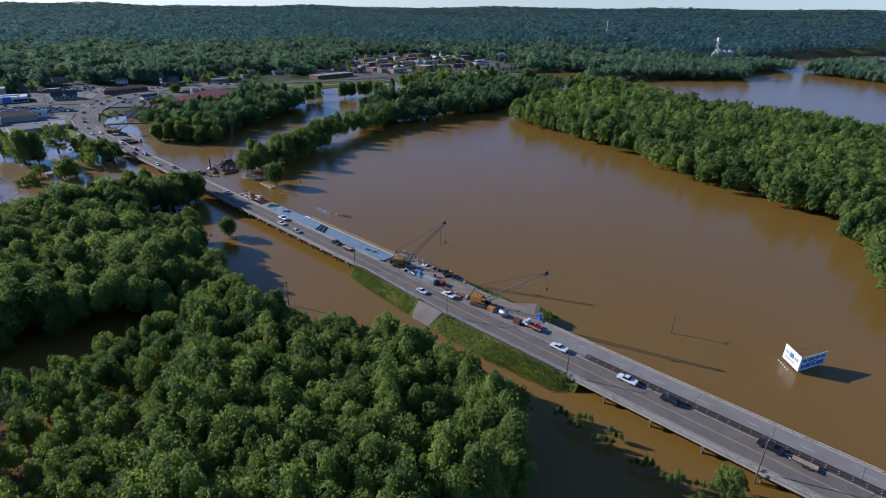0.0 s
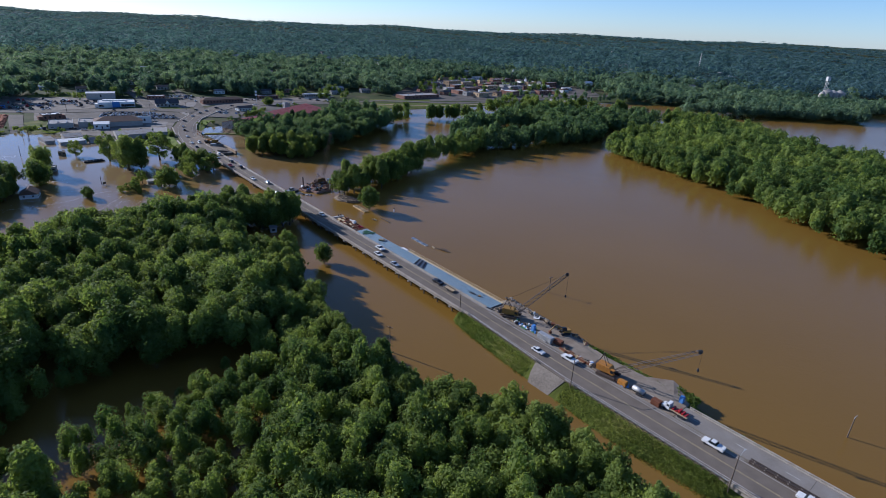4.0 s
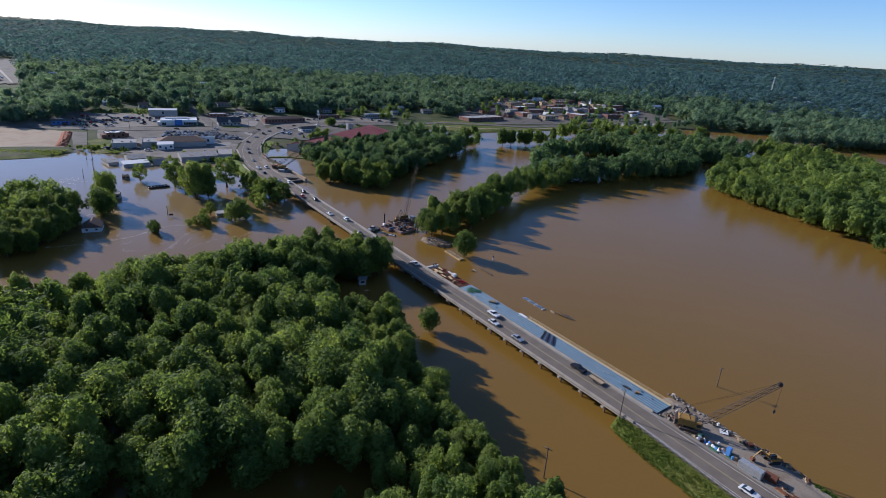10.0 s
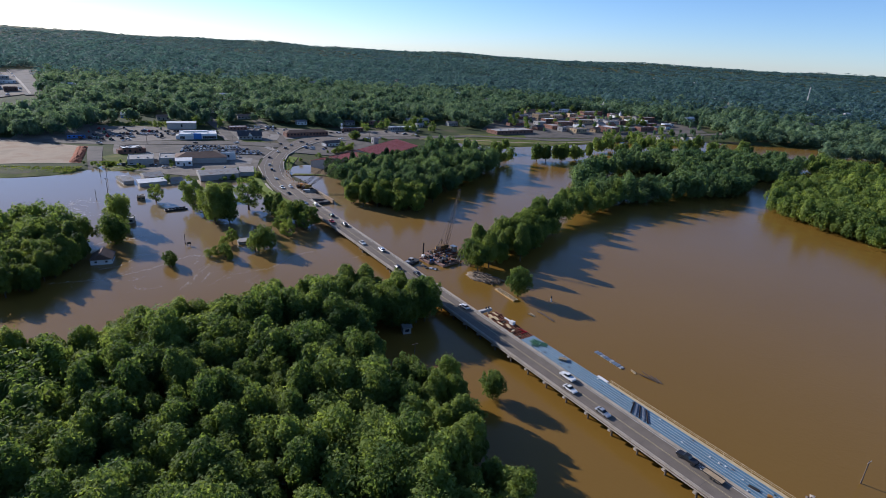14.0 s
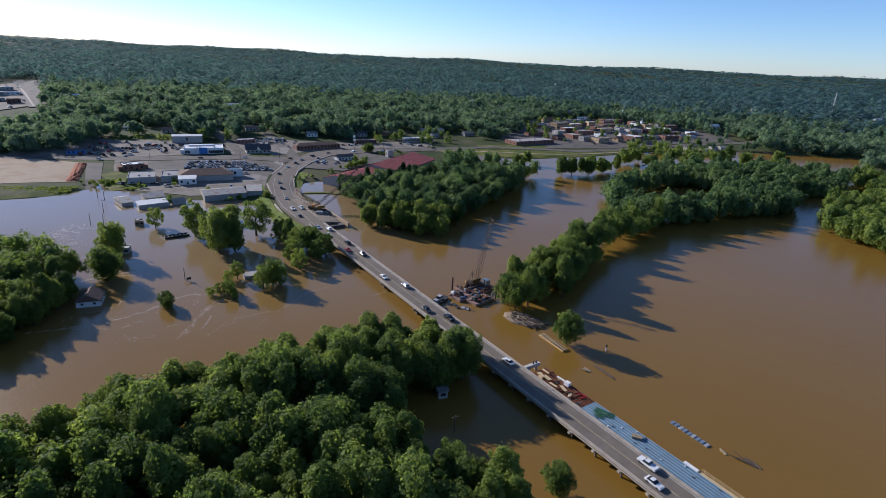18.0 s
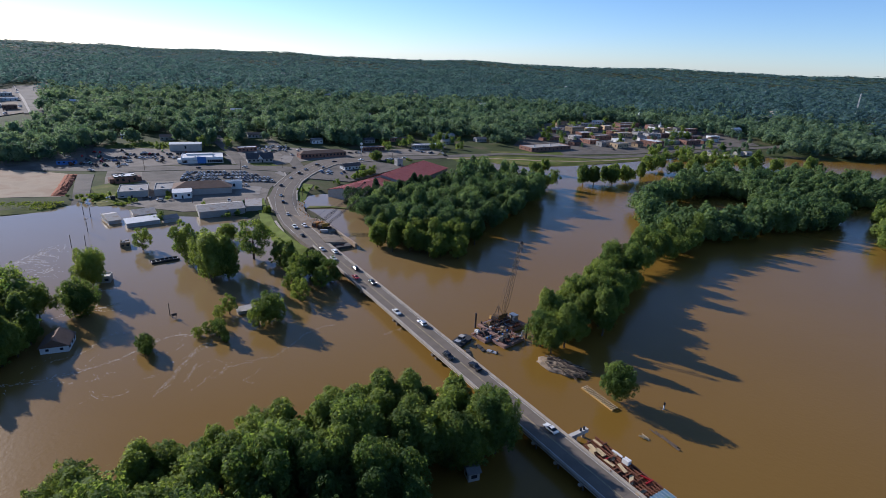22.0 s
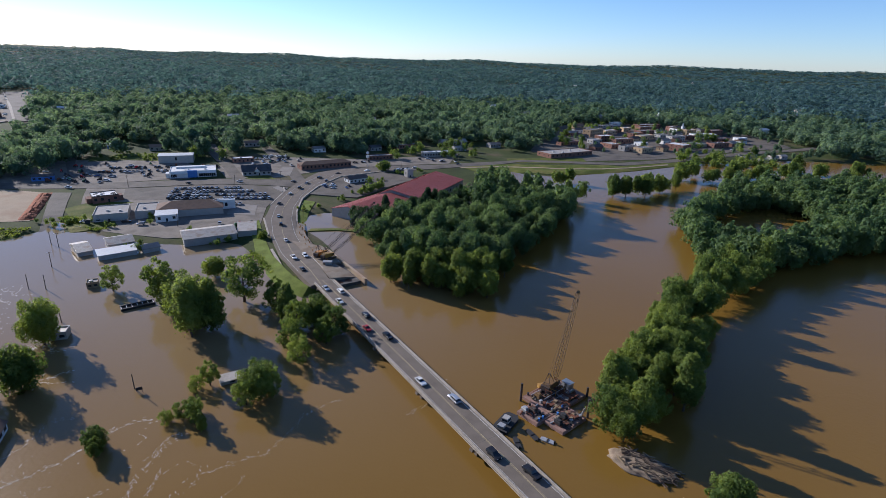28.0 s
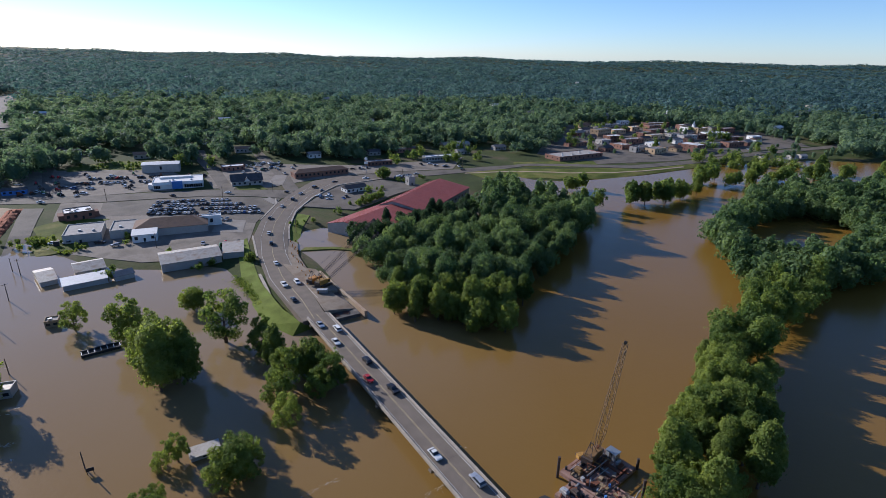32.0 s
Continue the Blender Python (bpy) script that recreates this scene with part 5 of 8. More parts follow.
crane(facing(-83.5, 341.5, 2.8, -65, 368), 37, 22, "crane_yellow", "second yellow crane with a lattice boom at the abutment", 6, 1.3)

# ---- the crane barge ----
BD = 1.1


def barge(corners, m_, name, label, z1=BD):
    t_ = thing(name, Matrix(), label, "barge")
    bm_ = bmesh.new()
    slab(bm_, corners, -0.8, z1)
    bmesh.ops.bevel(bm_, geom=[e for e in bm_.edges], offset=.12, segments=2, affect="EDGES")
    part("hull", bm_, m_, t_)
    return t_


AX, AY = Vector((.74, .67)), Vector((.67, -.74))


def on_barge(a_, b_):
    """A place on the barges: a_ along, b_ across, from the western corner."""
    return Vector((2.6, 233.3)) + AX * a_ + AY * b_


BARGES = []
for a0, a1, b0, b1_, lab in ((0, 16.5, 0, 12, "dusty rust-brown deck barge carrying a crane"), (-4, 7, 12.15, 19, "rust-brown barge stacked with steel beams"), (-7, -.2, 4, 11.9, "small brown work barge crowded with gear")):
    BARGES.append((barge([on_barge(a0, b0), on_barge(a0, b1_), on_barge(a1, b1_), on_barge(a1, b0)], "barge_deck", "deck_barge", lab), a0, a1, b0, b1_))
b1 = BARGES[0][0]
for x, y, h in ((2.0, 232.3, 6.4), (21.2, 225.4, 6.4), (23.4, 236.2, 3.4)):
    bm = bmesh.new()
    rod(bm, (x, y, -2), (x, y, h), .38, .38, 10)
    part("spud", bm, "boom", b1, "dark steel spud post")
rg = random.Random(4)
for i in range(118):
    bg, a0, a1, b0, b1_ = BARGES[(0, 0, 1, 0, 1, 2, 0)[i % 7]]
    l_ = rg.uniform(.8, 4.2)
    p = on_barge(rg.uniform(a0 + 1.2, a1 - 1.2), rg.uniform(b0 + 1.2, b1_ - 1.2))
    if (p - Vector((12.4, 238.2))).length < 3.2:
        continue
    m = pose(p.x, p.y, BD + rg.choice([.01, .01, .02, .3]), 0, 0, rg.choice([-48, 42, -48, 42, -20]) + rg.gauss(0, 5))
    bm = bmesh.new()
    if i % 3 == 0:
        for z0, z1, w in ((0, .05, .17), (.05, .3, .04), (.3, .35, .17)):
            box(bm, -w, w, -l_ / 2, l_ / 2, z0, z1, m)
    elif i % 3 == 1:
        for q in range(3):
            box(bm, -.5 + q * .34, -.24 + q * .34, -l_ / 2, l_ / 2 - .1 * q, 0, .2, m)
    else:
        box(bm, -rg.uniform(.2, .7), .4, -l_ / 4, l_ / 4, 0, rg.uniform(.2, 1.1), m)
        bmesh.ops.bevel(bm, geom=bm.edges[:], offset=.04, segments=1, affect="EDGES")
    part("deck_gear", bm, rg.choice(["steel", "rust", "boom", "barge_deck", "rubble", "rust", "wood", "boom", "dark", "rust"]), bg)
for i in range(4):
    # gantry frames at the crane's foot
    bm = bmesh.new()
    x, y = 10.5 + i * 1.6, 233 + i * 1.2
    for q in (-.8, .8):
        rod(bm, (x + q, y - q * .6, BD), (x + q, y - q * .6, BD + 2.6 - i * .3), .09, .09, 6)
    rod(bm, (x - 1, y + .75, BD + 2.5 - i * .3), (x + 1, y - .75, BD + 2.5 - i * .3), .1, .1, 6)
    part("gantry_frame", bm, "crane_orange" if i % 2 else "rust", b1)
# pipes, drums and rails on the barges
rg = random.Random(64)
for k in range(34):
    bg, a0, a1, b0, b1_ = BARGES[(0, 0, 1, 2)[k % 4]]
    ln_ = rg.uniform(.35, .8) * (a1 - a0)
    mid_p, along = on_barge((a0 + a1) / 2 + rg.uniform(-1, 1), rg.uniform(b0 + .6, b1_ - .6)), AX if k % 3 else AY
    if k % 3 == 0:
        mid_p, ln_ = on_barge(rg.uniform(a0 + .8, a1 - .8), (b0 + b1_) / 2), rg.uniform(.3, .7) * (b1_ - b0)
    z0 = BD + rg.choice([.14, .2, .5, .9])
    bm = bmesh.new()
    rod(bm, (*(mid_p - along * ln_ / 2), z0), (*(mid_p + along * ln_ / 2), z0 + rg.uniform(-.05, .05)), .11, .11, 7)
    for f in (-.3, .3):
        q = mid_p + along * ln_ * f
        rod(bm, (q.x, q.y, BD), (q.x, q.y, z0), .08, .08, 5)
    part("pipe", bm, rg.choice(["rust", "boom", "steel", "dark", "rust"]), bg, "long pipe lying on trestles")
for k in range(16):
    bg, a0, a1, b0, b1_ = BARGES[k % 3]
    p = on_barge(rg.uniform(a0 + .7, a1 - .7), rg.choice([b0 + .7, b1_ - .7, rg.uniform(b0 + 1, b1_ - 1)]))
    bm = bmesh.new()
    rod(bm, (p.x, p.y, BD), (p.x, p.y, BD + .9), .32, .32, 10)
    part("drum", bm, rg.choice(["dark", "boom", "rust", "tarp", "dark"]), bg)
for k in range(5):
    bg, a0, a1, b0, b1_ = BARGES[(1, 2, 1, 2, 0)[k]]
    p = on_barge(rg.uniform(a0 + 1.5, a1 - 1.5), rg.uniform(b0 + 1.5, b1_ - 1.5))
    m = pose(p.x, p.y, BD, 0, 0, -48 + rg.uniform(-8, 8))
    bm = bmesh.new()
    box(bm, -1.1, 1.1, -.7, .7, .15, 1.25, m)
    box(bm, -.5, .9, -.5, .5, 1.25, 1.7, m)
    bmesh.ops.bevel(bm, geom=bm.edges[:], offset=.07, segments=1, affect="EDGES")
    part("machine", bm, ("dark", "boom", "dark", "steel", "crane_old")[k], bg, "dark oily deck machine")
bm = bmesh.new()
box(bm, -.06, .06, -.55, .55, .1, 3.1, pose(*on_barge(6.6, 17.6), BD, 0, 12, -48))
part("sign_panel", bm, "white", BARGES[1][0], "leaning white panel")
cab = thing("deck_cabin", pose(17.6, 239.0, BD, 0, 0, -48), "grey deck cabin with a flat blue-grey metal roof on the barge", "cabin")
bm = bmesh.new()
box(bm, -1.5, 1.5, -1.1, 1.1, 0, 2.2)
part("shell", bm, "steel", cab)
bm = bmesh.new()
box(bm, -1.65, 1.65, -1.25, 1.25, 2.204, 2.32)
part("roof", bm, "roof_blue", cab)
bm = bmesh.new()
box(bm, -.4, .4, -1.14, -1.104, .05, 2.0)
part("door", bm, "dark", cab)
crane(facing(12.4, 238.2, BD, 19.2, 246.1), 30.2, 73, "crane_old", "worn brown-yellow crane on a rusty barge with tall lattice boom", 3, 1.9, steel="boom_tan")
mach = thing("winch", pose(9.0, 238.2, BD, 0, 0, 20), "small yellow deck winch on the barge", "winch")
bm = bmesh.new()
box(bm, -1.0, 1.0, -.8, .8, .1, 1.5)
bmesh.ops.bevel(bm, geom=bm.edges[:], offset=.1, segments=2, affect="EDGES")
part("body", bm, "crane_yellow", mach)
bm = bmesh.new()
rod(bm, (-.8, .9, .7), (.8, .9, .7), .5, .5, 12)
part("drum", bm, "boom", mach)

tug = thing("work_boat", pose(-3.4, 220.6, 0, 0, 0, -32), "dark push boat with a white wheelhouse moored at the barge", "boat")
bm = bmesh.new()
slab(bm, [(-2.4, -4.5), (2.4, -4.5), (2.4, 3.2), (1.5, 4.6), (-1.5, 4.6), (-2.4, 3.2)], -.6, .9)
part("hull", bm, "dark", tug)
bm = bmesh.new()
box(bm, -1.0, 1.0, -1.2, 1.0, .9, 2.6)
bmesh.ops.bevel(bm, geom=bm.edges[:], offset=.08, segments=2, affect="EDGES")
wh = part("wheelhouse", bm, "siding", tug)
bm = bmesh.new()
box(bm, -1.03, 1.03, -.95, .75, 1.7, 2.35)
box(bm, -.8, .8, -1.23, 1.03, 1.7, 2.35)
part("glazing", bm, "glass_dark", wh)
bm = bmesh.new()
box(bm, -1.0, 1.0, -3.8, -2.0, .9, 1.7)
part("engine_hatch", bm, "steel", tug)
for i, (x, y, l_, a) in enumerate(((-1.0, 212.6, 4.5, 10), (7.6, 214.0, 4.0, 60), (3.6, 216.2, 5.0, 30), (-7.5, 213.5, 3.5, 75))):
    jb = thing("skiff", pose(x, y, 0, 0, 0, a), "small flat-bottomed work skiff on brown water", "boat")
    bm = bmesh.new()
    slab(bm, [(-.75, -l_ / 2), (.75, -l_ / 2), (.8, l_ * .3), (.45, l_ / 2), (-.45, l_ / 2), (-.8, l_ * .3)], -.2, .35)
    part("hull", bm, "steel" if i % 2 else "dark", jb)
    bm = bmesh.new()
    box(bm, -.7, .7, -.3, .1, .352, .5)
    box(bm, -.25, .25, -l_ / 2 - .3, -l_ / 2 + .1, .2, .95)
    part("bench_and_motor", bm, "dark", jb)

# ---- the gravel yard ----
def crate(name, m, size, mat_, label, category, ribs=0):
    t_ = thing(name, m, label, category)
    bm_ = bmesh.new()
    box(bm_, -size[0] / 2, size[0] / 2, -size[1] / 2, size[1] / 2, 0.05, size[2])
    bmesh.ops.bevel(bm_, geom=bm_.edges[:], offset=.05, segments=2, affect="EDGES")
    b_ = part("body", bm_, mat_, t_)
    for k in range(ribs):
        y = -size[1] / 2 + (k + .5) * size[1] / ribs
        bm_ = bmesh.new()
        box(bm_, -size[0] / 2 - .04, size[0] / 2 + .04, y - .05, y + .05, .15, size[2] - .1)
        part("rib", bm_, mat_, t_)
    bm_ = bmesh.new()
    box(bm_, -size[0] / 2 + .1, size[0] / 2 - .1, -size[1] / 2 + .1, size[1] / 2 - .1, size[2] + .004, size[2] + .06)
    part("lid", bm_, mat_, t_)
    return t_


Y0 = DECK - .03
crate("portable_toilet", rd_pose(-53.2, 11.0, Y0), (1.15, 1.15, 2.3), "tarp", "bright blue portable toilet on the gravel", "toilet")
crate("portable_toilet", rd_pose(-104.0, 16.6, Y0 - .35), (1.15, 1.15, 2.3), "tarp", "blue portable toilet at the bridge wall", "toilet")
crate("shipping_container", rd_pose(-59.5, 9.95, Y0), (1.9, 5.8, 2.0), "steel", "ribbed grey steel storage container", "container", 12)
crate("waste_skip", rd_pose(-63.6, 11.6, Y0, 8), (2.0, 3.0, 1.4), "rust", "rusty brown open waste skip", "skip", 5)
crate("waste_skip", rd_pose(-100.2, 9.6, Y0), (1.8, 2.6, 1.6), "rust", "dark rusty steel box on the shoulder", "skip", 4)
crate("generator", rd_pose(-89.2, 9.8, Y0), (1.5, 2.6, 1.5), "crane_orange", "orange and grey towed generator", "generator", 3)
rg = random.Random(7)
for i in range(18):
    sk = thing("bulk_bag", rd_pose(-45 - rg.uniform(0, 7.5), 9.9 + rg.uniform(0, 1.4), Y0, rg.uniform(0, 90)), "white bulk bag of building material on gravel", "bag", "bags in the yard")
    bm = bmesh.new()
    bmesh.ops.create_icosphere(bm, subdivisions=2, radius=.45)
    for v in bm.verts:
        v.co = Vector((v.co.x * 1.1, v.co.y, max(v.co.z, -.3) * .75 + .24))
    part("sack", bm, "white" if i % 4 else "tarp", sk, smooth=True)
for i in range(9):
    s0, o0 = -67 - i * 1.25, 9.6 + (i % 3) * .5
    st = thing("steel_beams", rd_pose(s0, o0, Y0, rg.uniform(-12, 12)), "stack of rusty steel beams and timber on the shoulder", "beams", "material along the shoulder")
    for k in range(4):
        bm = bmesh.new()
        box(bm, -.5 + k * .3, -.32 + k * .3, -rg.uniform(.8, 1.5), rg.uniform(.8, 1.5), .02 + (k % 2) * .02, .3 + (k % 3) * .16)
        part("beam", bm, "rust" if (i + k) % 3 else "wood", st)
for i in range(7):
    s0, o0 = -50 - i * 1.1, 20.6 + (i % 2) * .4
    st = thing("lumber_stack", rd_pose(s0, o0, 3.0, 20 + rg.uniform(-30, 30)), "loose pile of pale lumber at the water's edge", "lumber", "lumber by the water")
    for k in range(3):
        bm = bmesh.new()
        box(bm, -.4 + k * .27, -.18 + k * .27, -1.5, 1.5, 0, .22 + .1 * (k % 2))
        part("board", bm, "wood_new" if k % 2 else "wood", st)
# pallets, drums, sheets and crates between the cranes
rg = random.Random(88)
for k in range(44):
    if k < 26:
        s0, o0 = rg.uniform(-63, -42), rg.uniform(9.8, 12.6)
    elif k < 36:
        s0, o0 = rg.uniform(-64, -40), rg.uniform(18.6, 20.4)
    else:
        s0, o0 = rg.uniform(-98, -72), rg.uniform(9.5, 11.4)
    kind = rg.choice(["pallet", "steel_drum", "folded_sheet", "timber_crate", "pallet"])
    m = rd_pose(s0, o0, Y0, rg.uniform(0, 180))
    if kind == "pallet":
        g = thing("pallet", m, "pallet of dusty boards on the gravel", "pallet", "pallets in the yard")
        for j in range(4):
            bm = bmesh.new()
            box(bm, -.6 + j * .32, -.36 + j * .32, -.7, .7, .02, .16 + .3 * (k % 3))
            part("board", bm, ("wood", "wood_new", "rust", "lamp_green")[k % 4], g)
    elif kind == "steel_drum":
        g = thing("steel_drum", m, "steel drum standing on the gravel", "drum", "drums in the yard")
        bm = bmesh.new()
        rod(bm, (0, 0, .01), (0, 0, .9), .31, .31, 10)
        part("barrel", bm, rg.choice(["tarp", "dark", "white", "rust"]), g)
    elif kind == "folded_sheet":
        g = thing("folded_sheet", m, "crumpled plastic sheet lying on the gravel", "sheet", "sheets in the yard")
        bm = bmesh.new()
        bmesh.ops.create_grid(bm, x_segments=6, y_segments=6, size=1.1)
        for v in bm.verts:
            v.co.z = .12 + .22 * abs(noise.noise(v.co * 1.6 + Vector((k, 0, 0))))
        part("sheet", bm, rg.choice(["white", "tarp", "dark", "lamp_green"]), g)
    else:
        g = thing("timber_crate", m, "small timber crate beside the road works", "crate", "crates in the yard")
        bm = bmesh.new()
        box(bm, -.55, .55, -.45, .45, .02, .8)
        bmesh.ops.bevel(bm, geom=bm.edges[:], offset=.04, segments=1, affect="EDGES")
        part("box", bm, rg.choice(["wood", "steel", "boom"]), g)
# backhoe
ex = thing("excavator", rd_pose(-60.5, 18.6, Y0, 60), "tan tracked excavator parked at the edge of the yard", "excavator")
for sx in (-1, 1):
    bm = bmesh.new()
    prism(bm, [(-1.7, .4), (-1.4, .05), (1.4, .05), (1.7, .4), (1.4, .75), (-1.4, .75)], sx * 1.1 - .28, sx * 1.1 + .28, Matrix.Rotation(radians(90), 4, "Z"))
    part("track", bm, "dark", ex)
bm = bmesh.new()
box(bm, -1.2, 1.2, -2.0, .9, .8, 1.75)
bmesh.ops.bevel(bm, geom=bm.edges[:], offset=.15, segments=2, affect="EDGES")
part("house", bm, "crane_yellow", ex)
bm = bmesh.new()
box(bm, -1.15, -.2, -.3, 1.3, 1.2, 2.7)
bmesh.ops.bevel(bm, geom=bm.edges[:], offset=.1, segments=2, affect="EDGES")
part("cab", bm, "glass_dark", ex)
bm = bmesh.new()
rod(bm, (.2, .8, 1.3), (.2, 3.4, 3.4), .26, .2, 6)
rod(bm, (.2, 3.4, 3.4), (.2, 5.2, 1.2), .2, .15, 6)
part("arm", bm, "crane_yellow", ex)
bm = bmesh.new()
prism(bm, [(4.7, 1.2), (5.5, 1.2), (5.5, .4), (5.0, .1), (4.6, .5)], -.25, .65, Matrix.Rotation(radians(90), 4, "Z") @ Matrix.Scale(-1, 4, (0, 1, 0)))
part("bucket", bm, "rust", ex)
# tank trailer and stake truck
tk = thing("tank_trailer", rd_pose(-94.3, 9.9, Y0), "silver water tank trailer parked on the shoulder", "trailer")
bm = bmesh.new()
rod(bm, (0, -1.7, 1.25), (0, 1.7, 1.25), .75, .75, 16)
part("tank", bm, "steel", tk, smooth=True)
bm = bmesh.new()
box(bm, -.5, .5, -1.9, 2.6, .45, .6)
part("chassis", bm, "dark", tk)
for sx in (-1, 1):
    for y in (-.9, -.1):
        w_ = link_mesh("wheel", CAR_KINDS["sedan"][3], None, tk)
        w_.location = (sx * .85, y, .34)
lt = thing("flatbed_truck", rd_pose(-105.2, 10.6, DECK), "white flatbed truck loaded with red equipment", "truck")
bm = bmesh.new()
prism(bm, [(1.2, .6), (3.6, .6), (3.6, 1.3), (2.6, 1.5), (2.2, 2.4), (1.2, 2.45)], -1.05, 1.05, Matrix.Rotation(radians(90), 4, "Z"))
bmesh.ops.bevel(bm, geom=bm.edges[:], offset=.08, segments=2, affect="EDGES")
cb = part("cab", bm, "car_white", lt)
bm = bmesh.new()
box(bm, -.9, .9, 2.32, 2.5, 1.55, 2.2)
box(bm, -1.07, 1.07, 1.4, 2.1, 1.6, 2.2)
part("glazing", bm, "glass_dark", cb)
bm = bmesh.new()
box(bm, -1.15, 1.15, -3.9, 1.1, .95, 1.1)
part("bed", bm, "wood", lt)
for k in range(5):
    bm = bmesh.new()
    box(bm, -.8, .8, -3.5 + k * .9, -2.9 + k * .9, 1.104, 1.4 + (k % 3) * .25)
    bmesh.ops.bevel(bm, geom=bm.edges[:], offset=.06, segments=1, affect="EDGES")
    part("load", bm, "car_red", lt)
for sx in (-1, 1):
    for y in (-2.6, -1.7, 2.6):
        w_ = link_mesh("wheel", CAR_KINDS["sedan"][3], None, lt)
        w_.matrix_basis = Matrix.Translation((sx * .95, y, .46)) @ Matrix.Scale(1.35, 4)
# gear on the blue deck and the girders
for s0, o0, l_, w_, h_, mat_, nm, lab, tn in ((44.5, 13.4, 2.6, 1.6, .7, "wood", "timber_crate", "brown timber crate on the blue deck", 35), (-20.5, 12.4, 2.6, .9, .25, "dark", "hose_coil", "coil of black hose on the deck", 10),
                                              (-24, 13.0, 1.0, .9, .5, "crane_orange", "tool_box", "small orange tool box on the deck", 30), (72.5, 15.0, 1.9, 1.6, 1.3, "white", "site_box", "white site equipment box on bare girders", 5), (76, 15.6, 3.2, .6, .4, "white", "pipe_bundle", "white pipe bundle on bare girders", 4), (66.5, 14.8, 2.6, .5, .4, "car_red", "air_compressor", "red air compressor on bare girders", 20)):
    g = thing(nm, rd_pose(s0, o0, DECK + .07 if s0 < 62 else DECK - .05, tn), lab, nm.split("_")[-1])
    for k in range(4):
        bm = bmesh.new()
        box(bm, -w_ / 2 + k * w_ / 4 + .02, -w_ / 2 + (k + 1) * w_ / 4 - .02, -l_ / 2 + .1 * (k % 2), l_ / 2 - .08 * (k % 3), 0.02, h_ * (1 - .12 * (k % 2)))
        part("piece", bm, mat_, g)
for j, (s0, o0) in enumerate(((58.2, 13.4), (56.6, 12.2), (55.2, 14.6))):
    g = thing("rebar_stack", rd_pose(s0, o0, DECK + .11, 12 + j * 9), "crossed stack of green coated bars on the blue deck", "rebar", "bar stacks on the deck")
    for k in range(9):
        bm = bmesh.new()
        if k < 5:
            box(bm, -1.5, 1.5, -1.1 + k * .5, -.98 + k * .5, .0, .12)
        else:
            box(bm, -1.2 + (k - 5) * .7, -1.08 + (k - 5) * .7, -1.6, 1.6, .124, .24)
        part("bar", bm, "lamp_green", g)
for i in range(5):
    g = thing("steel_channel", rd_pose(15.5 - i * 1.25, 12.8, DECK + .11, -62 + i * 3), "long grey-blue steel channel lying across the deck", "beam", "channels on the deck")
    bm = bmesh.new()
    prism(bm, [(-.22, 0), (.22, 0), (.22, .2), (.16, .2), (.16, .05), (-.16, .05), (-.16, .2), (-.22, .2)], -3.2, 3.2, Matrix.Rotation(0, 4, "Z"))
    part("channel", bm, "steel" if i % 2 else "boom", g)
rg = random.Random(17)
for i in range(26):
    g = thing("deck_clip", rd_pose(rg.uniform(-30, 60), rg.uniform(10, 15.8), DECK + .07, rg.uniform(0, 90)), "small loose fitting lying on the blue deck", "fitting", "fittings on the deck")
    bm = bmesh.new()
    box(bm, -.22, .22, -.16, .16, .01, .2)
    part("piece", bm, rg.choice(["dark", "boom", "white"]), g)
for i in range(2):
    g = thing("drum", rd_pose(88.4, 15.0 + i * 1.3, 2.71), "dark steel drum on the pier cap", "drum", "drums on the pier cap")
    bm = bmesh.new()
    rod(bm, (0, 0, 0), (0, 0, .9), .3, .3, 12)
    part("barrel", bm, "dark", g)
# rocks and rubble at the yard's edge
rg = random.Random(31)
rock_me = []
for k in range(4):
    bm = bmesh.new()
    bmesh.ops.create_icosphere(bm, subdivisions=1, radius=.5)
    for v in bm.verts:
        v.co *= rg.uniform(.7, 1.25)
        v.co.z *= .7
    q = bpy.data.meshes.new("rock")
    bm.to_mesh(q), bm.free()
    q.materials.append(M["rubble" if k else "concrete"])
    rock_me.append(q)
rub = thing("rubble", Matrix(), "broken concrete and rocks along the edge of the yard", "rubble")
for i in range(260):
    s0 = rg.uniform(-66, -28)
    o0 = np.interp(s0, [-66, -51, -37, -28], [21.5, 21.6, 23.4, 24.5]) + rg.uniform(-1.2, 1.8)
    if rg.random() < .4:
        s0, o0 = rg.uniform(-42, -33.5), rg.uniform(10, 19)
    q = link_mesh("rock", rg.choice(rock_me), None, rub)
    q.matrix_basis = rd_pose(s0, float(o0), float(np.interp(o0, [18, 22, 25], [3.55, 2.6, 1.0])), rg.uniform(0, 360)) @ Matrix.Scale(rg.uniform(.4, 1.5), 4)

# ---- things afloat ----
fl = thing("floating_dock", pose(71.5, 139.0, 0, 0, 0, 32), "line of pale blue plastic dock floats adrift", "dock")
for k in range(9):
    bm = bmesh.new()
    box(bm, -.85, .85, -6.2 + k * 1.4, -5.0 + k * 1.4, -.2, .35 + .1 * (k % 2))
    bmesh.ops.bevel(bm, geom=bm.edges[:], offset=.12, segments=2, affect="EDGES")
    part("float", bm, "roof_blue" if k % 3 else "steel", fl)
pn = thing("pontoon", pose(40.3, 188.6, 0, 0, 0, 31.5), "yellow slatted steel pontoon afloat beside the mound", "pontoon")
for sx in (-1, 1):
    bm = bmesh.new()
    rod(bm, (sx * 1.05, -6.8, .1), (sx * 1.05, 6.8, .1), .35, .35, 10)
    part("tube", bm, "crane_yellow", pn)
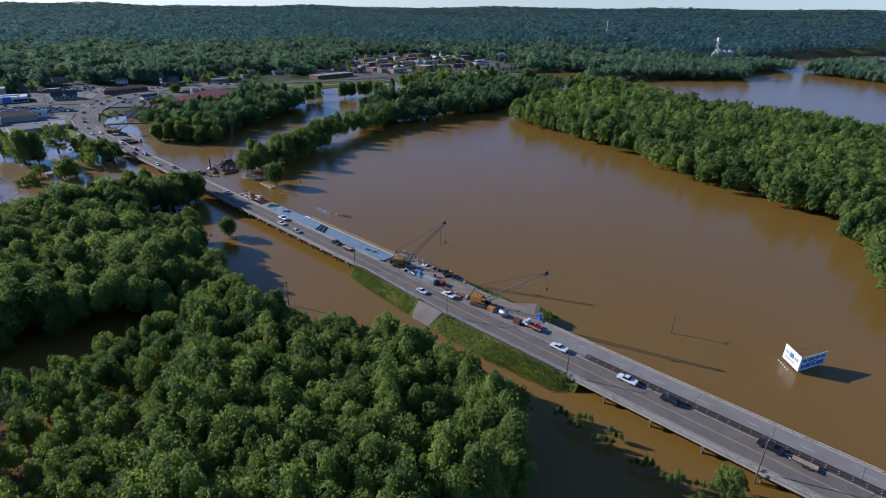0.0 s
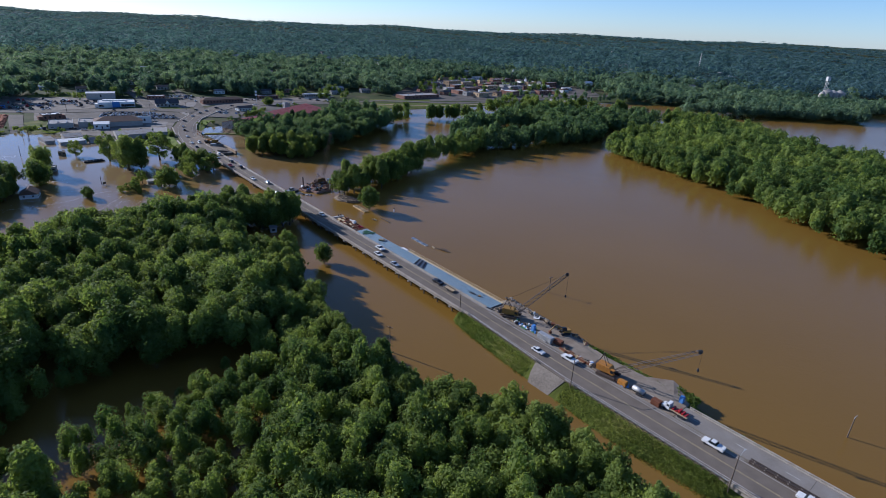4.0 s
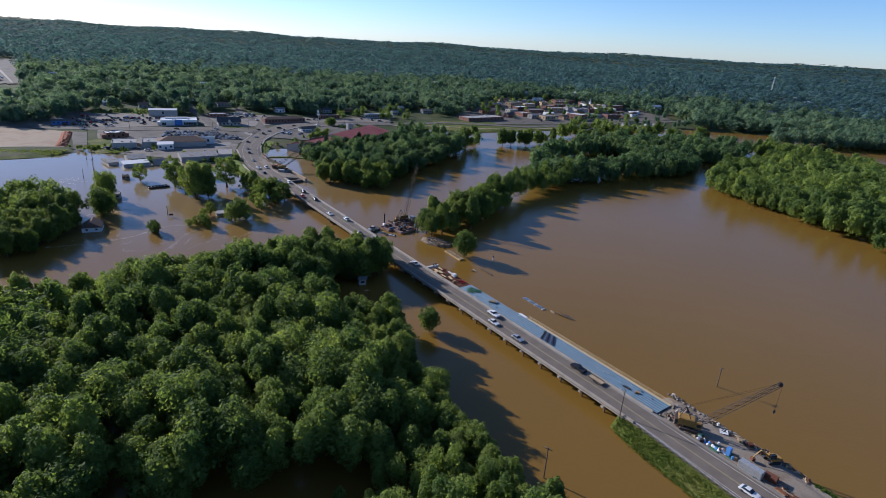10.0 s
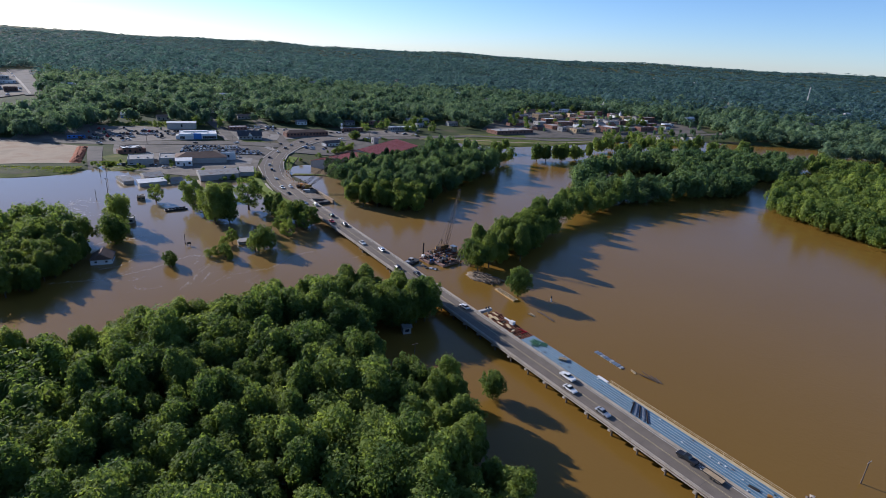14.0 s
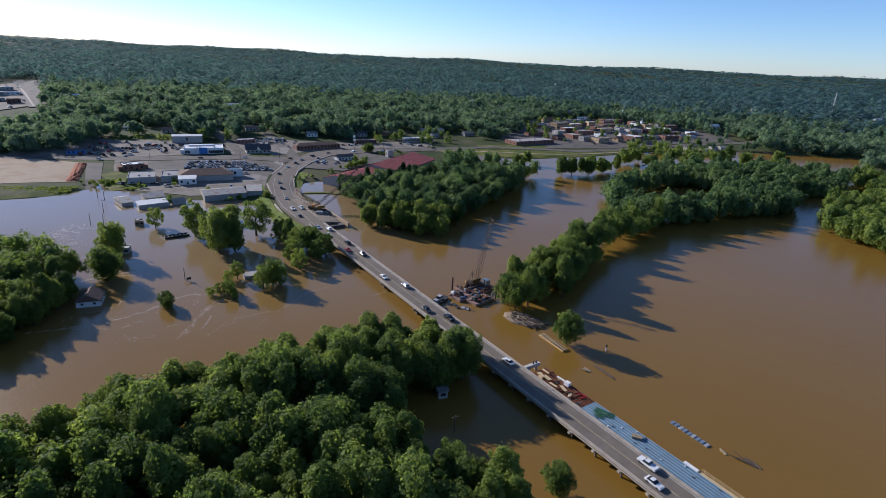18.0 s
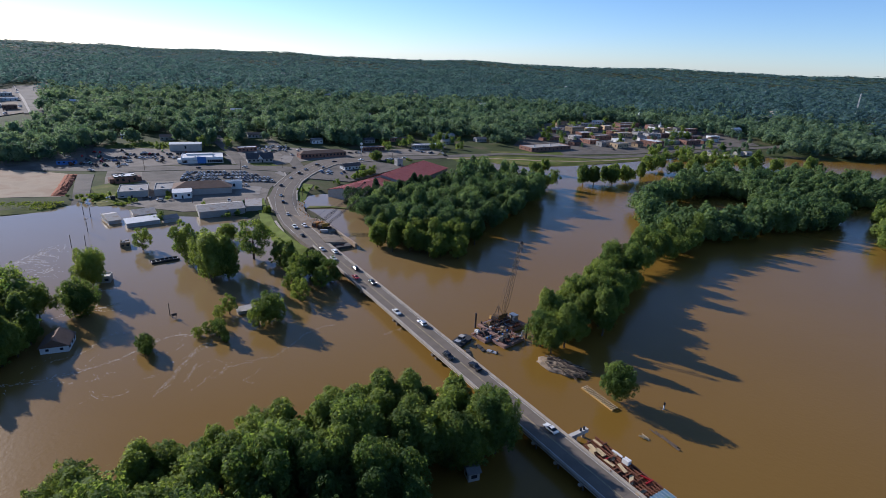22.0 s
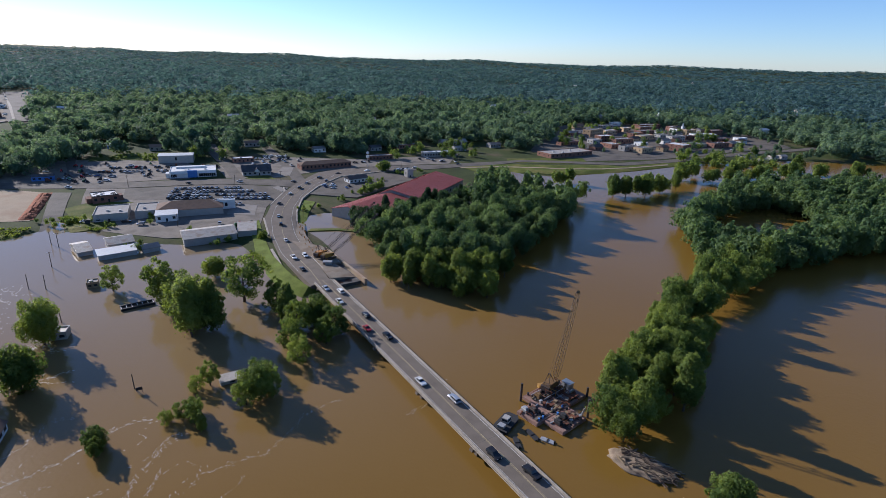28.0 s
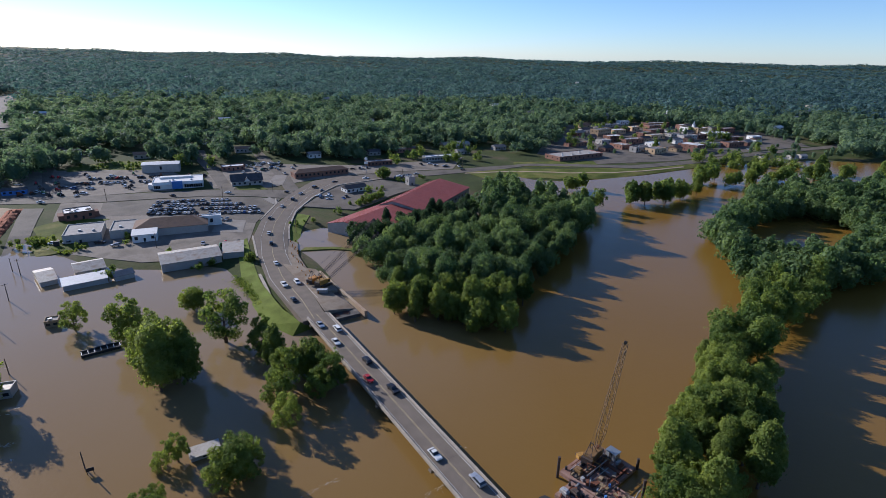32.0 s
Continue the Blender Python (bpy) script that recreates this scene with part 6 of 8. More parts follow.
for k in range(17):
    bm = bmesh.new()
    box(bm, -1.3, 1.3, -6.6 + k * .8, -6.25 + k * .8, .46, .62)
    part("slat", bm, "wood_new", pn)
for x, y, l_, a, lab in ((54.9, 169.8, 9.6, 30, "long dark log floating low in the water"), (83.5, 127.5, 6.4, 42, "tangle of floating branches and drift wood"), (49, 170.3, 3.0, 60, "small heap of yellow drift timber"), (78.0, 131.5, 2.0, 20, "small drifting plank on the water")):
    g = thing("driftwood", pose(x, y, 0, 0, 0, a), lab, "driftwood")
    rg = random.Random(int(x * 10))
    for k in range(12 if 4 < l_ < 9 else 9):
        bm = bmesh.new()
        w_ = 1.5 if 4 < l_ < 9 else .8
        x0, y0 = rg.uniform(-w_, w_) * .5, rg.uniform(-.5, .2) * l_
        rod(bm, (x0, y0, .05), (x0 + rg.uniform(-w_, w_), y0 + l_ * rg.uniform(.3, .75), rg.uniform(.1, .55)), .34 if l_ > 9 else .2, .12, 6)
        part("log", bm, "bark" if l_ > 3 else "wood_new", g)
for x_ in (-.45, .45):
    bm = bmesh.new()
    box(bm, x_ - .07, x_ + .07, -6.7, 6.7, .624, .72)
    part("runner", bm, "boom", pn)
by = thing("channel_marker", pose(59.3, 184.7, 0), "dark and white marker post standing in the water", "marker")
bm = bmesh.new()
rod(bm, (0, 0, -1), (0, 0, 1.6), .25, .25, 8)
part("post", bm, "white", by)
bm = bmesh.new()
rod(bm, (0, 0, 1.6), (0, 0, 2.4), .3, .3, 8)
part("cap", bm, "dark", by)
# mound of spoil with timber
md = thing("spoil_mound", pose(31, 206.0, 0, 0, 0, -35), "pale sandy spoil mound covered with broken timbers", "mound")
bm = bmesh.new()
bmesh.ops.create_icosphere(bm, subdivisions=4, radius=1)
for v in bm.verts:
    n_ = noise.noise(v.co * 2.2) * .2 + noise.noise(v.co * 6) * .07
    v.co = Vector((v.co.x * (8.8 + n_ * 6), v.co.y * (4.6 + n_ * 4), max(-.5, v.co.z * 1.5 + n_ * 1.6)))
part("sand", bm, "mound_sand", md, smooth=True)
rg = random.Random(41)
for k in range(90):
    bm = bmesh.new()
    x, y = rg.uniform(-5.0, 8.6), rg.uniform(-3.4, 3.4)
    z = 1.5 * math.sqrt(max(0.02, 1 - (x / 9.2) ** 2 - (y / 5) ** 2)) + .08
    a, l_ = rg.gauss(0.15, .45), rg.uniform(1.0, 2.8)
    rod(bm, (x - math.cos(a) * l_, y - math.sin(a) * l_, z + .15), (x + math.cos(a) * l_, y + math.sin(a) * l_, max(.05, z - .15)), .2, .15, 5)
    part("timber", bm, "bark" if k % 3 else "wood", md)
# billboard
bb = thing("billboard", pose(205.2, -28.6, 0), "white V-shaped roadside billboard with blue lettering standing in flood water", "billboard")


def sign_panel(a, b, z0, z1, bars):
    a, b = Vector((*a, 0)), Vector((*b, 0))
    d = (b - a).normalized()
    n_ = Vector((d.y, -d.x, 0))
    ln = (b - a).length
    mm = Matrix((( d.x, n_.x, 0, a.x), (d.y, n_.y, 0, a.y), (0, 0, 1, 0), (0, 0, 0, 1)))
    bm_ = bmesh.new()
    box(bm_, 0, ln, -.12, .0, z0, z1, mm)
    p_ = part("panel", bm_, "white", bb)
    for fx0, fx1, fz0, fz1, mt in bars:
        bm_ = bmesh.new()
        box(bm_, fx0 * ln, fx1 * ln, .004, .02, z0 + fz0 * (z1 - z0), z0 + fz1 * (z1 - z0), mm)
        part("lettering", bm_, mt, p_, "lettering too small to read")
    for k in range(4):
        bm_ = bmesh.new()
        c = a + d * ln * (k + .5) / 4 - n_ * .3
        rod(bm_, (c.x, c.y, -2), (c.x, c.y, z1 - .2), .14, .14, 6)
        part("post", bm_, "pole", bb)


sign_panel((0.0, 0.0), (11.0, 1.6), .6, 5.2, [(.06, .24, .62, .82, "blue_paint"), (.28, .5, .62, .84, "blue_paint"), (.54, .72, .64, .84, "blue_paint"), (.76, .93, .62, .84, "blue_paint"), (.06, .2, .16, .42, "blue_paint"), (.23, .42, .14, .46, "blue_paint"), (.46, .6, .18, .42, "blue_paint"), (.64, .92, .14, .46, "blue_paint"), (.36, .64, .5, .56, "car_blue")])
sign_panel((1.3, 7.2), (-.1, 0.0), .6, 5.6, [(.1, .3, .5, .7, "steel"), (.35, .6, .45, .75, "blue_form"), (.65, .88, .5, .7, "steel"), (.12, .7, .2, .32, "steel")])
bm = bmesh.new()
for z0 in (1.5, 3, 4.5):
    rod(bm, (1.6, 7.0, z0), (10.6, 2.0, z0), .08, .08, 4)
part("brace", bm, "pole", bb)
for k in range(5):
    g = thing("drift_float", pose(203.6 + k * .3, -26.5 + k * 1.1, 0), "small white float drifting by the billboard", "float", "floats by the billboard")
    bm = bmesh.new()
    bmesh.ops.create_icosphere(bm, subdivisions=1, radius=.3)
    part("ball", bm, "white", g)


# ---- poles ----
def utility_pole(x, y, z, h, label, arms=1, lean=0.0, turn=20.0):
    t_ = thing("utility_pole", pose(x, y, z, lean, 0, turn), label, "pole", "utility poles")
    bm_ = bmesh.new()
    rod(bm_, (0, 0, -2), (0, 0, h), .19, .13, 8)
    part("shaft", bm_, "pole", t_)
    for k in range(arms):
        bm_ = bmesh.new()
        box(bm_, -1.1, 1.1, -.16, -.04, h - .5 - k * .9, h - .36 - k * .9)
        arm = part("crossarm", bm_, "pole", t_)
        for x_ in (-.95, -.45, .45, .95):
            bm_ = bmesh.new()
            rod(bm_, (x_, -.1, h - .36 - k * .9), (x_, -.1, h - .12 - k * .9), .05, .04, 6)
            part("insulator", bm_, "white", arm)
    return t_


utility_pole(181.3, -1.6, 0, 7.2, "weathered wooden utility pole standing in brown water", 1, turn=30)
utility_pole(121.7, 84.6, 0, 7.2, "wooden utility pole with a crossarm in the flooded field", 1, turn=30)
utility_pole(57, 43, 0, 9.5, "dark wooden utility pole at the edge of the flooded forest", 1, turn=-30)
utility_pole(-118.2, 229.3, 0, 5.6, "leaning wooden pole rising out of flood water", 0, 4)
for x, y, h in ((-204, 297, 7), (-196.8, 297.6, 7), (-212, 322, 8), (-228, 349, 8), (-169.8, 269.3, 6), (-235, 353, 7), (-182.9, 385.5, 8), (-118.7, 419.8, 9), (-188.8, 484.8, 9), (-160, 505, 9), (-262, 470, 9), (-300, 480, 10), (-70, 560, 9), (-20, 620, 9)):
    utility_pole(x, y, max(0, float(rise(x, y))), h, "slim wooden utility pole by the flooded streets", 1 if h > 7 else 0, 2, x % 90)


def street_lamp(s, o, side, h=9.2):
    t_ = thing("street_lamp", rd_pose(s, o, DECK - .3), "tall wooden street lamp pole with a steel arm over the road", "street lamp", "street lamps along the highway")
    bm_ = bmesh.new()
    rod(bm_, (0, 0, -4), (0, 0, h), .17, .12, 8)
    part("shaft", bm_, "pole", t_)
    bm_ = bmesh.new()
    rod(bm_, (0, 0, h - .5), (side * 2.6, 0, h + .25), .05, .04, 6)
    arm = part("arm", bm_, "steel", t_)
    bm_ = bmesh.new()
    box(bm_, side * 2.6 - .35, side * 2.6 + .35, -.14, .14, h + .15, h + .33)
    bmesh.ops.bevel(bm_, geom=bm_.edges[:], offset=.05, segments=1, affect="EDGES")
    part("lamp_head", bm_, "steel", arm)


for s in (-28, -80.5, -126.5, -176):
    street_lamp(s, -.5 if s > -40 else -3.3, 1)

# loose heaps round the cranes
rg = random.Random(63)
for k in range(46):
    s0, o0 = rg.choice([(rg.uniform(-70, -42), rg.uniform(19.5, 21.6)), (rg.uniform(-48, -35), rg.uniform(9.6, 13)), (rg.uniform(-82, -62), rg.uniform(9.4, 11.6)), (rg.uniform(-66, -44), rg.uniform(19, 21.5))])
    hp = thing("timber_heap", rd_pose(s0, o0, DECK - .04 if o0 < 17 else 3.1, rg.uniform(0, 180)), "untidy heap of timber and scrap on the gravel", "heap", "heaps in the yard")
    for j in range(5):
        bm = bmesh.new()
        a = rg.uniform(-.5, .5)
        rod(bm, (-rg.uniform(.4, 1.3), rg.uniform(-.5, .5), .12 + j * .05), (rg.uniform(.4, 1.3), rg.uniform(-.5, .5) + a, .15 + j * .08), .11, .09, 4)
        part("timber", bm, rg.choice(["wood", "bark", "rust", "wood_new", "boom"]), hp)
# ---- town: paving ----
BUSHES = [(-205, 396), (-221, 380), (-172, 375), (-168, 366), (-146, 366), (-150, 361), (-190, 352), (-184, 346), (-240, 392), (-250, 388), (-120, 432), (-116, 440), (-96, 478), (-90, 500), (-82, 520), (-100, 460), (-330, 560), (-300, 575), (-262, 584), (-340, 590), (-70, 552), (-54, 566)]
patch("highway_curve", [(-83.0, 305.2), (-92, 319), (-109, 343), (-125, 375), (-139, 407), (-145, 437), (-147, 474), (-146, 500), (-140, 541), (-117, 565)], [(-75.3, 310.5), (-86, 331), (-101, 357), (-112, 381), (-119, 406), (-125, 426), (-130, 457), (-128, 493), (-119, 530), (-86, 557)], 0.85, "asphalt", "wide grey asphalt highway curving through the town", "road", 6, climb=(1, 1))
patch("town_road", [(-140, 541), (-117, 565), (-80, 587), (-29, 606), (-2, 623), (44, 645), (80, 647), (112, 648), (145, 650), (198, 677), (258, 710), (316, 750), (408, 794), (470, 830)], [(-119, 530), (-86, 557), (-39, 583), (3, 609), (40, 634), (80, 636), (112, 637), (148, 638), (200, 664), (260, 697), (318, 737), (410, 781), (472, 815)], 0.3, "asphalt_new", "grey town road running towards the centre", "road", 4)
patch("west_road", [(-700, 400), (-520, 430), (-346, 468), (-275, 483), (-240, 496), (-209, 506), (-170, 512), (-146, 512)], [(-690, 385), (-515, 415), (-335, 452), (-264, 467), (-230, 480), (-201, 489), (-170, 492), (-146, 490)], 0.27, "asphalt_new", "grey street running west from the junction", "road", 4)
patch("hill_street", [(-306, 470), (-356, 537), (-430, 661), (-500, 760)], [(-298, 470), (-348, 537), (-422, 661), (-492, 760)], 0.3, "asphalt_new", "narrow grey street climbing into the trees", "road", 2)
patch("side_street", [(-197, 502), (-231, 558), (-261, 603), (-290, 655)], [(-186, 502), (-219, 558), (-249, 603), (-278, 655)], 0.3, "asphalt_new", "grey side street between shops", "road", 2)
patch("upper_street", [(-152, 510), (-180, 567), (-207, 612), (-236, 662)], [(-142, 512), (-168, 567), (-195, 612), (-224, 662)], 0.3, "asphalt_new", "grey side street leading up to houses", "road", 2)
patch("flooded_street", [(-302, 447), (-288, 423), (-266, 388), (-252, 366)], [(-290, 449), (-277, 426), (-257, 392), (-242, 372)], 0.28, "asphalt_new", "grey street running down into flood water", "road", 2)
patch("car_lot", [(-262, 466), (-232, 477), (-201, 488), (-172, 490), (-149, 489)], [(-246, 436), (-222, 441), (-190, 440), (-166, 434), (-147, 432)], 0.18, "asphalt_new", "grey paved car lot", "parking lot", 8)
patch("shop_yard", [(-258, 436), (-222, 441), (-190, 440), (-166, 434), (-147, 433)], [(-238, 380), (-207, 371), (-180, 366), (-150, 372), (-137, 392)], 0.14, "dusty", "worn grey yard round the old shops", "parking lot", 8)
patch("tractor_yard", [(-420, 560), (-351, 552), (-301, 566), (-262, 560), (-245, 545)], [(-380, 462), (-300, 470), (-270, 486), (-248, 497), (-232, 502)], 0.2, "dusty", "grey gravelled yard with parked machines", "parking lot", 8)
patch("north_lots", [(-232, 550), (-200, 600), (-150, 605), (-110, 612), (-60, 640), (-20, 668)], [(-206, 510), (-172, 515), (-144, 545), (-118, 567), (-80, 589), (-29, 610)], 0.22, "dusty", "grey paved forecourts of roadside shops", "parking lot", 6)
patch("east_forecourt", [(-128, 470), (-124, 500), (-116, 528), (-86, 555)], [(-93, 466), (-85, 480), (-71, 508), (-51, 540)], 0.7, "asphalt_new", "grey paved forecourt beside the red-roofed building", "parking lot", 5)
patch("sand_lot", [(-420, 452), (-346, 450), (-304, 446)], [(-420, 345), (-330, 362), (-272, 386)], 0.2, "dirt", "bare pale sandy lot", "lot", 8)
patch("centre_ground", [(60, 700), (110, 900), (180, 980), (330, 980), (420, 900)], [(114, 652), (198, 682), (258, 716), (316, 756), (408, 800)], 0.2, "asphalt_new", "grey streets and lots of the town centre", "street", 10)
patch("construction_shoulder", [(-119, 406), (-112, 381), (-101, 357), (-86, 331), (-77, 315)], [(-113, 403), (-106, 380), (-94, 357), (-78, 334), (-66, 322)], 0.75, "gravel", "dusty gravel shoulder of the road works", "shoulder", 3, climb=(.96, .5))
patch("levee", [(-20, 600), (24, 622), (77, 624), (112, 634), (146, 636), (198, 662), (242, 686)], [(0, 575), (34, 590), (74, 584), (116, 600), (150, 618), (201, 650), (246, 678)], 0.25, "grass", "mown grassy levee along the flooded river", "levee", 4)
patch("levee_path", [(-18, 594), (24, 612), (77, 609), (118, 617), (150, 629), (198, 656)], [(-18, 591), (24, 609), (77, 606), (118, 614), (150, 626), (198, 653)], 0.36, "dirt", "pale footpath along the levee", "path", 1)
patch("verge", [(-95, 318), (-114, 346), (-130, 378), (-142, 405)], [(-103, 315), (-122, 345), (-132, 368), (-143, 392)], 0.3, "grass_lush", "bright grassy verge beside the highway", "verge", 3, climb=(.93, 0))
patch("pond_verge", [(-118, 404), (-124, 427), (-128, 455)], [(-112, 402), (-117, 425), (-119, 452)], 0.3, "grass_lush", "bright grassy strip by the pond", "verge", 2)
patch("spit", [(-262, 395), (-246, 380), (-238, 372)], [(-240, 402), (-226, 394), (-218, 384)], 0.25, "grass", "weedy strip at the water's edge", "verge", 3)
patch("sand_verge", [(-420, 340), (-290, 343), (-262, 366)], [(-420, 320), (-292, 335), (-258, 356)], 0.3, "grass", "weedy bank below the sandy lot", "verge", 3)
patch("far_yard", [(-830, 1055), (-800, 1010), (-700, 890), (-565, 735)], [(-800, 1075), (-775, 1040), (-670, 905), (-545, 755)], 1.2, "asphalt_new", "wide pale street climbing away through the woods", "street", 4)
patch("grass_slope", [(-352, 566), (-330, 594), (-296, 596), (-262, 578)], [(-344, 548), (-318, 560), (-296, 562), (-262, 562)], 0.3, "grass", "rough grassy slope above the sales yard", "slope", 4)
patch("weedy_lot", [(-262, 430), (-270, 412), (-250, 392)], [(-236, 432), (-244, 408), (-232, 396)], 0.26, "grass", "weedy gravel patch beside the office", "lot", 3)
patch("broken_slab", [(-172, 438), (-154, 436)], [(-165, 412), (-148, 414)], 0.22, "concrete_road", "pale broken concrete slab of a vanished shop", "slab", 2)
patch("traffic_island", [(-160, 484), (-157, 489)], [(-149, 472), (-146, 476)], 0.95, "concrete_road", "pale kerbed traffic island at the junction", "traffic island", 2)
patch("shop_apron", [(-176, 560), (-166, 560)], [(-172, 528), (-160, 528)], 0.34, "concrete_road", "pale concrete apron between two shops", "apron", 2)
patch("shop_lawn", [(-196, 520), (-176, 524)], [(-186, 508), (-166, 512)], 0.36, "grass", "small mown lawn before the shop", "lawn", 2)
patch("levee_bank", [(30, 650), (80, 660), (112, 668)], [(30, 632), (77, 632), (112, 640)], 0.27, "grass", "grass between the levee and the town road", "verge", 3)
patch("far_lot", [(-800, 985), (-720, 890), (-575, 715)], [(-900, 960), (-800, 820), (-580, 680)], 1.0, "asphalt_new", "pale parking lot beside the wide street", "parking lot", 4)
patch("diner_lot", [(-288, 462), (-276, 440), (-264, 420)], [(-248, 468), (-246, 440), (-240, 415)], 0.16, "dusty", "worn gravelled lot round the red diner", "parking lot", 4)
pond_m = M["water"].copy()
pond_m.name = "clear_pond_water"
for nd in pond_m.node_tree.nodes:
    if nd.type == "MIX" and not nd.inputs["B"].is_linked and abs(nd.inputs["B"].default_value[0] - 0.245) < .001:
        nd.inputs["B"].default_value = (0.085, 0.082, 0.070, 1)
M["pond"] = pond_m
bm = bmesh.new()
slab(bm, [(-121, 425), (-114, 406), (-107, 396.4), (-92, 398.8), (-84, 397.6), (-84, 412), (-92, 426), (-101, 431), (-110, 434), (-119, 434)], -.3, .06)
tagged(part("pond", bm, "pond"), "still grey-blue pond beside the red-roofed hall", "pond", kind="structure")
# grassy causeway between the pond and the inlet
bm = bmesh.new()
slab(bm, [(-108, 391), (-107, 396), (-92, 398.5), (-76, 396), (-76, 393), (-92, 395)], -1.5, .55)
tagged(part("causeway", bm, "grass"), "narrow grassy causeway between the pond and the inlet", "bank", kind="structure")


bm = bmesh.new()
top = [bm.verts.new(q) for q in ((-84.0, 305.0, 3.3), (-95.5, 317.5, 3.2), (-104, 331, 2.3))]
foot = [bm.verts.new(q) for q in ((-86, 299, -.6), (-101, 309, -.6), (-112, 326, -.4))]
for k in range(2):
    bm.faces.new((top[k], top[k + 1], foot[k + 1], foot[k]))
mid_v = bm.verts.new((-76.5, 310, -.6))
bm.faces.new((top[0], foot[0], mid_v))
tagged(part("abutment_slope", bm, "grass_lush"), "grassy slope at the end of the bridge", "bank", kind="structure")


def ribbon(name, line, w, dz, mat_, label, category, h=0.0):
    p = [Vector((*q, 0)) for q in line]
    left, right = [], []
    for i, q in enumerate(p):
        d = (p[min(i + 1, len(p) - 1)] - p[max(i - 1, 0)]).normalized()
        n_ = Vector((-d.y, d.x, 0)) * w / 2
        left.append((q + n_)[:2]), right.append((q - n_)[:2])
    return patch(name, left, right, dz, mat_, label, category, 1, climb=(1.012, 1.012) if dz in (.9, 1.0) else None)


mid_l = [(-79.2, 307.5), (-89, 325), (-105, 350), (-118.5, 378), (-129, 406.5), (-135, 431.5), (-138.5, 465), (-137, 496), (-130, 530)]
ribbon("centre_line", mid_l, .22, .9, "paint_yellow", "double yellow centre line", "road marking")
ribbon("edge_line", [(x + 6.0, y + 2.5) for x, y in mid_l[1:]], .13, .9, "paint_white", "white edge line", "road marking")
ribbon("edge_line", [(x - 5.0, y - 2.0) for x, y in mid_l[1:]], .13, .9, "paint_white", "white edge line", "road marking")
for ln in ([(-145.5, 437), (-147.5, 474), (-152, 486)], [(-139.5, 407), (-126, 376)], [(-118.6, 406), (-124.6, 426), (-129.6, 457), (-127.6, 493), (-118, 530), (-86, 558)]):
    ribbon("kerb", ln, .9, 1.0, "concrete", "pale concrete kerb", "kerb")
ribbon("drain", [(-97.5, 317), (-107, 336), (-117, 354)], 1.2, .7, "concrete", "pale concrete drain down the verge", "drain")

# red earth heap
rdp = thing("earth_heap", Matrix(), "long heap of red earth on the sandy lot", "heap")
ridge_v, ridge_f = [], []
for k in range(46):
    x, y = np.interp(k, [0, 20, 45], [-306, -289, -275]), np.interp(k, [0, 20, 45], [446, 414, 386])
    for j in range(11):
        o_ = (j - 5) / 5
        lump = noise.noise(Vector((k * .35, j * .5, 1))) * .5 + noise.noise(Vector((k * 1.1, j * 1.3, 5))) * .3
        end = min(1, k / 4, (45 - k) / 4)
        ridge_v.append((float(x) + o_ * 3.6 + lump * .8, float(y) + o_ * 2.0 + lump, float(rise(x, y)) + .1 + max(0, (1 - o_ * o_) * (1.7 + lump * 1.6) * end)))
for k in range(45):
    for j in range(10):
        ridge_f.append((k * 11 + j, k * 11 + j + 1, k * 11 + j + 12, k * 11 + j + 11))
me = bpy.data.meshes.new("earth")
me.from_pydata(ridge_v, [], ridge_f)
link_mesh("earth", me, "red_dirt", rdp)


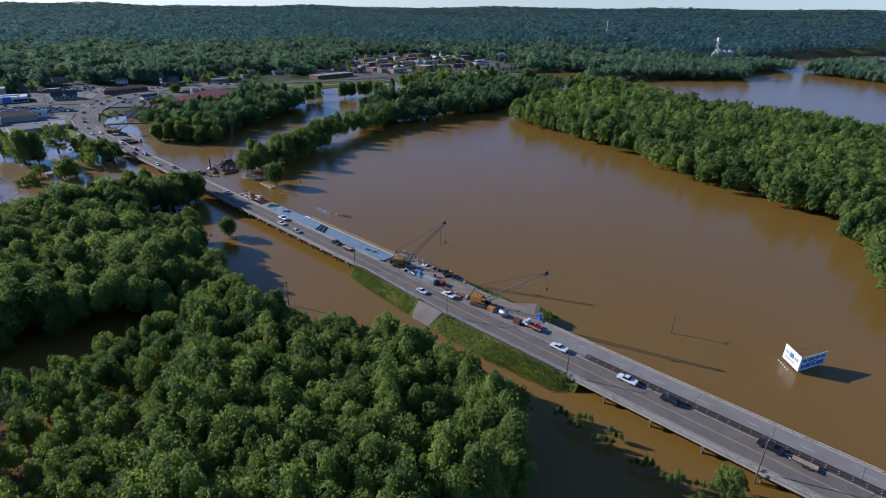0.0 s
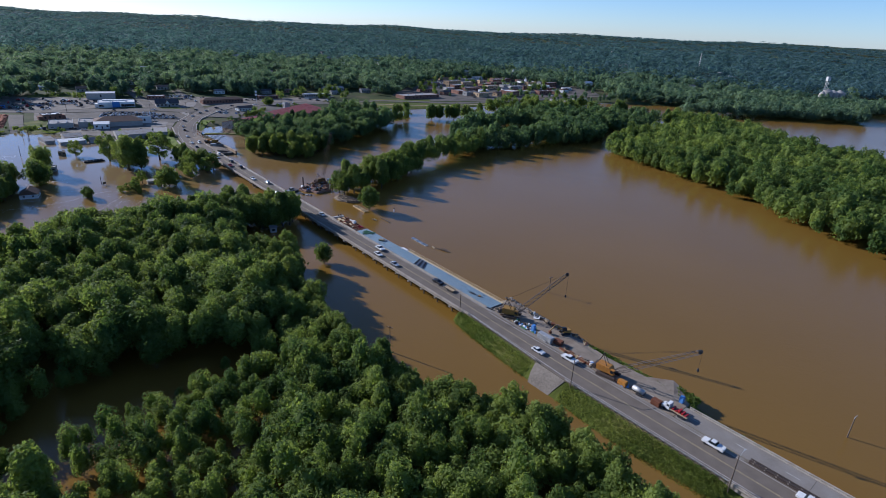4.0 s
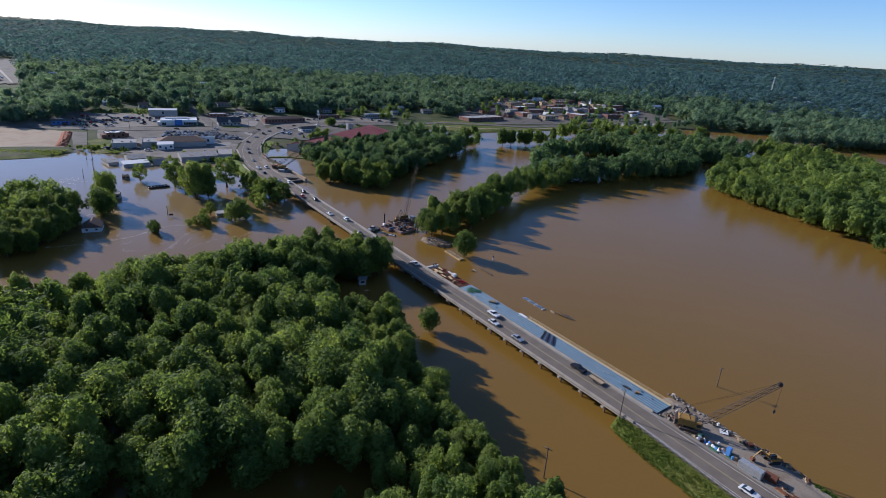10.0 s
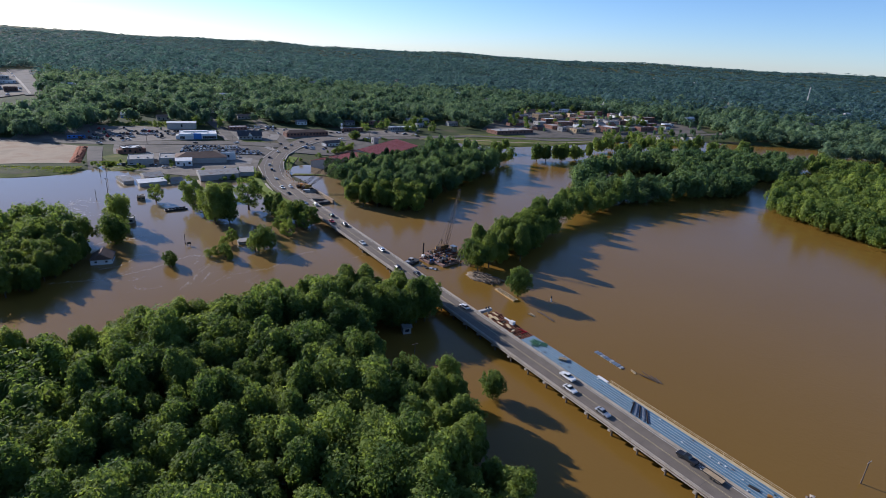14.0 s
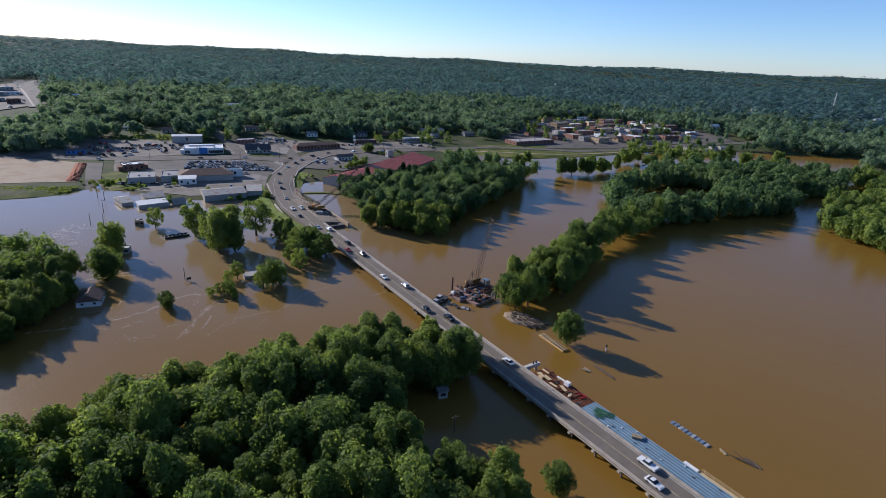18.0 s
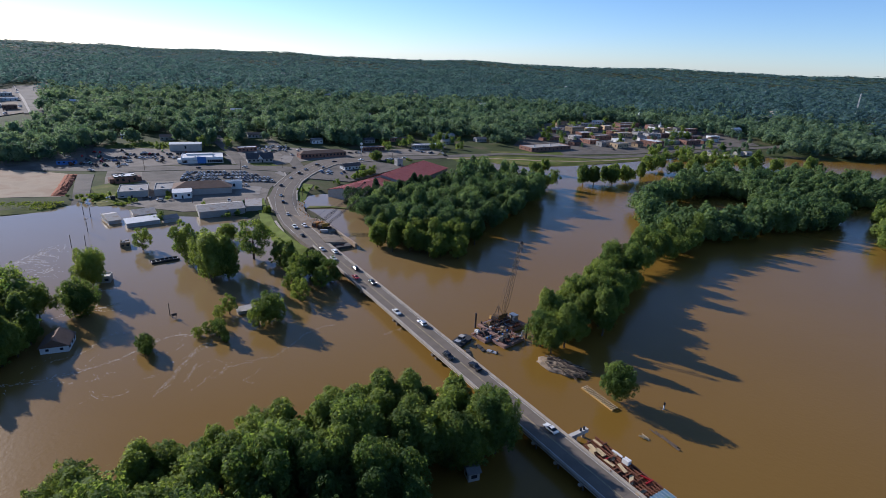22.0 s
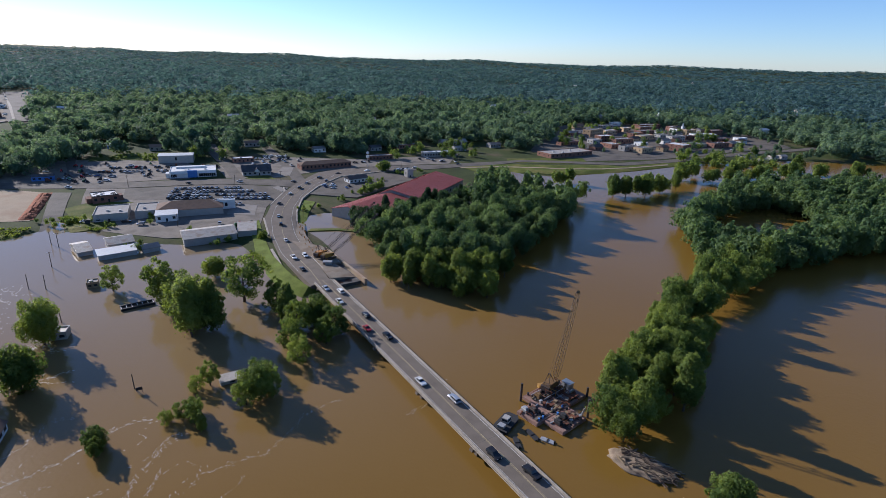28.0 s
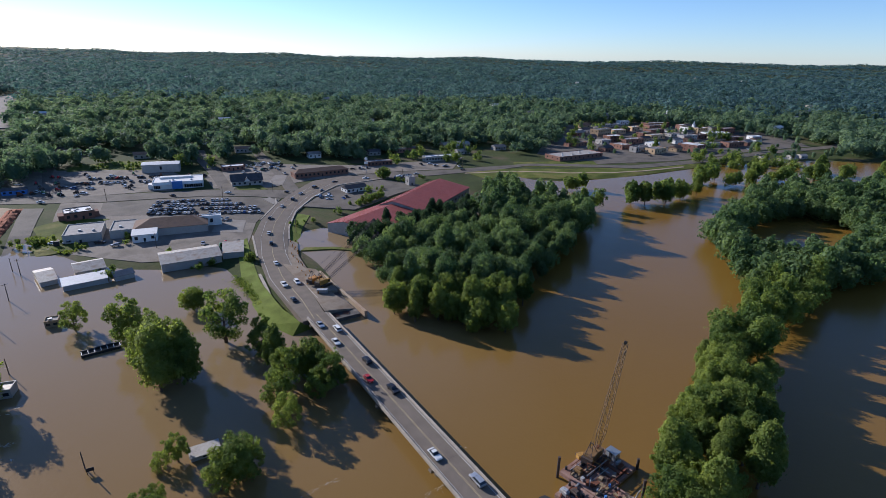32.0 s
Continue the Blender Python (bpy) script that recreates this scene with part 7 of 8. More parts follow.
# ---- buildings ----
def building(name, x, y, w, d, h, turn, roof, wall, label, category="building", shape="flat", rows=1, door=True, group="", z=None, trim="white", spacing=3.4, eave=.4, pitch=.2, panes=True):
    """Walls with a roof (flat, gable, hip or shed), windows and a door; the front faces -y before the turn."""
    z = max(0.0, float(rise(x, y))) + .15 if z is None else z
    t_ = thing(name, pose(x, y, z, 0, 0, turn), label, category, group)
    hw, hd = w / 2, d / 2
    bm_ = bmesh.new()
    box(bm_, -hw, hw, -hd, hd, -1.2, h)
    if shape == "gable":
        prism(bm_, [(-hd, h), (hd, h), (0, h + d * pitch)], -hw + .01, hw - .01, Matrix.Rotation(radians(90), 4, "Z"))
    body = part("shell", bm_, wall, t_)
    bm_ = bmesh.new()
    if shape == "flat":
        box(bm_, -hw + .25, hw - .25, -hd + .25, hd - .25, h + .004, h + .1)
        part("roof", bm_, roof, t_)
        for x0, x1, y0, y1 in ((-hw - .05, hw + .05, -hd - .05, -hd + .25), (-hw - .05, hw + .05, hd - .25, hd + .05), (-hw - .05, -hw + .25, -hd + .26, hd - .26), (hw - .25, hw + .05, -hd + .26, hd - .26)):
            bm_ = bmesh.new()
            box(bm_, x0, x1, y0, y1, h + .002, h + .55)
            part("parapet", bm_, trim if trim != "white" else wall, t_)
        for k in range(max(1, int(w * d / 140))):
            bm_ = bmesh.new()
            ux, uy = (k * .37 + .3) % .8 - .4, (k * .61 + .2) % .7 - .35
            box(bm_, ux * w - .7, ux * w + .7, uy * d - .55, uy * d + .55, h + .102, h + 1.0)
            part("roof_unit", bm_, "steel", t_)
    elif shape in ("gable", "hip"):
        rh = d * pitch
        cut = hd * .9 if shape == "hip" else 0
        e = eave
        b4 = [(-hw - e, -hd - e), (hw + e, -hd - e), (hw + e, hd + e), (-hw - e, hd + e)]
        lo = [bm_.verts.new((*q, h - e * .3 + .05)) for q in b4]
        up = [bm_.verts.new((*q, h - e * .3 + .2)) for q in b4]
        ra, rb = bm_.verts.new((-hw - e + cut, 0, h + rh + .25)), bm_.verts.new((hw + e - cut, 0, h + rh + .25))
        la, lb = bm_.verts.new((-hw - e + cut, 0, h + rh + .1)), bm_.verts.new((hw + e - cut, 0, h + rh + .1))
        for q in ((up[0], up[1], rb, ra), (up[2], up[3], ra, rb), (up[1], up[2], rb), (up[3], up[0], ra), (lo[0], la, lb, lo[1]), (lo[2], lb, la, lo[3])):
            bm_.faces.new(q)
        for i in range(4):
            bm_.faces.new((lo[i], lo[(i + 1) % 4], up[(i + 1) % 4], up[i]))
        part("roof", bm_, roof, t_)
        if roof == "roof_tin" and shape == "gable" and w > 9:
            for k in range(int(w / 1.6)):
                x0 = -hw + .6 + k * 1.6
                for sy in (-1, 1):
                    bm_ = bmesh.new()
                    prism(bm_, [(0, h + rh + .27), (0, h + rh + .31), (sy * (hd + e), h - e * .3 + .26), (sy * (hd + e), h - e * .3 + .22)], x0 - .06, x0 + .06, Matrix.Rotation(radians(90), 4, "Z"))
                    part("roof_rib", bm_, roof, t_)
    else:
        prism(bm_, [(-hd - .4, h + .004), (hd + .4, h + d * .12), (hd + .4, h + d * .12 + .18), (-hd - .4, h + .2)], -hw - .3, hw + .3, Matrix.Rotation(radians(90), 4, "Z"))
        part("roof", bm_, roof, t_)
    if not panes:
        return t_
    fh = h / rows
    n = max(1, int(w / spacing))
    for r in range(rows):
        for k in range(n):
            x0 = -hw + (k + .5) * w / n
            if r == 0 and door and k == n // 2:
                bm_ = bmesh.new()
                box(bm_, x0 - .55, x0 + .55, -hd - .06, -hd - .004, 0, 2.1)
                part("door", bm_, "glass_dark", t_)
                continue
            bm_ = bmesh.new()
            zz = r * fh + fh * .34
            box(bm_, x0 - min(.8, w / n * .3), x0 + min(.8, w / n * .3), -hd - .05, -hd - .004, zz, zz + fh * .42)
            part("window", bm_, "glass_dark", t_)
        m_ = max(1, int(d / (spacing + .6)))
        for k in range(m_):
            y0 = -hd + (k + .5) * d / m_
            bm_ = bmesh.new()
            zz = r * fh + fh * .38
            box(bm_, -hw - .05, -hw - .004, y0 - .5, y0 + .5, zz, zz + fh * .36)
            part("window", bm_, "glass_dark", t_)
    return t_


building("warehouse", -273, 564, 28, 14, 6.4, 22, "roof_white", "siding", "long white metal warehouse with a low white roof", "warehouse", "gable", 1, pitch=.06, spacing=40, door=False)
dl = building("car_dealership", -236, 518, 34, 22, 4.6, 24, "roof_white", "white", "white car dealership with a glazed front and blue entrance", "dealership", "flat", 1, spacing=60, door=False)
for k in range(12):
    bm = bmesh.new()
    x0 = -16 + k * 1.0 if k < 4 else 4.2 + (k - 4) * 1.55
    box(bm, x0, x0 + (.9 if k < 4 else 1.4), -11.14, -11.02, .4, 2.9)
    part("showroom_pane", bm, "glass_dark", dl)
for x0, x1 in ((-17, -4.1), (3.1, 17)):
    bm = bmesh.new()
    box(bm, x0, x1, -12.6, -11.06, 3.1, 3.5)
    part("awning", bm, "white", dl)
for x0, x1, y0, y1, z1, mt in ((-4, 3, -12.2, -11.05, 5.6, "blue_paint"), (-20, -17.05, -9, -2, 3.4, "white"), (-13, 9, 3, 8, 5.9, "roof_white")):
    bm = bmesh.new()
    box(bm, x0, x1, y0, y1, 0 if mt != "roof_white" else 4.71, z1)
    part("wing", bm, mt, dl)
gs = building("gabled_shop", -188, 528, 22, 13, 3.6, 26, "roof_dark", "siding", "dark-roofed shop with a white front gable", "shop", "gable", pitch=.32, eave=.8)
bm = bmesh.new()
prism(bm, [(-2.2, 3.4), (2.2, 3.4), (0, 6.2)], -7.6, -2.0)
part("front_gable", bm, "white", gs)
bm = bmesh.new()
for sx in (-1, 1):
    prism(bm, [(0, 6.25), (0, 6.45), (sx * 2.6, 3.3), (sx * 2.6, 3.1)], -7.9, -1.6)
part("gable_roof", bm, "roof_dark", gs)
building("roadside_store", -140, 566, 46, 12, 4.2, 34, "roof_brown", "brick", "long brown-roofed brick store at the junction", "shop", "hip", pitch=.16)
building("workshop", -217, 574, 18, 9, 3.4, 30, "roof_white", "brick", "small white-roofed brick workshop", "workshop", "flat")
building("office_block", -231, 401, 18, 22, 4.0, 27, "roof_grey", "siding", "flat-roofed pale office with roof units", "office", "flat", panes=False)
building("link_building", -213, 408, 12, 20, 4.0, 25, "roof_grey", "siding", "flat grey-roofed link between two shops", "shop", "flat", panes=False)
building("old_store", -189, 415, 38, 20, 4.2, 24, "roof_brown", "siding", "old store with a large patchy brown hipped roof", "shop", "hip", pitch=.16, panes=False)
building("store_annex", -195, 397, 12, 8, 4.0, 25, "roof_white", "white", "white flat-roofed annex of the old store", "shop", "shed")
for x, y, a, w, hgt in ((-226, 389.5, 27, 1.1, 2.1), (-236, 384.7, 27, 2.6, 2.4), (-196, 403.4, 24, 2.4, 2.5), (-178, 411.2, 24, 1.2, 2.2)):
    dr = thing("shop_door", pose(x, y, float(rise(x, y)) + .1, 0, 0, a), "dark weathered door in the front of an old shop", "door", "doors of the old shops")
    bm = bmesh.new()
    box(bm, -w / 2, w / 2, -.12, .3, 0, hgt)
    part("leaf", bm, "dark", dr)
    bm = bmesh.new()
    box(bm, -w / 2 - .12, w / 2 + .12, -.16, .3, hgt + .004, hgt + .18)
    part("lintel", bm, "concrete", dr)
building("cold_store", -176, 424, 22, 4, 5.4, 24, "roof_white", "white", "narrow white roof-top monitor of the old store", "shop", "flat", door=False, spacing=9)
building("metal_barn", -158, 371, 27, 18, 3.0, 32, "roof_tin", "siding", "rusty tin-roofed metal building at the water's edge", "barn", "gable", spacing=5, pitch=.1, panes=False)
building("barn_annex", -140, 381, 10, 13, 2.8, 20, "roof_tin", "siding", "small rusty tin-roofed annex", "barn", "shed", spacing=4, panes=False)
building("grey_shed", -213, 345, 6.5, 18, 2.2, 45, "roof_tin", "siding", "long narrow grey shed standing in flood water", "shed", "gable", z=0, spacing=5, pitch=.1, panes=False)
building("white_shed", -192, 341, 17, 8, 2.4, 40, "roof_white", "siding", "low shed with a bright white roof in flood water", "shed", "shed", z=0, spacing=5, panes=False)
building("tin_shed", -199, 355, 12, 14, 3.2, 40, "roof_tin", "siding", "pale ribbed tin shed behind a white one", "shed", "gable", z=.2, spacing=5, pitch=.13, panes=False)
building("small_shed", -180, 350, 8, 7, 2.2, 45, "roof_grey", "siding", "small grey shed at the flood's edge", "shed", "gable", z=0, spacing=4, panes=False)
cw = building("diner", -257, 434, 15, 13, 4.4, 40, "roof_white", "brick", "dark red diner with black and white roof", "diner", "flat", trim="dark")
rg = random.Random(8)
for k in range(11):
    bm = bmesh.new()
    x, y = rg.uniform(-6, 6), rg.uniform(-5, 5)
    box(bm, x - rg.uniform(.4, 1.5), x + rg.uniform(.4, 1.5), y - rg.uniform(.4, 1.2), y + rg.uniform(.4, 1.2), 4.505, 4.6 + .02 * k)
    part("roof_patch", bm, "dark" if k % 2 else "roof_dark", cw)
for x0, x1, y0, y1, h_ in ((7.6, 10.5, -5, 2, 3.4), (-10.5, -7.6, -4, 4, 3.0)):
    bm = bmesh.new()
    box(bm, x0, x1, y0, y1, -.5, h_)
    part("side_wing", bm, "brick", cw)
building("blue_shed", -333, 480, 14, 6, 3.2, 30, "roof_dark", "blue_paint", "long low blue shed at the foot of the wood", "shed", "gable")
for x, y, w, roof, wall, lab in ((-358, 613, 15, "roof_white", "blue_paint", "blue cottage with a white porch roof"), (-382, 613, 13, "roof_grey", "white", "white house with a dark gable roof"), (-317, 612, 13, "roof_dark", "siding", "pale house with a dark roof"), (-238, 653, 15, "roof_dark", "siding", "house with a grey gabled roof among trees"), (-164, 640, 12, "roof_grey", "white", "white house among trees"),
                                 (-110, 665, 12, "roof_dark", "siding", "small house above the road"), (-200, 690, 13, "roof_brown", "siding", "brown-roofed house among trees"), (-290, 690, 12, "roof_grey", "white", "white house at the wood's edge"), (20, 720, 14, "roof_grey", "siding", "house beyond the bend"), (-320, 820, 22, "roof_white", "white", "long white-roofed house in the wood"), (-480, 900, 24, "roof_grey", "siding", "long grey-roofed building in the wood"),
                                 (-150, 860, 22, "roof_grey", "white", "large white house in the wood"), (-60, 950, 26, "roof_grey", "siding", "large grey-roofed hall in the wood"), (-20, 880, 18, "roof_dark", "siding", "dark-roofed house in the wood"), (420, 900, 18, "roof_white", "white", "white-roofed house beyond the centre"), (470, 830, 16, "roof_dark", "brick", "brick house beyond the centre"), (-420, 760, 16, "roof_dark", "white", "white house up the hill"), (-560, 820, 20, "roof_white", "siding", "white-roofed building up the hill"),
                                 (90, 1000, 18, "roof_grey", "siding", "grey-roofed house behind the centre"), (40, 1080, 20, "roof_white", "white", "pale house in the far wood"), (500, 1000, 22, "roof_white", "siding", "pale long house in the far wood"), (620, 900, 20, "roof_grey", "white", "white house in the eastern wood"), (680, 1010, 26, "roof_white", "siding", "long pale building in the eastern wood")):
    building("house", x, y, w, 9, 3.4 if w < 18 else 4.6, 30, roof, wall, lab, "house", "gable", group="houses in the wooded town", z=float(rise(x, y)) + (.3 if w < 18 else 4.0))
for x, y, w, d, h, roof in ((-790, 925, 40, 20, 5, "roof_grey"), (-640, 775, 20, 12, 4, "roof_grey"), (-690, 830, 30, 16, 5, "roof_grey"), (-760, 1080, 26, 14, 4.5, "roof_dark"), (-720, 1000, 22, 12, 4, "roof_white")):
    building("store", x, y, w, d, h, 38, roof, "siding", "flat-roofed roadside store with a wide lot up the hill", "shop", "flat", group="stores up the hill", spacing=7, z=float(rise(x, y)) + 1.0)
for x, y, w, d, h, a, roof, wall in ((-694, 985, 26, 14, 5, 40, "roof_grey", "brick"), (-655, 930, 18, 12, 4.5, 40, "roof_white", "siding"), (-764, 1075, 30, 16, 5, 38, "roof_dark", "brick"), (-615, 870, 14, 10, 4, 42, "roof_grey", "siding"), (-607, 765, 16, 10, 5, 40, "roof_dark", "brick"), (-676, 848, 24, 9, 4, 40, "roof_white", "white"), (-730, 900, 30, 14, 5, 36, "roof_white", "siding")):
    building("store", x, y, w, d, h, a, roof, wall, "flat-roofed store beside the wide street up the hill", "shop", "flat", group="stores up the hill", spacing=5, z=float(rise(x, y)) + 1.0)
patch("hill_lot", [(-800, 1025), (-690, 885), (-572, 745)], [(-800, 985), (-720, 890), (-575, 715)], 1.05, "gravel", "dusty strip of lots beside the wide street", "parking lot", 3)
patch("hill_kerb", [(-832, 1056), (-676, 874), (-567, 745)], [(-830, 1055), (-673, 876), (-565, 747)], 1.45, "concrete", "pale kerb of the wide street", "kerb", 1)
patch("hill_verge", [(-795, 1080), (-668, 908), (-543, 757)], [(-788, 1085), (-660, 914), (-537, 762)], 1.2, "concrete_road", "pale footway beside the wide street", "footway", 1)
for x, y, w, d, roof, wall in ((-412, 910, 30, 10, "roof_tin", "siding"), (-372, 905, 26, 12, "roof_white", "siding"), (-305, 874, 34, 12, "roof_grey", "brick"), (-262, 856, 22, 10, "roof_tin", "siding"), (-85, 1112, 40, 14, "roof_grey", "brick_tan"), (-45, 1115, 24, 12, "roof_white", "white")):
    building("school_block", x, y, w, d, 5, 14, roof, wall, "long low flat-roofed block in a clearing of the wood", "building", "flat", group="blocks in the wood", spacing=4, z=float(rise(x, y)) + .5)
patch("wood_lawn", [(-145, 915), (-102, 915)], [(-140, 880), (-106, 880)], 0.5, "grass_lush", "bright lawn in a clearing of the wood", "lawn", 3)
rg = random.Random(303)
for k in range(44):
    # scattered far roofs among the trees
    x = rg.uniform(-900, 1000)
    y = rg.uniform(900, 2100)
    if math.hypot(x, y) < 1000 or abs(x) > y * .85:
        continue
    w = rg.uniform(14, 34)
    z = float(rise(x, y)) + rg.uniform(6, 9)
    fb = thing("far_house", pose(x, y, z, 0, 0, rg.uniform(0, 90)), rg.choice(["pale roof of a house deep in the woods", "grey-roofed house deep in the woods"]), "house", "houses in the far woods")
    bm = bmesh.new()
    box(bm, -w / 2, w / 2, -5, 5, -8, 3)
    part("wall", bm, "siding", fb)
    bm = bmesh.new()
    prism(bm, [(-5.6, 3.01), (5.6, 3.01), (0, 5.4)], -w / 2 - .5, w / 2 + .5, Matrix.Rotation(radians(90), 4, "Z"))
    part("roof", bm, rg.choice(["roof_white", "roof_grey", "roof_tin"]), fb)
building("motel", -41, 650, 36, 9, 4.4, 26, "roof_white", "siding", "long motel with a bright white flat roof", "motel", "flat", spacing=2.8)
building("filling_station", -102, 516, 17, 9, 3.4, 40, "roof_dark", "white", "dark-roofed filling station shop", "shop", "gable")
building("pump_house", -62, 542, 6, 5, 6.5, 39, "roof_grey", "siding", "narrow grey pump house above the levee", "tower", "flat")
building("row_of_shops", -79, 690, 28, 9, 3.6, 34, "roof_grey", "brick", "grey-roofed row of small shops", "shop", "flat")
building("storage_sheds", -28, 728, 32, 12, 3.4, 26, "roof_tin", "siding", "long tin-roofed storage sheds", "shed", "gable")
building("storage_sheds", -20, 690, 14, 8, 3.2, 26, "roof_tin", "siding", "small pale storage shed", "shed", "gable")
building("drive_in", -98, 617, 24, 9, 3.6, 27, "roof_grey", "brick", "low grey-roofed drive-in restaurant", "restaurant", "flat")
# brick colour on the supermarket walls stands in for its front lying in shade
building("supermarket", 96, 684, 60, 22, 4.0, 33, "roof_tin", "brick", "long low supermarket with a pale roof on the levee", "supermarket", "flat", spacing=6)
# red-roofed hall: two wings
rh = thing("red_roofed_hall", pose(0, 0, 1.2), "large hall with long stepped red metal roofs and white walls", "hall")


def wing(a, b, half_w, half_e, h, ridge, wall):
    """A gabled wing with its ridge from a to b."""
    a, b = Vector((*a, 0)), Vector((*b, 0))
    d = (b - a).normalized()
    n_ = Vector((d.y, -d.x, 0))
    ln = (b - a).length
    mm = Matrix(((n_.x, d.x, 0, a.x), (n_.y, d.y, 0, a.y), (0, 0, 1, 0), (0, 0, 0, 1)))
    bm_ = bmesh.new()
    prism(bm_, [(-half_w, -1.5), (half_e, -1.5), (half_e, h), (0, ridge - .25), (-half_w, h)], .3, ln - .3, mm)
    w_ = part("shell", bm_, wall, rh)
    bm_ = bmesh.new()
    for sgn, hw_ in ((-1, half_w), (1, half_e)):
        prism(bm_, [(0, ridge), (0, ridge - .2), (sgn * (hw_ + .8), h - .25), (sgn * (hw_ + .8), h - .05)], 0, ln, mm)
    r_ = part("roof", bm_, "red_roof", rh)
    for sgn, hw_ in ((-1, half_w), (1, half_e)):
        for k in range(int(ln / 1.5)):
            bm_ = bmesh.new()
            y0 = .7 + k * 1.5
            prism(bm_, [(0, ridge + .01), (0, ridge + .07), (sgn * (hw_ + .8), h + .02), (sgn * (hw_ + .8), h - .04)], y0 - .04, y0 + .04, mm)
            part("seam", bm_, "red_roof", r_)
    for k in range(int(ln / 6)):
        bm_ = bmesh.new()
        box(bm_, half_e + .004, half_e + .06, 2 + k * 6, 4.2 + k * 6, 1.2, 2.8, mm)
        part("window", bm_, "glass_dark", w_)


wing((-90, 419), (-64, 466), 13, 22, 4.2, 7.4, "siding")
wing((-67, 460), (-38, 531), 10, 24, 5.6, 9.6, "siding")
sg = thing("roadside_sign", pose(-103, 578, 3.2, 0, 0, 20), "tall roadside sign with a round white head and a panel", "sign")
bm = bmesh.new()
rod(bm, (0, 0, -1), (0, 0, 12), .25, .22, 8)
part("pole", bm, "steel", sg)
bm = bmesh.new()
rod(bm, (0, -.2, 12.6), (0, .2, 12.6), 1.3, 1.3, 16)
part("disc", bm, "white", sg)
bm = bmesh.new()
box(bm, -1.4, 1.4, -.2, .2, 8.2, 10.2)
part("panel", bm, "white", sg)

# ---- town centre ----
CENTRE = (("tan", 162, 843, 36, 14, 9.5, 44), ("brick", 166, 798, 24, 14, 8, 29), ("brick", 186, 790, 36, 14, 6, 32), ("dark", 163, 752, 18, 22, 5, 30), ("grey", 178, 734, 27, 10, 6, 40), ("tan", 194, 726, 25, 14, 6, 38), ("brick", 243, 750, 22, 26, 8, 40), ("brick", 252, 902, 36, 12, 8, 27), ("tan", 228, 829, 30, 12, 6, 31),
          ("grey", 252, 836, 19, 12, 7, 33), ("grey", 268, 826, 28, 12, 7, 27), ("tan", 309, 888, 23, 12, 8, 29), ("white", 318, 860, 40, 18, 6, 22), ("brick", 346, 889, 25, 12, 8, 26), ("brick", 306, 786, 32, 14, 6, 29), ("grey", 284, 786, 22, 14, 4, 26), ("tan", 221, 896, 15, 10, 6, 25), ("brick", 262, 930, 46, 16, 7, 27),
          ("grey", 197, 925, 30, 10, 4, 20), ("brick", 290, 842, 19, 12, 6, 22), ("dark", 112, 757, 34, 10, 4, 34), ("tan", 189, 864, 26, 12, 6, 30), ("brick", 218, 840, 25, 12, 7, 36), ("grey", 269, 780, 22, 10, 5, 26), ("white", 223, 954, 26, 10, 5, 31), ("brick", 240, 870, 30, 14, 7, 30), ("white", 205, 770, 16, 12, 5, 34), ("brick", 330, 830, 22, 12, 6, 24), ("grey", 150, 780, 18, 12, 5, 32), ("tan", 280, 960, 24, 12, 6, 26), ("white", 365, 850, 20, 10, 4, 24), ("brick", 300, 920, 26, 12, 7, 27))
for k, (st, x, y, w, d, h, a) in enumerate(CENTRE):
    wall = {"tan": "brick_tan", "brick": "brick", "dark": "brick", "white": "white", "grey": "siding"}[st]
    roof = ("roof_grey", "roof_white", "roof_grey", "roof_tin", "roof_dark")[k % 5] if st != "white" else "roof_white"
    lab = {"tan": "tan brick shop building with rows of windows in the town centre", "brick": "red brick commercial building with a flat roof", "dark": "low dark-roofed brick building in the centre", "white": "white painted shop with a pale flat roof", "grey": "pale grey shop building with a flat roof"}[st]
    building("commercial_building", x, y, w * .86, d * .88, h * .9, a, roof, wall, lab, "building", "flat", 2 if h > 6 else 1, group="buildings of the town centre", spacing=4.2)
for k, (x, y, w, st) in enumerate(((140, 806, 14, "grey"), (132, 838, 16, "brick"), (176, 822, 12, "white"), (208, 808, 14, "tan"), (244, 800, 14, "white"), (262, 808, 12, "brick"), (204, 884, 14, "brick"), (172, 890, 14, "grey"), (154, 910, 16, "tan"), (146, 868, 12, "white"), (330, 800, 14, "brick"), (352, 822, 14, "white"), (286, 870, 14, "grey"), (262, 878, 12, "white"), (222, 742, 12, "tan"), (140, 728, 14, "brick"), (336, 912, 14, "grey"), (318, 942, 14, "white"))):
    wall = {"tan": "brick_tan", "brick": "brick", "white": "white", "grey": "siding"}[st]
    building("town_house", x, y, w, 10, 4.2, 30 + k * 7 % 9, ("roof_dark", "roof_grey", "roof_brown")[k % 3], wall, {"tan": "small tan brick house", "brick": "small red brick house", "white": "small white house", "grey": "small grey-sided house"}[st] + " with a gable roof near the centre", "house", "gable", group="houses near the town centre", spacing=4.5)
rg = random.Random(212)
shade = [(rg.uniform(130, 400), rg.uniform(700, 960)) for _ in range(95)]
shade = [p for p in shade if inside(p, CLEAR[5]) and all(math.hypot(p[0] - q[1], p[1] - q[2]) > max(q[3], q[4]) * .5 for q in CENTRE)]
woods("street_trees", shade, 3, "green street trees between the shops of the centre", 61, rise([p[0] for p in shade], [p[1] for p in shade]) - .3, (0.4, 0.8), "leaf_town_haze")
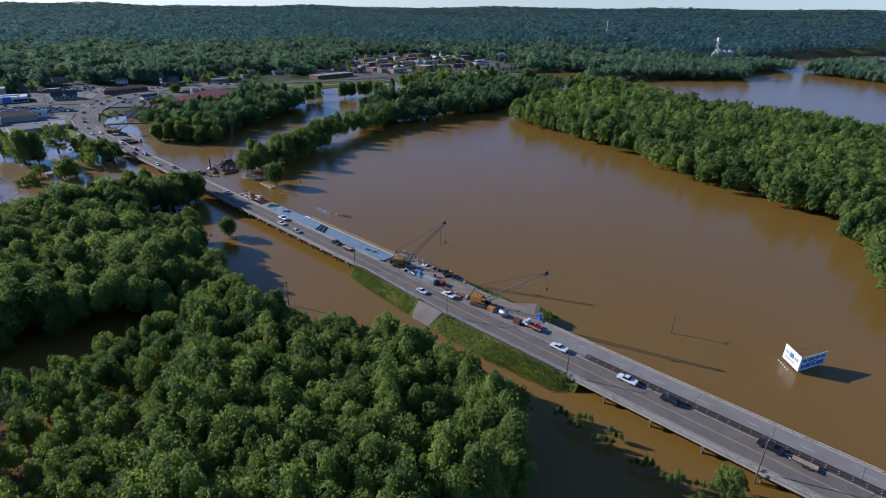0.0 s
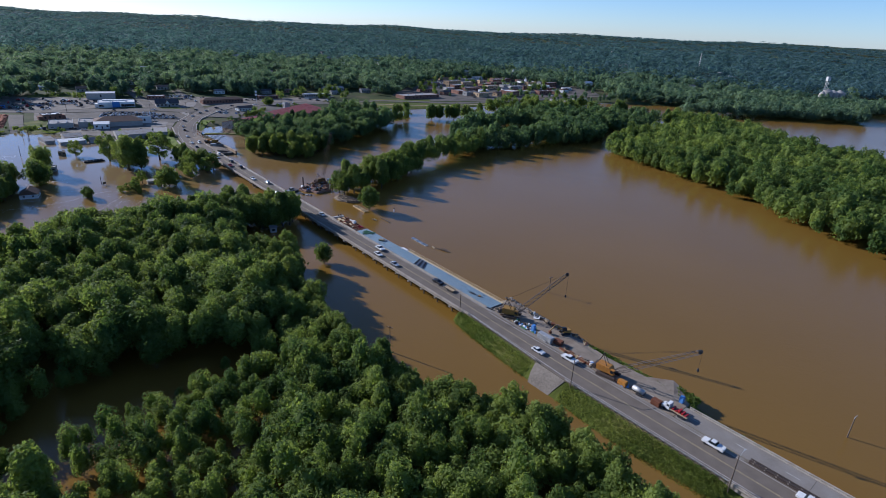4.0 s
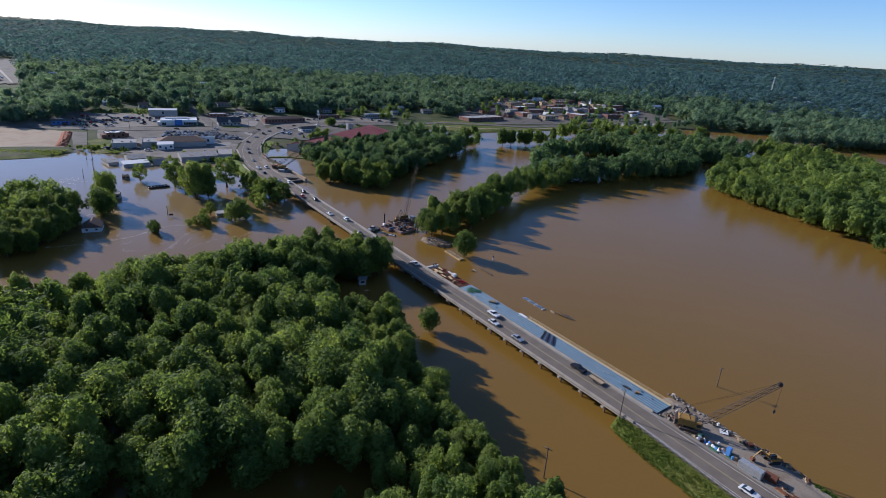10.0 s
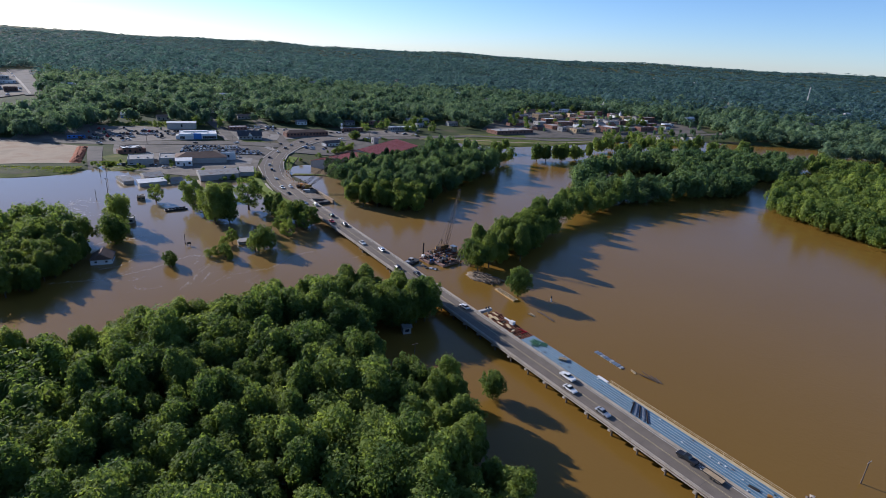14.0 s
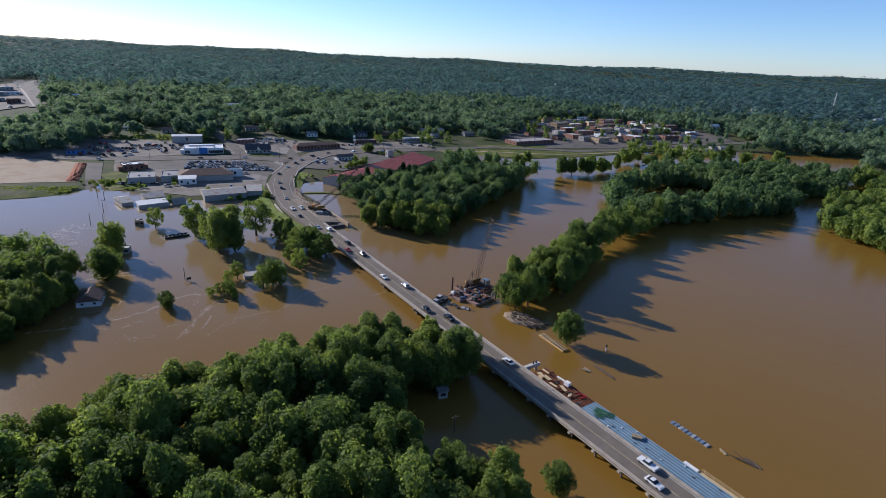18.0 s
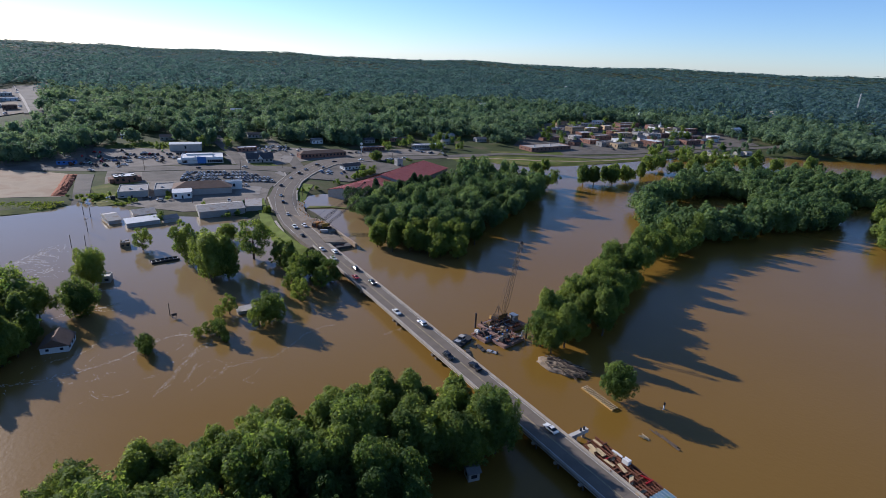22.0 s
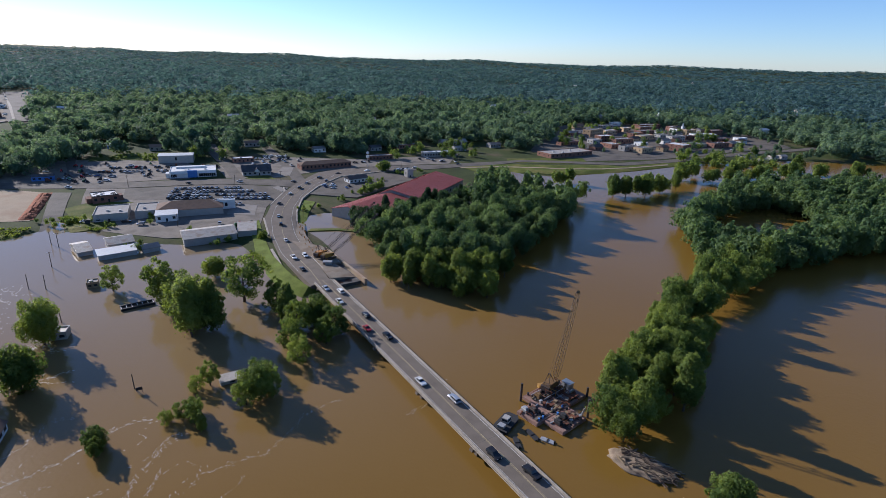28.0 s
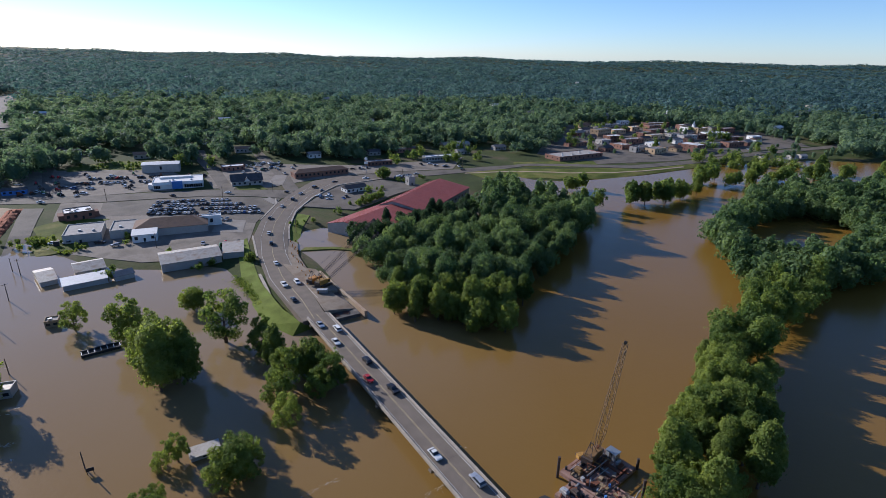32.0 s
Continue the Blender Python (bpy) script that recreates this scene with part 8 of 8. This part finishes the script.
ch = building("courthouse", 297, 985, 30, 18, 10, 25, "roof_grey", "brick_tan", "tan courthouse with a white cupola above the trees", "courthouse", "hip", 2)
bm = bmesh.new()
box(bm, -2, 2, -2, 2, 11, 13.5)
rod(bm, (0, 0, 13.5), (0, 0, 15.5), 1.4, 1.3, 10)
rod(bm, (0, 0, 15.5), (0, 0, 18.5), 1.4, .15, 10)
part("cupola", bm, "white", ch)
chu = building("church", 296, 896, 12, 18, 7, 25, "roof_dark", "white", "white church with a pointed steeple", "church", "gable")
bm = bmesh.new()
box(bm, -1.6, 1.6, -10.6, -7.4, 0, 11)
rod(bm, (0, -9, 11), (0, -9, 16), 1.9, .1, 4)
part("steeple", bm, "white", chu)
# grain silos and mast beyond the eastern lake
sl = thing("grain_elevator", pose(826, 812, 5) @ Matrix.Diagonal((1.0, 1.0, 1.35, 1)), "group of white grain silos with a tall headhouse", "silo")
for k, (x, y, r, h) in enumerate(((0, 0, 8, 13), (16, 6, 9, 11), (32, 10, 9, 11), (-14, -6, 5, 10))):
    bm = bmesh.new()
    rod(bm, (x, y, -1), (x, y, h), r, r, 20)
    rod(bm, (x, y, h), (x, y, h + 3.5), r + .2, .8, 20)
    part("silo", bm, "siding", sl)
bm = bmesh.new()
lattice(bm, (-6, 0, 0), (-6, 0, 27), 3.2, 3.0, 12, .25)
box(bm, -8.5, -3.5, -2.5, 2.5, 26, 31)
part("headhouse", bm, "steel", sl)
ms = thing("radio_mast", pose(770, 1150, float(rise(770, 1150))), "slender grey lattice radio mast above the woods", "mast")
bm = bmesh.new()
lattice(bm, (0, 0, 0), (0, 0, 48), 2.2, 1.0, 20, .22)
part("mast", bm, "steel", ms)

# ---- parked cars and road works ----
rg = random.Random(77)
paints = ["white", "silver", "black", "white", "silver", "blue", "black", "silver", "silver", "white", "white", "black"]
rows_ = (((-226, 469), (-184, 480), 15), ((-224, 460.5), (-168, 472), 20), ((-221, 451), (-158, 463), 22), ((-218, 442.5), (-152, 454), 23), ((-176, 434), (-166, 436), 4))
for (x0, y0), (x1, y1), n in rows_:
    for k in range(n):
        if rg.random() < .07:
            continue
        f = k / (n - 1)
        x, y = x0 + (x1 - x0) * f + rg.uniform(-.3, .3), y0 + (y1 - y0) * f + rg.uniform(-.3, .3)
        kind = rg.choice(["sedan", "suv", "pickup", "sedan"])
        paint = rg.choice(paints)
        car(kind, paint, pose(x, y, float(rise(x, y)) + .24, 0, 0, rg.uniform(8, 14)), "%s %s parked in the dealer's crowded lot" % (paint, {"sedan": "sedan", "suv": "sport utility car", "pickup": "pickup truck"}[kind]), "cars in the dealer's lot", False)
for k in range(96):
    zone = rg.choice([(-206, -176, 575, 606), (-206, -176, 575, 606), (-118, -104, 585, 606), (-78, -66, 560, 574), (-350, -262, 498, 552), (-330, -285, 478, 500), (-210, -160, 556, 600), (-126, -104, 478, 512), (-60, -20, 612, 628), (-240, -160, 378, 394), (120, 330, 700, 800), (110, 260, 880, 940)])
    x, y = rg.uniform(*zone[:2]), rg.uniform(*zone[2:])
    paint, kind = rg.choice(paints), rg.choice(["sedan", "suv", "pickup"])
    car(kind, paint, pose(x, y, float(rise(x, y)) + .36, 0, 0, rg.choice([20, 110, 200, 290]) + rg.uniform(-12, 12)), "%s %s parked in a town lot" % (paint, {"sedan": "sedan", "suv": "sport utility car", "pickup": "pickup truck"}[kind]), "cars parked in town", False)
for k, (x, y, a, kind, paint) in enumerate(((-140.5, 440, 5, "sedan", "black"), (-141, 466, 3, "sedan", "white"), (-139, 484, 0, "suv", "black"), (-138, 500, -10, "sedan", "silver"), (-132, 412, 16, "sedan", "white"), (-125, 395, 20, "suv", "black"), (-113, 366, 28, "sedan", "white"), (-101, 340, 33, "pickup", "white"), (-96, 343, 213, "suv", "white"), (-92, 324, 33, "sedan", "black"),
                                         (-133, 520, -25, "suv", "black"), (-122, 540, -45, "sedan", "black"), (-100, 556, -55, "pickup", "white"), (-60, 580, -65, "sedan", "silver"), (-20, 606, -62, "sedan", "black"), (-190, 497, 75, "suv", "white"), (-225, 486, 70, "sedan", "black"), (-300, 460, 75, "pickup", "white"), (-150, 505, 60, "sedan", "black"))):
    car(kind, paint, pose(x, y, float(ramp(x, y, rise(x, y) + .88)) if x > -147 and y < 535 else float(rise(x, y)) + .42, 0, 0, a), "%s car driving through the town" % paint if kind != "pickup" else "white pickup truck driving through the town", "traffic in town")
for k in range(46):
    # cars in the lots and on the wide street up the hill
    f = rg.random()
    x0, y0 = np.interp(f, [0, 1], [-790, -565]), np.interp(f, [0, 1], [1010, 730])
    if k % 4 == 0:
        x, y, a = x0 + 14 + rg.uniform(-5, 5), y0 + 45 + rg.uniform(-5, 5), 39
    else:
        off = rg.choice([0, 14, 28, 44])
        x, y, a = x0 - off, y0 - off * .6, rg.choice([39, 129]) + rg.uniform(-6, 6)
    paint, kind = rg.choice(paints), rg.choice(["sedan", "suv", "pickup"])
    car(kind, paint, pose(x, y, float(rise(x, y)) + 1.5, 0, 0, a), "%s %s in the lots up the hill" % (paint, {"sedan": "sedan", "suv": "sport utility car", "pickup": "pickup truck"}[kind]), "cars up the hill", False)
# traffic drums along the works
bm = bmesh.new()
rod(bm, (0, 0, 0), (0, 0, 1.0), .28, .22, 10)
dm = bpy.data.meshes.new("barrel")
bm.to_mesh(dm), bm.free()
dm.materials.append(M["crane_orange"])
for k in range(24):
    f = k / 23
    x, y = np.interp(f, [0, .35, .7, 1], [-118, -112, -101, -86]), np.interp(f, [0, .35, .7, 1], [402, 381, 357, 331])
    g = thing("traffic_drum", pose(float(x) + 1.4 + (k * 7 % 5) * .9, float(y) + (k * 3 % 4) * 1.1, float(ramp(x, y, rise(x, y) + .78)) - .05), "orange traffic drum along the road works", "traffic drum", "drums along the works")
    link_mesh("barrel", dm, None, g)
# north abutment works
bm = bmesh.new()
slab(bm, [rd(264, 10.2), rd(264, 21.5), rd(288, 21.5), rd(290, 10.2)], -1, 1.5)
tagged(part("abutment", bm, "pit"), "dusty excavated abutment of the unfinished bridge", "abutment", kind="structure")
bm = bmesh.new()
slab(bm, [rd(262, 22.4), rd(262, 23.6), rd(312, 22.6), rd(312, 21.6)], -1, 2.9)
tagged(part("sheet_pile_wall", bm, "dirt"), "pale sheet pile wall along the works", "wall", kind="structure")
bm = bmesh.new()
slab(bm, [rd(288, 9.6), rd(288, 21.4), rd(315, 21.4), rd(330, 10)], -1, 2.75)
tagged(part("works_yard", bm, "gravel"), "gravel pad of the road works", "yard", kind="structure")
crate("site_cabin", rd_pose(288, 14.5, 2.76, 60), (2.2, 4.5, 1.6), "steel", "grey pump trailer at the abutment", "trailer", 3)
for k in range(10):
    g = thing("rebar_mat", rd_pose(267 + (k % 5) * 4, 12 + (k // 5) * 4.5, 1.51, k * 13), "dark reinforcing mat on the new abutment", "rebar", "rebar at the abutment")
    for j in range(5):
        for q in (0, 1):
            bm = bmesh.new()
            o_ = -1.2 + j * .6
            rod(bm, (-1.4, o_, .1) if q else (o_, -1.4, .2), (1.4, o_, .1) if q else (o_, 1.4, .2), .06, .06, 4)
            part("bar", bm, "rust", g)

# ---- flooded yard ----
fh = building("flooded_house", -143.5, 202.5, 9.0, 8.4, 2.4, 112, "roof_brown", "white", "white house with a brown roof flooded to its windows", "house", "gable", z=0, spacing=2.6, door=False, pitch=.3)
bm = bmesh.new()
box(bm, 4.4, 6.6, -3.2, 3.4, 1.0, 1.2)
part("porch_roof", bm, "roof_dark", fh)
building("boat_house", -90.5, 236.3, 7.2, 3.6, 1.2, 33, "roof_tin", "siding", "tin-roofed shed almost under flood water", "shed", "shed", z=0, spacing=4, door=False)
dk = thing("covered_dock", pose(-149.5, 285.5, 0, 0, 0, 39), "dark open dock frame with white cross beams in the flood", "dock")
for y in (-1.8, 1.8):
    bm = bmesh.new()
    box(bm, -6.2, 6.2, y - .25, y + .25, -.3, 1.0)
    part("side_beam", bm, "dark", dk)
for k in range(7):
    bm = bmesh.new()
    box(bm, -6 + k * 1.95, -5.8 + k * 1.95, -1.5, 1.5, .6, .85)
    part("cross_beam", bm, "white", dk)
bm = bmesh.new()
box(bm, -6.2, 6.2, -1.52, 1.52, .1, .3)
part("deck", bm, "boom", dk)
building("flooded_cabin", -162.5, 258.5, 5.5, 5, 2.6, 20, "roof_tin", "siding", "small cabin with a pale flat roof in flood water", "cabin", "flat", z=0, spacing=2.6, door=False)
building("flooded_cabin", -179.5, 303, 4.5, 4.5, 2.2, 30, "roof_grey", "wood", "open timber shelter in flood water", "shelter", "flat", z=0, spacing=2.2, door=False)
# the last hut is greyed in wall and roof for the shade of the trees
building("flooded_cabin", -1, 151.5, 3.0, 3.2, 2.6, 20, "roof_grey", "siding", "small pale hut among the flooded trees", "hut", "gable", z=0, spacing=2.2, door=False)
st = thing("street_sign", pose(-115.6, 227.6, 0, 0, 0, 30), "dark board on posts standing in flood water", "sign")
bm = bmesh.new()
box(bm, -.9, .9, -.06, .06, .9, 1.9)
part("board", bm, "dark", st)
bm = bmesh.new()
rod(bm, (-.7, .1, -1), (-.7, .1, 1.9), .08)
rod(bm, (.7, .1, -1), (.7, .1, 1.9), .08)
part("post", bm, "pole", st)

pl = thing("utility_pole", pose(3.0, 135, 0, 0, 0, 25), "leaning wooden utility pole with a crossarm in the flooded cove", "utility pole")
bm = bmesh.new()
rod(bm, (0, 0, -2), (.2, 0, 5.2), .16, .12, 8)
part("pole", bm, "pole", pl)
bm = bmesh.new()
box(bm, -1.0, 1.3, -.07, .07, 4.6, 4.75)
part("crossarm", bm, "pole", pl)
rg = random.Random(404)
for k in range(34):
    x, y = -300 + (k % 17) * 2.9 + rg.uniform(-.3, .3), (512 if k < 17 else 527) + (k % 17) * .9
    if rg.random() < .2:
        continue
    paint = rg.choice(["black", "silver", "white", "black"])
    car(rg.choice(["suv", "pickup", "sedan"]), paint, pose(x - 10, y, float(rise(x, y)) + .26, 0, 0, 18 + rg.uniform(-5, 5)), "%s vehicle in a row in the sales yard" % paint, "vehicles in the sales yard", False)
# machines and clutter in the tractor yard and lots
rg = random.Random(101)
for k in range(44):
    zone = rg.choice([(-345, -262, 500, 548), (-345, -262, 500, 548), (-330, -290, 474, 496), (-215, -160, 572, 604), (-250, -225, 536, 548), (-150, -142, 384, 396)])
    x, y = rg.uniform(*zone[:2]), rg.uniform(*zone[2:])
    mt = rg.choice(["dark", "boom", "car_red", "lamp_green", "dark", "rust"])
    tr = thing("farm_machine", pose(x, y, float(rise(x, y)) + .25, 0, 0, rg.uniform(0, 360)), "dark farm machine parked in a gravelled sales yard", "machine", "machines in the yard")
    bm = bmesh.new()
    prism(bm, [(-1.6, .7), (1.5, .7), (1.5, 1.3), (.1, 1.5), (-.1, 2.3), (-1.2, 2.4), (-1.6, 1.5)], -.6, .6)
    bmesh.ops.bevel(bm, geom=bm.edges[:], offset=.06, segments=1, affect="EDGES")
    part("body", bm, mt, tr)
    for sy in (-1, 1):
        for x_, r in ((-1.0, .75), (1.1, .5)):
            bm = bmesh.new()
            rod(bm, (x_, sy * .75 - .18, r), (x_, sy * .75 + .18, r), r, r, 12)
            part("wheel", bm, "dark", tr)
for x, y, w in ((319, 700, 9), (300, 702, 10), (352, 722, 9), (300, 618, 6), (338, 716, 10)):
    building("riverside_shed", x, y, w, 7, 3.2, 20, "roof_tin", "siding", "small pale-roofed shed among riverside trees", "shed", "gable", group="sheds by the river", z=max(0.2, float(rise(x, y))))
rg = random.Random(71)
bush_at = [(x + rg.gauss(0, 2.2), y + rg.gauss(0, 2.0)) for x, y in BUSHES for _ in range(4)] + [(rg.uniform(-345, -268), rg.uniform(558, 592)) for _ in range(46)] + [(-255 + rg.gauss(0, 6), 388 + rg.gauss(0, 5)) for _ in range(14)]
hedge = [(-93 + 15 * q / 26 + rg.gauss(0, 1.3), 475 + 27 * q / 26 + rg.gauss(0, 1.2)) for q in range(26)]
woods("hedge", hedge, 9, "untidy green hedge along the red-roofed hall", 59, np.array([float(rise(*p)) + .2 for p in hedge]), (0.22, 0.4), "leaf_far")
woods("lot_bushes", bush_at, 8, "green bushes round the old shops and forecourts", 57, np.array([max(.2, float(rise(*p))) - .3 for p in bush_at]), (0.14, 0.32), "leaf_far")
weeds("bank_reeds", 700, lambda g: (lambda a: (*(np.array([-128, 352]) * (1 - a) + np.array([-89, 308]) * a + g.normal(size=2) * 1.6), .4 + g.rand() * .5))(g.rand()), "rank grass at the foot of the highway verge", 58, .5)
# foam lines where the current breaks
rg_ = np.random.RandomState(5)
fv = []


def fleck(x, y, a, k):
    """One lens-shaped fleck of foam lying along direction a."""
    c, l_, w_, b_ = rg_.normal(size=2) * .3, k * rg_.uniform(.15, .6), k * rg_.uniform(.04, .13), a + rg_.normal() * .5
    d, n_ = np.array([math.cos(b_), math.sin(b_)]), np.array([-math.sin(b_), math.cos(b_)])
    for q in (-d * l_, -n_ * w_, d * l_, n_ * w_):
        fv.append((x + c[0] + q[0], y + c[1] + q[1], .03))


# broken lines of flecks scattered along a stretch of current
for x0, y0, x1, y1, n in ((-196, 236, -172, 244, 3), (-110, 196, -92, 212, 4), (-35, 232, -28, 246, 3), (-64, 262, -58, 276, 2), (-190, 262, -172, 268, 4), (-214, 280, -190, 266, 4), (-117, 168, -113, 182, 3), (-146, 176, -120, 190, 5),
                          (-90, 182, -70, 200, 4), (-165, 185, -140, 178, 5), (-125, 172, -84, 206, 7), (-212, 300, -209, 284, 14), (-197, 276, -214, 276, 16), (-194, 271, -197, 262, 11), (-164, 234, -142, 233, 8), (-180, 248, -160, 249, 11)):
    for k in range(n):
        x, y = x0 + (x1 - x0) * rg_.rand() + rg_.normal() * 2, y0 + (y1 - y0) * rg_.rand() + rg_.normal() * 2
        a = math.atan2(y1 - y0, x1 - x0) + rg_.normal() * .5
        for j in range(rg_.randint(6, 24)):
            a += rg_.normal() * .22
            x, y = x + math.cos(a) * .55, y + math.sin(a) * .55
            if rg_.rand() > .5:
                fleck(x, y, a, 1.7 if n in (8, 11, 14, 16) else 1)
# long wakes trailing from the trees and the shed: dense threads that waver and fray
for size, wide, line in ((1.25, .6, ((-150, 176), (-137, 181), (-126.6, 187.5), (-121.8, 192.8), (-117, 200.6), (-113.9, 208), (-110, 213.5), (-102.6, 215))),
                         (.95, .45, ((-97, 180), (-96, 189.5), (-96.2, 199), (-96.8, 208), (-93.5, 210))), (.9, .3, ((-91, 186), (-92.4, 197))), (.75, .3, ((-80, 196), (-69, 203), (-66, 210), (-62.6, 220), (-52.7, 229.6))),
                         (1.5, .6, ((-160, 222), (-153.4, 229), (-146, 236), (-143, 237.5))), (.9, .5, ((-140, 192), (-134, 196.6), (-132.7, 202.4), (-132.5, 212), (-126, 214))), (.8, .5, ((-32.5, 222.7), (-27, 228.7), (-24, 234)))):
    for (xa, ya), (xb, yb) in zip(line, line[1:]):
        far_, a = math.hypot(xb - xa, yb - ya), math.atan2(yb - ya, xb - xa)
        bow = rg_.normal() * .5
        for j in range(int(far_ * 4)):
            f = j / (far_ * 4)
            o = bow * math.sin(f * math.pi) + wide * rg_.normal() * (2.2 if rg_.rand() < .2 else .6)
            if math.sin(f * far_ * 1.3 + xa) > -.75:
                fleck(xa + (xb - xa) * f - math.sin(a) * o, ya + (yb - ya) * f + math.cos(a) * o, a, size)
tagged(link_mesh("foam", leaf_mesh("foam", np.array(fv), 4), "foam"), "thin streaks of pale foam on the fast flood water", "foam", kind="stuff")
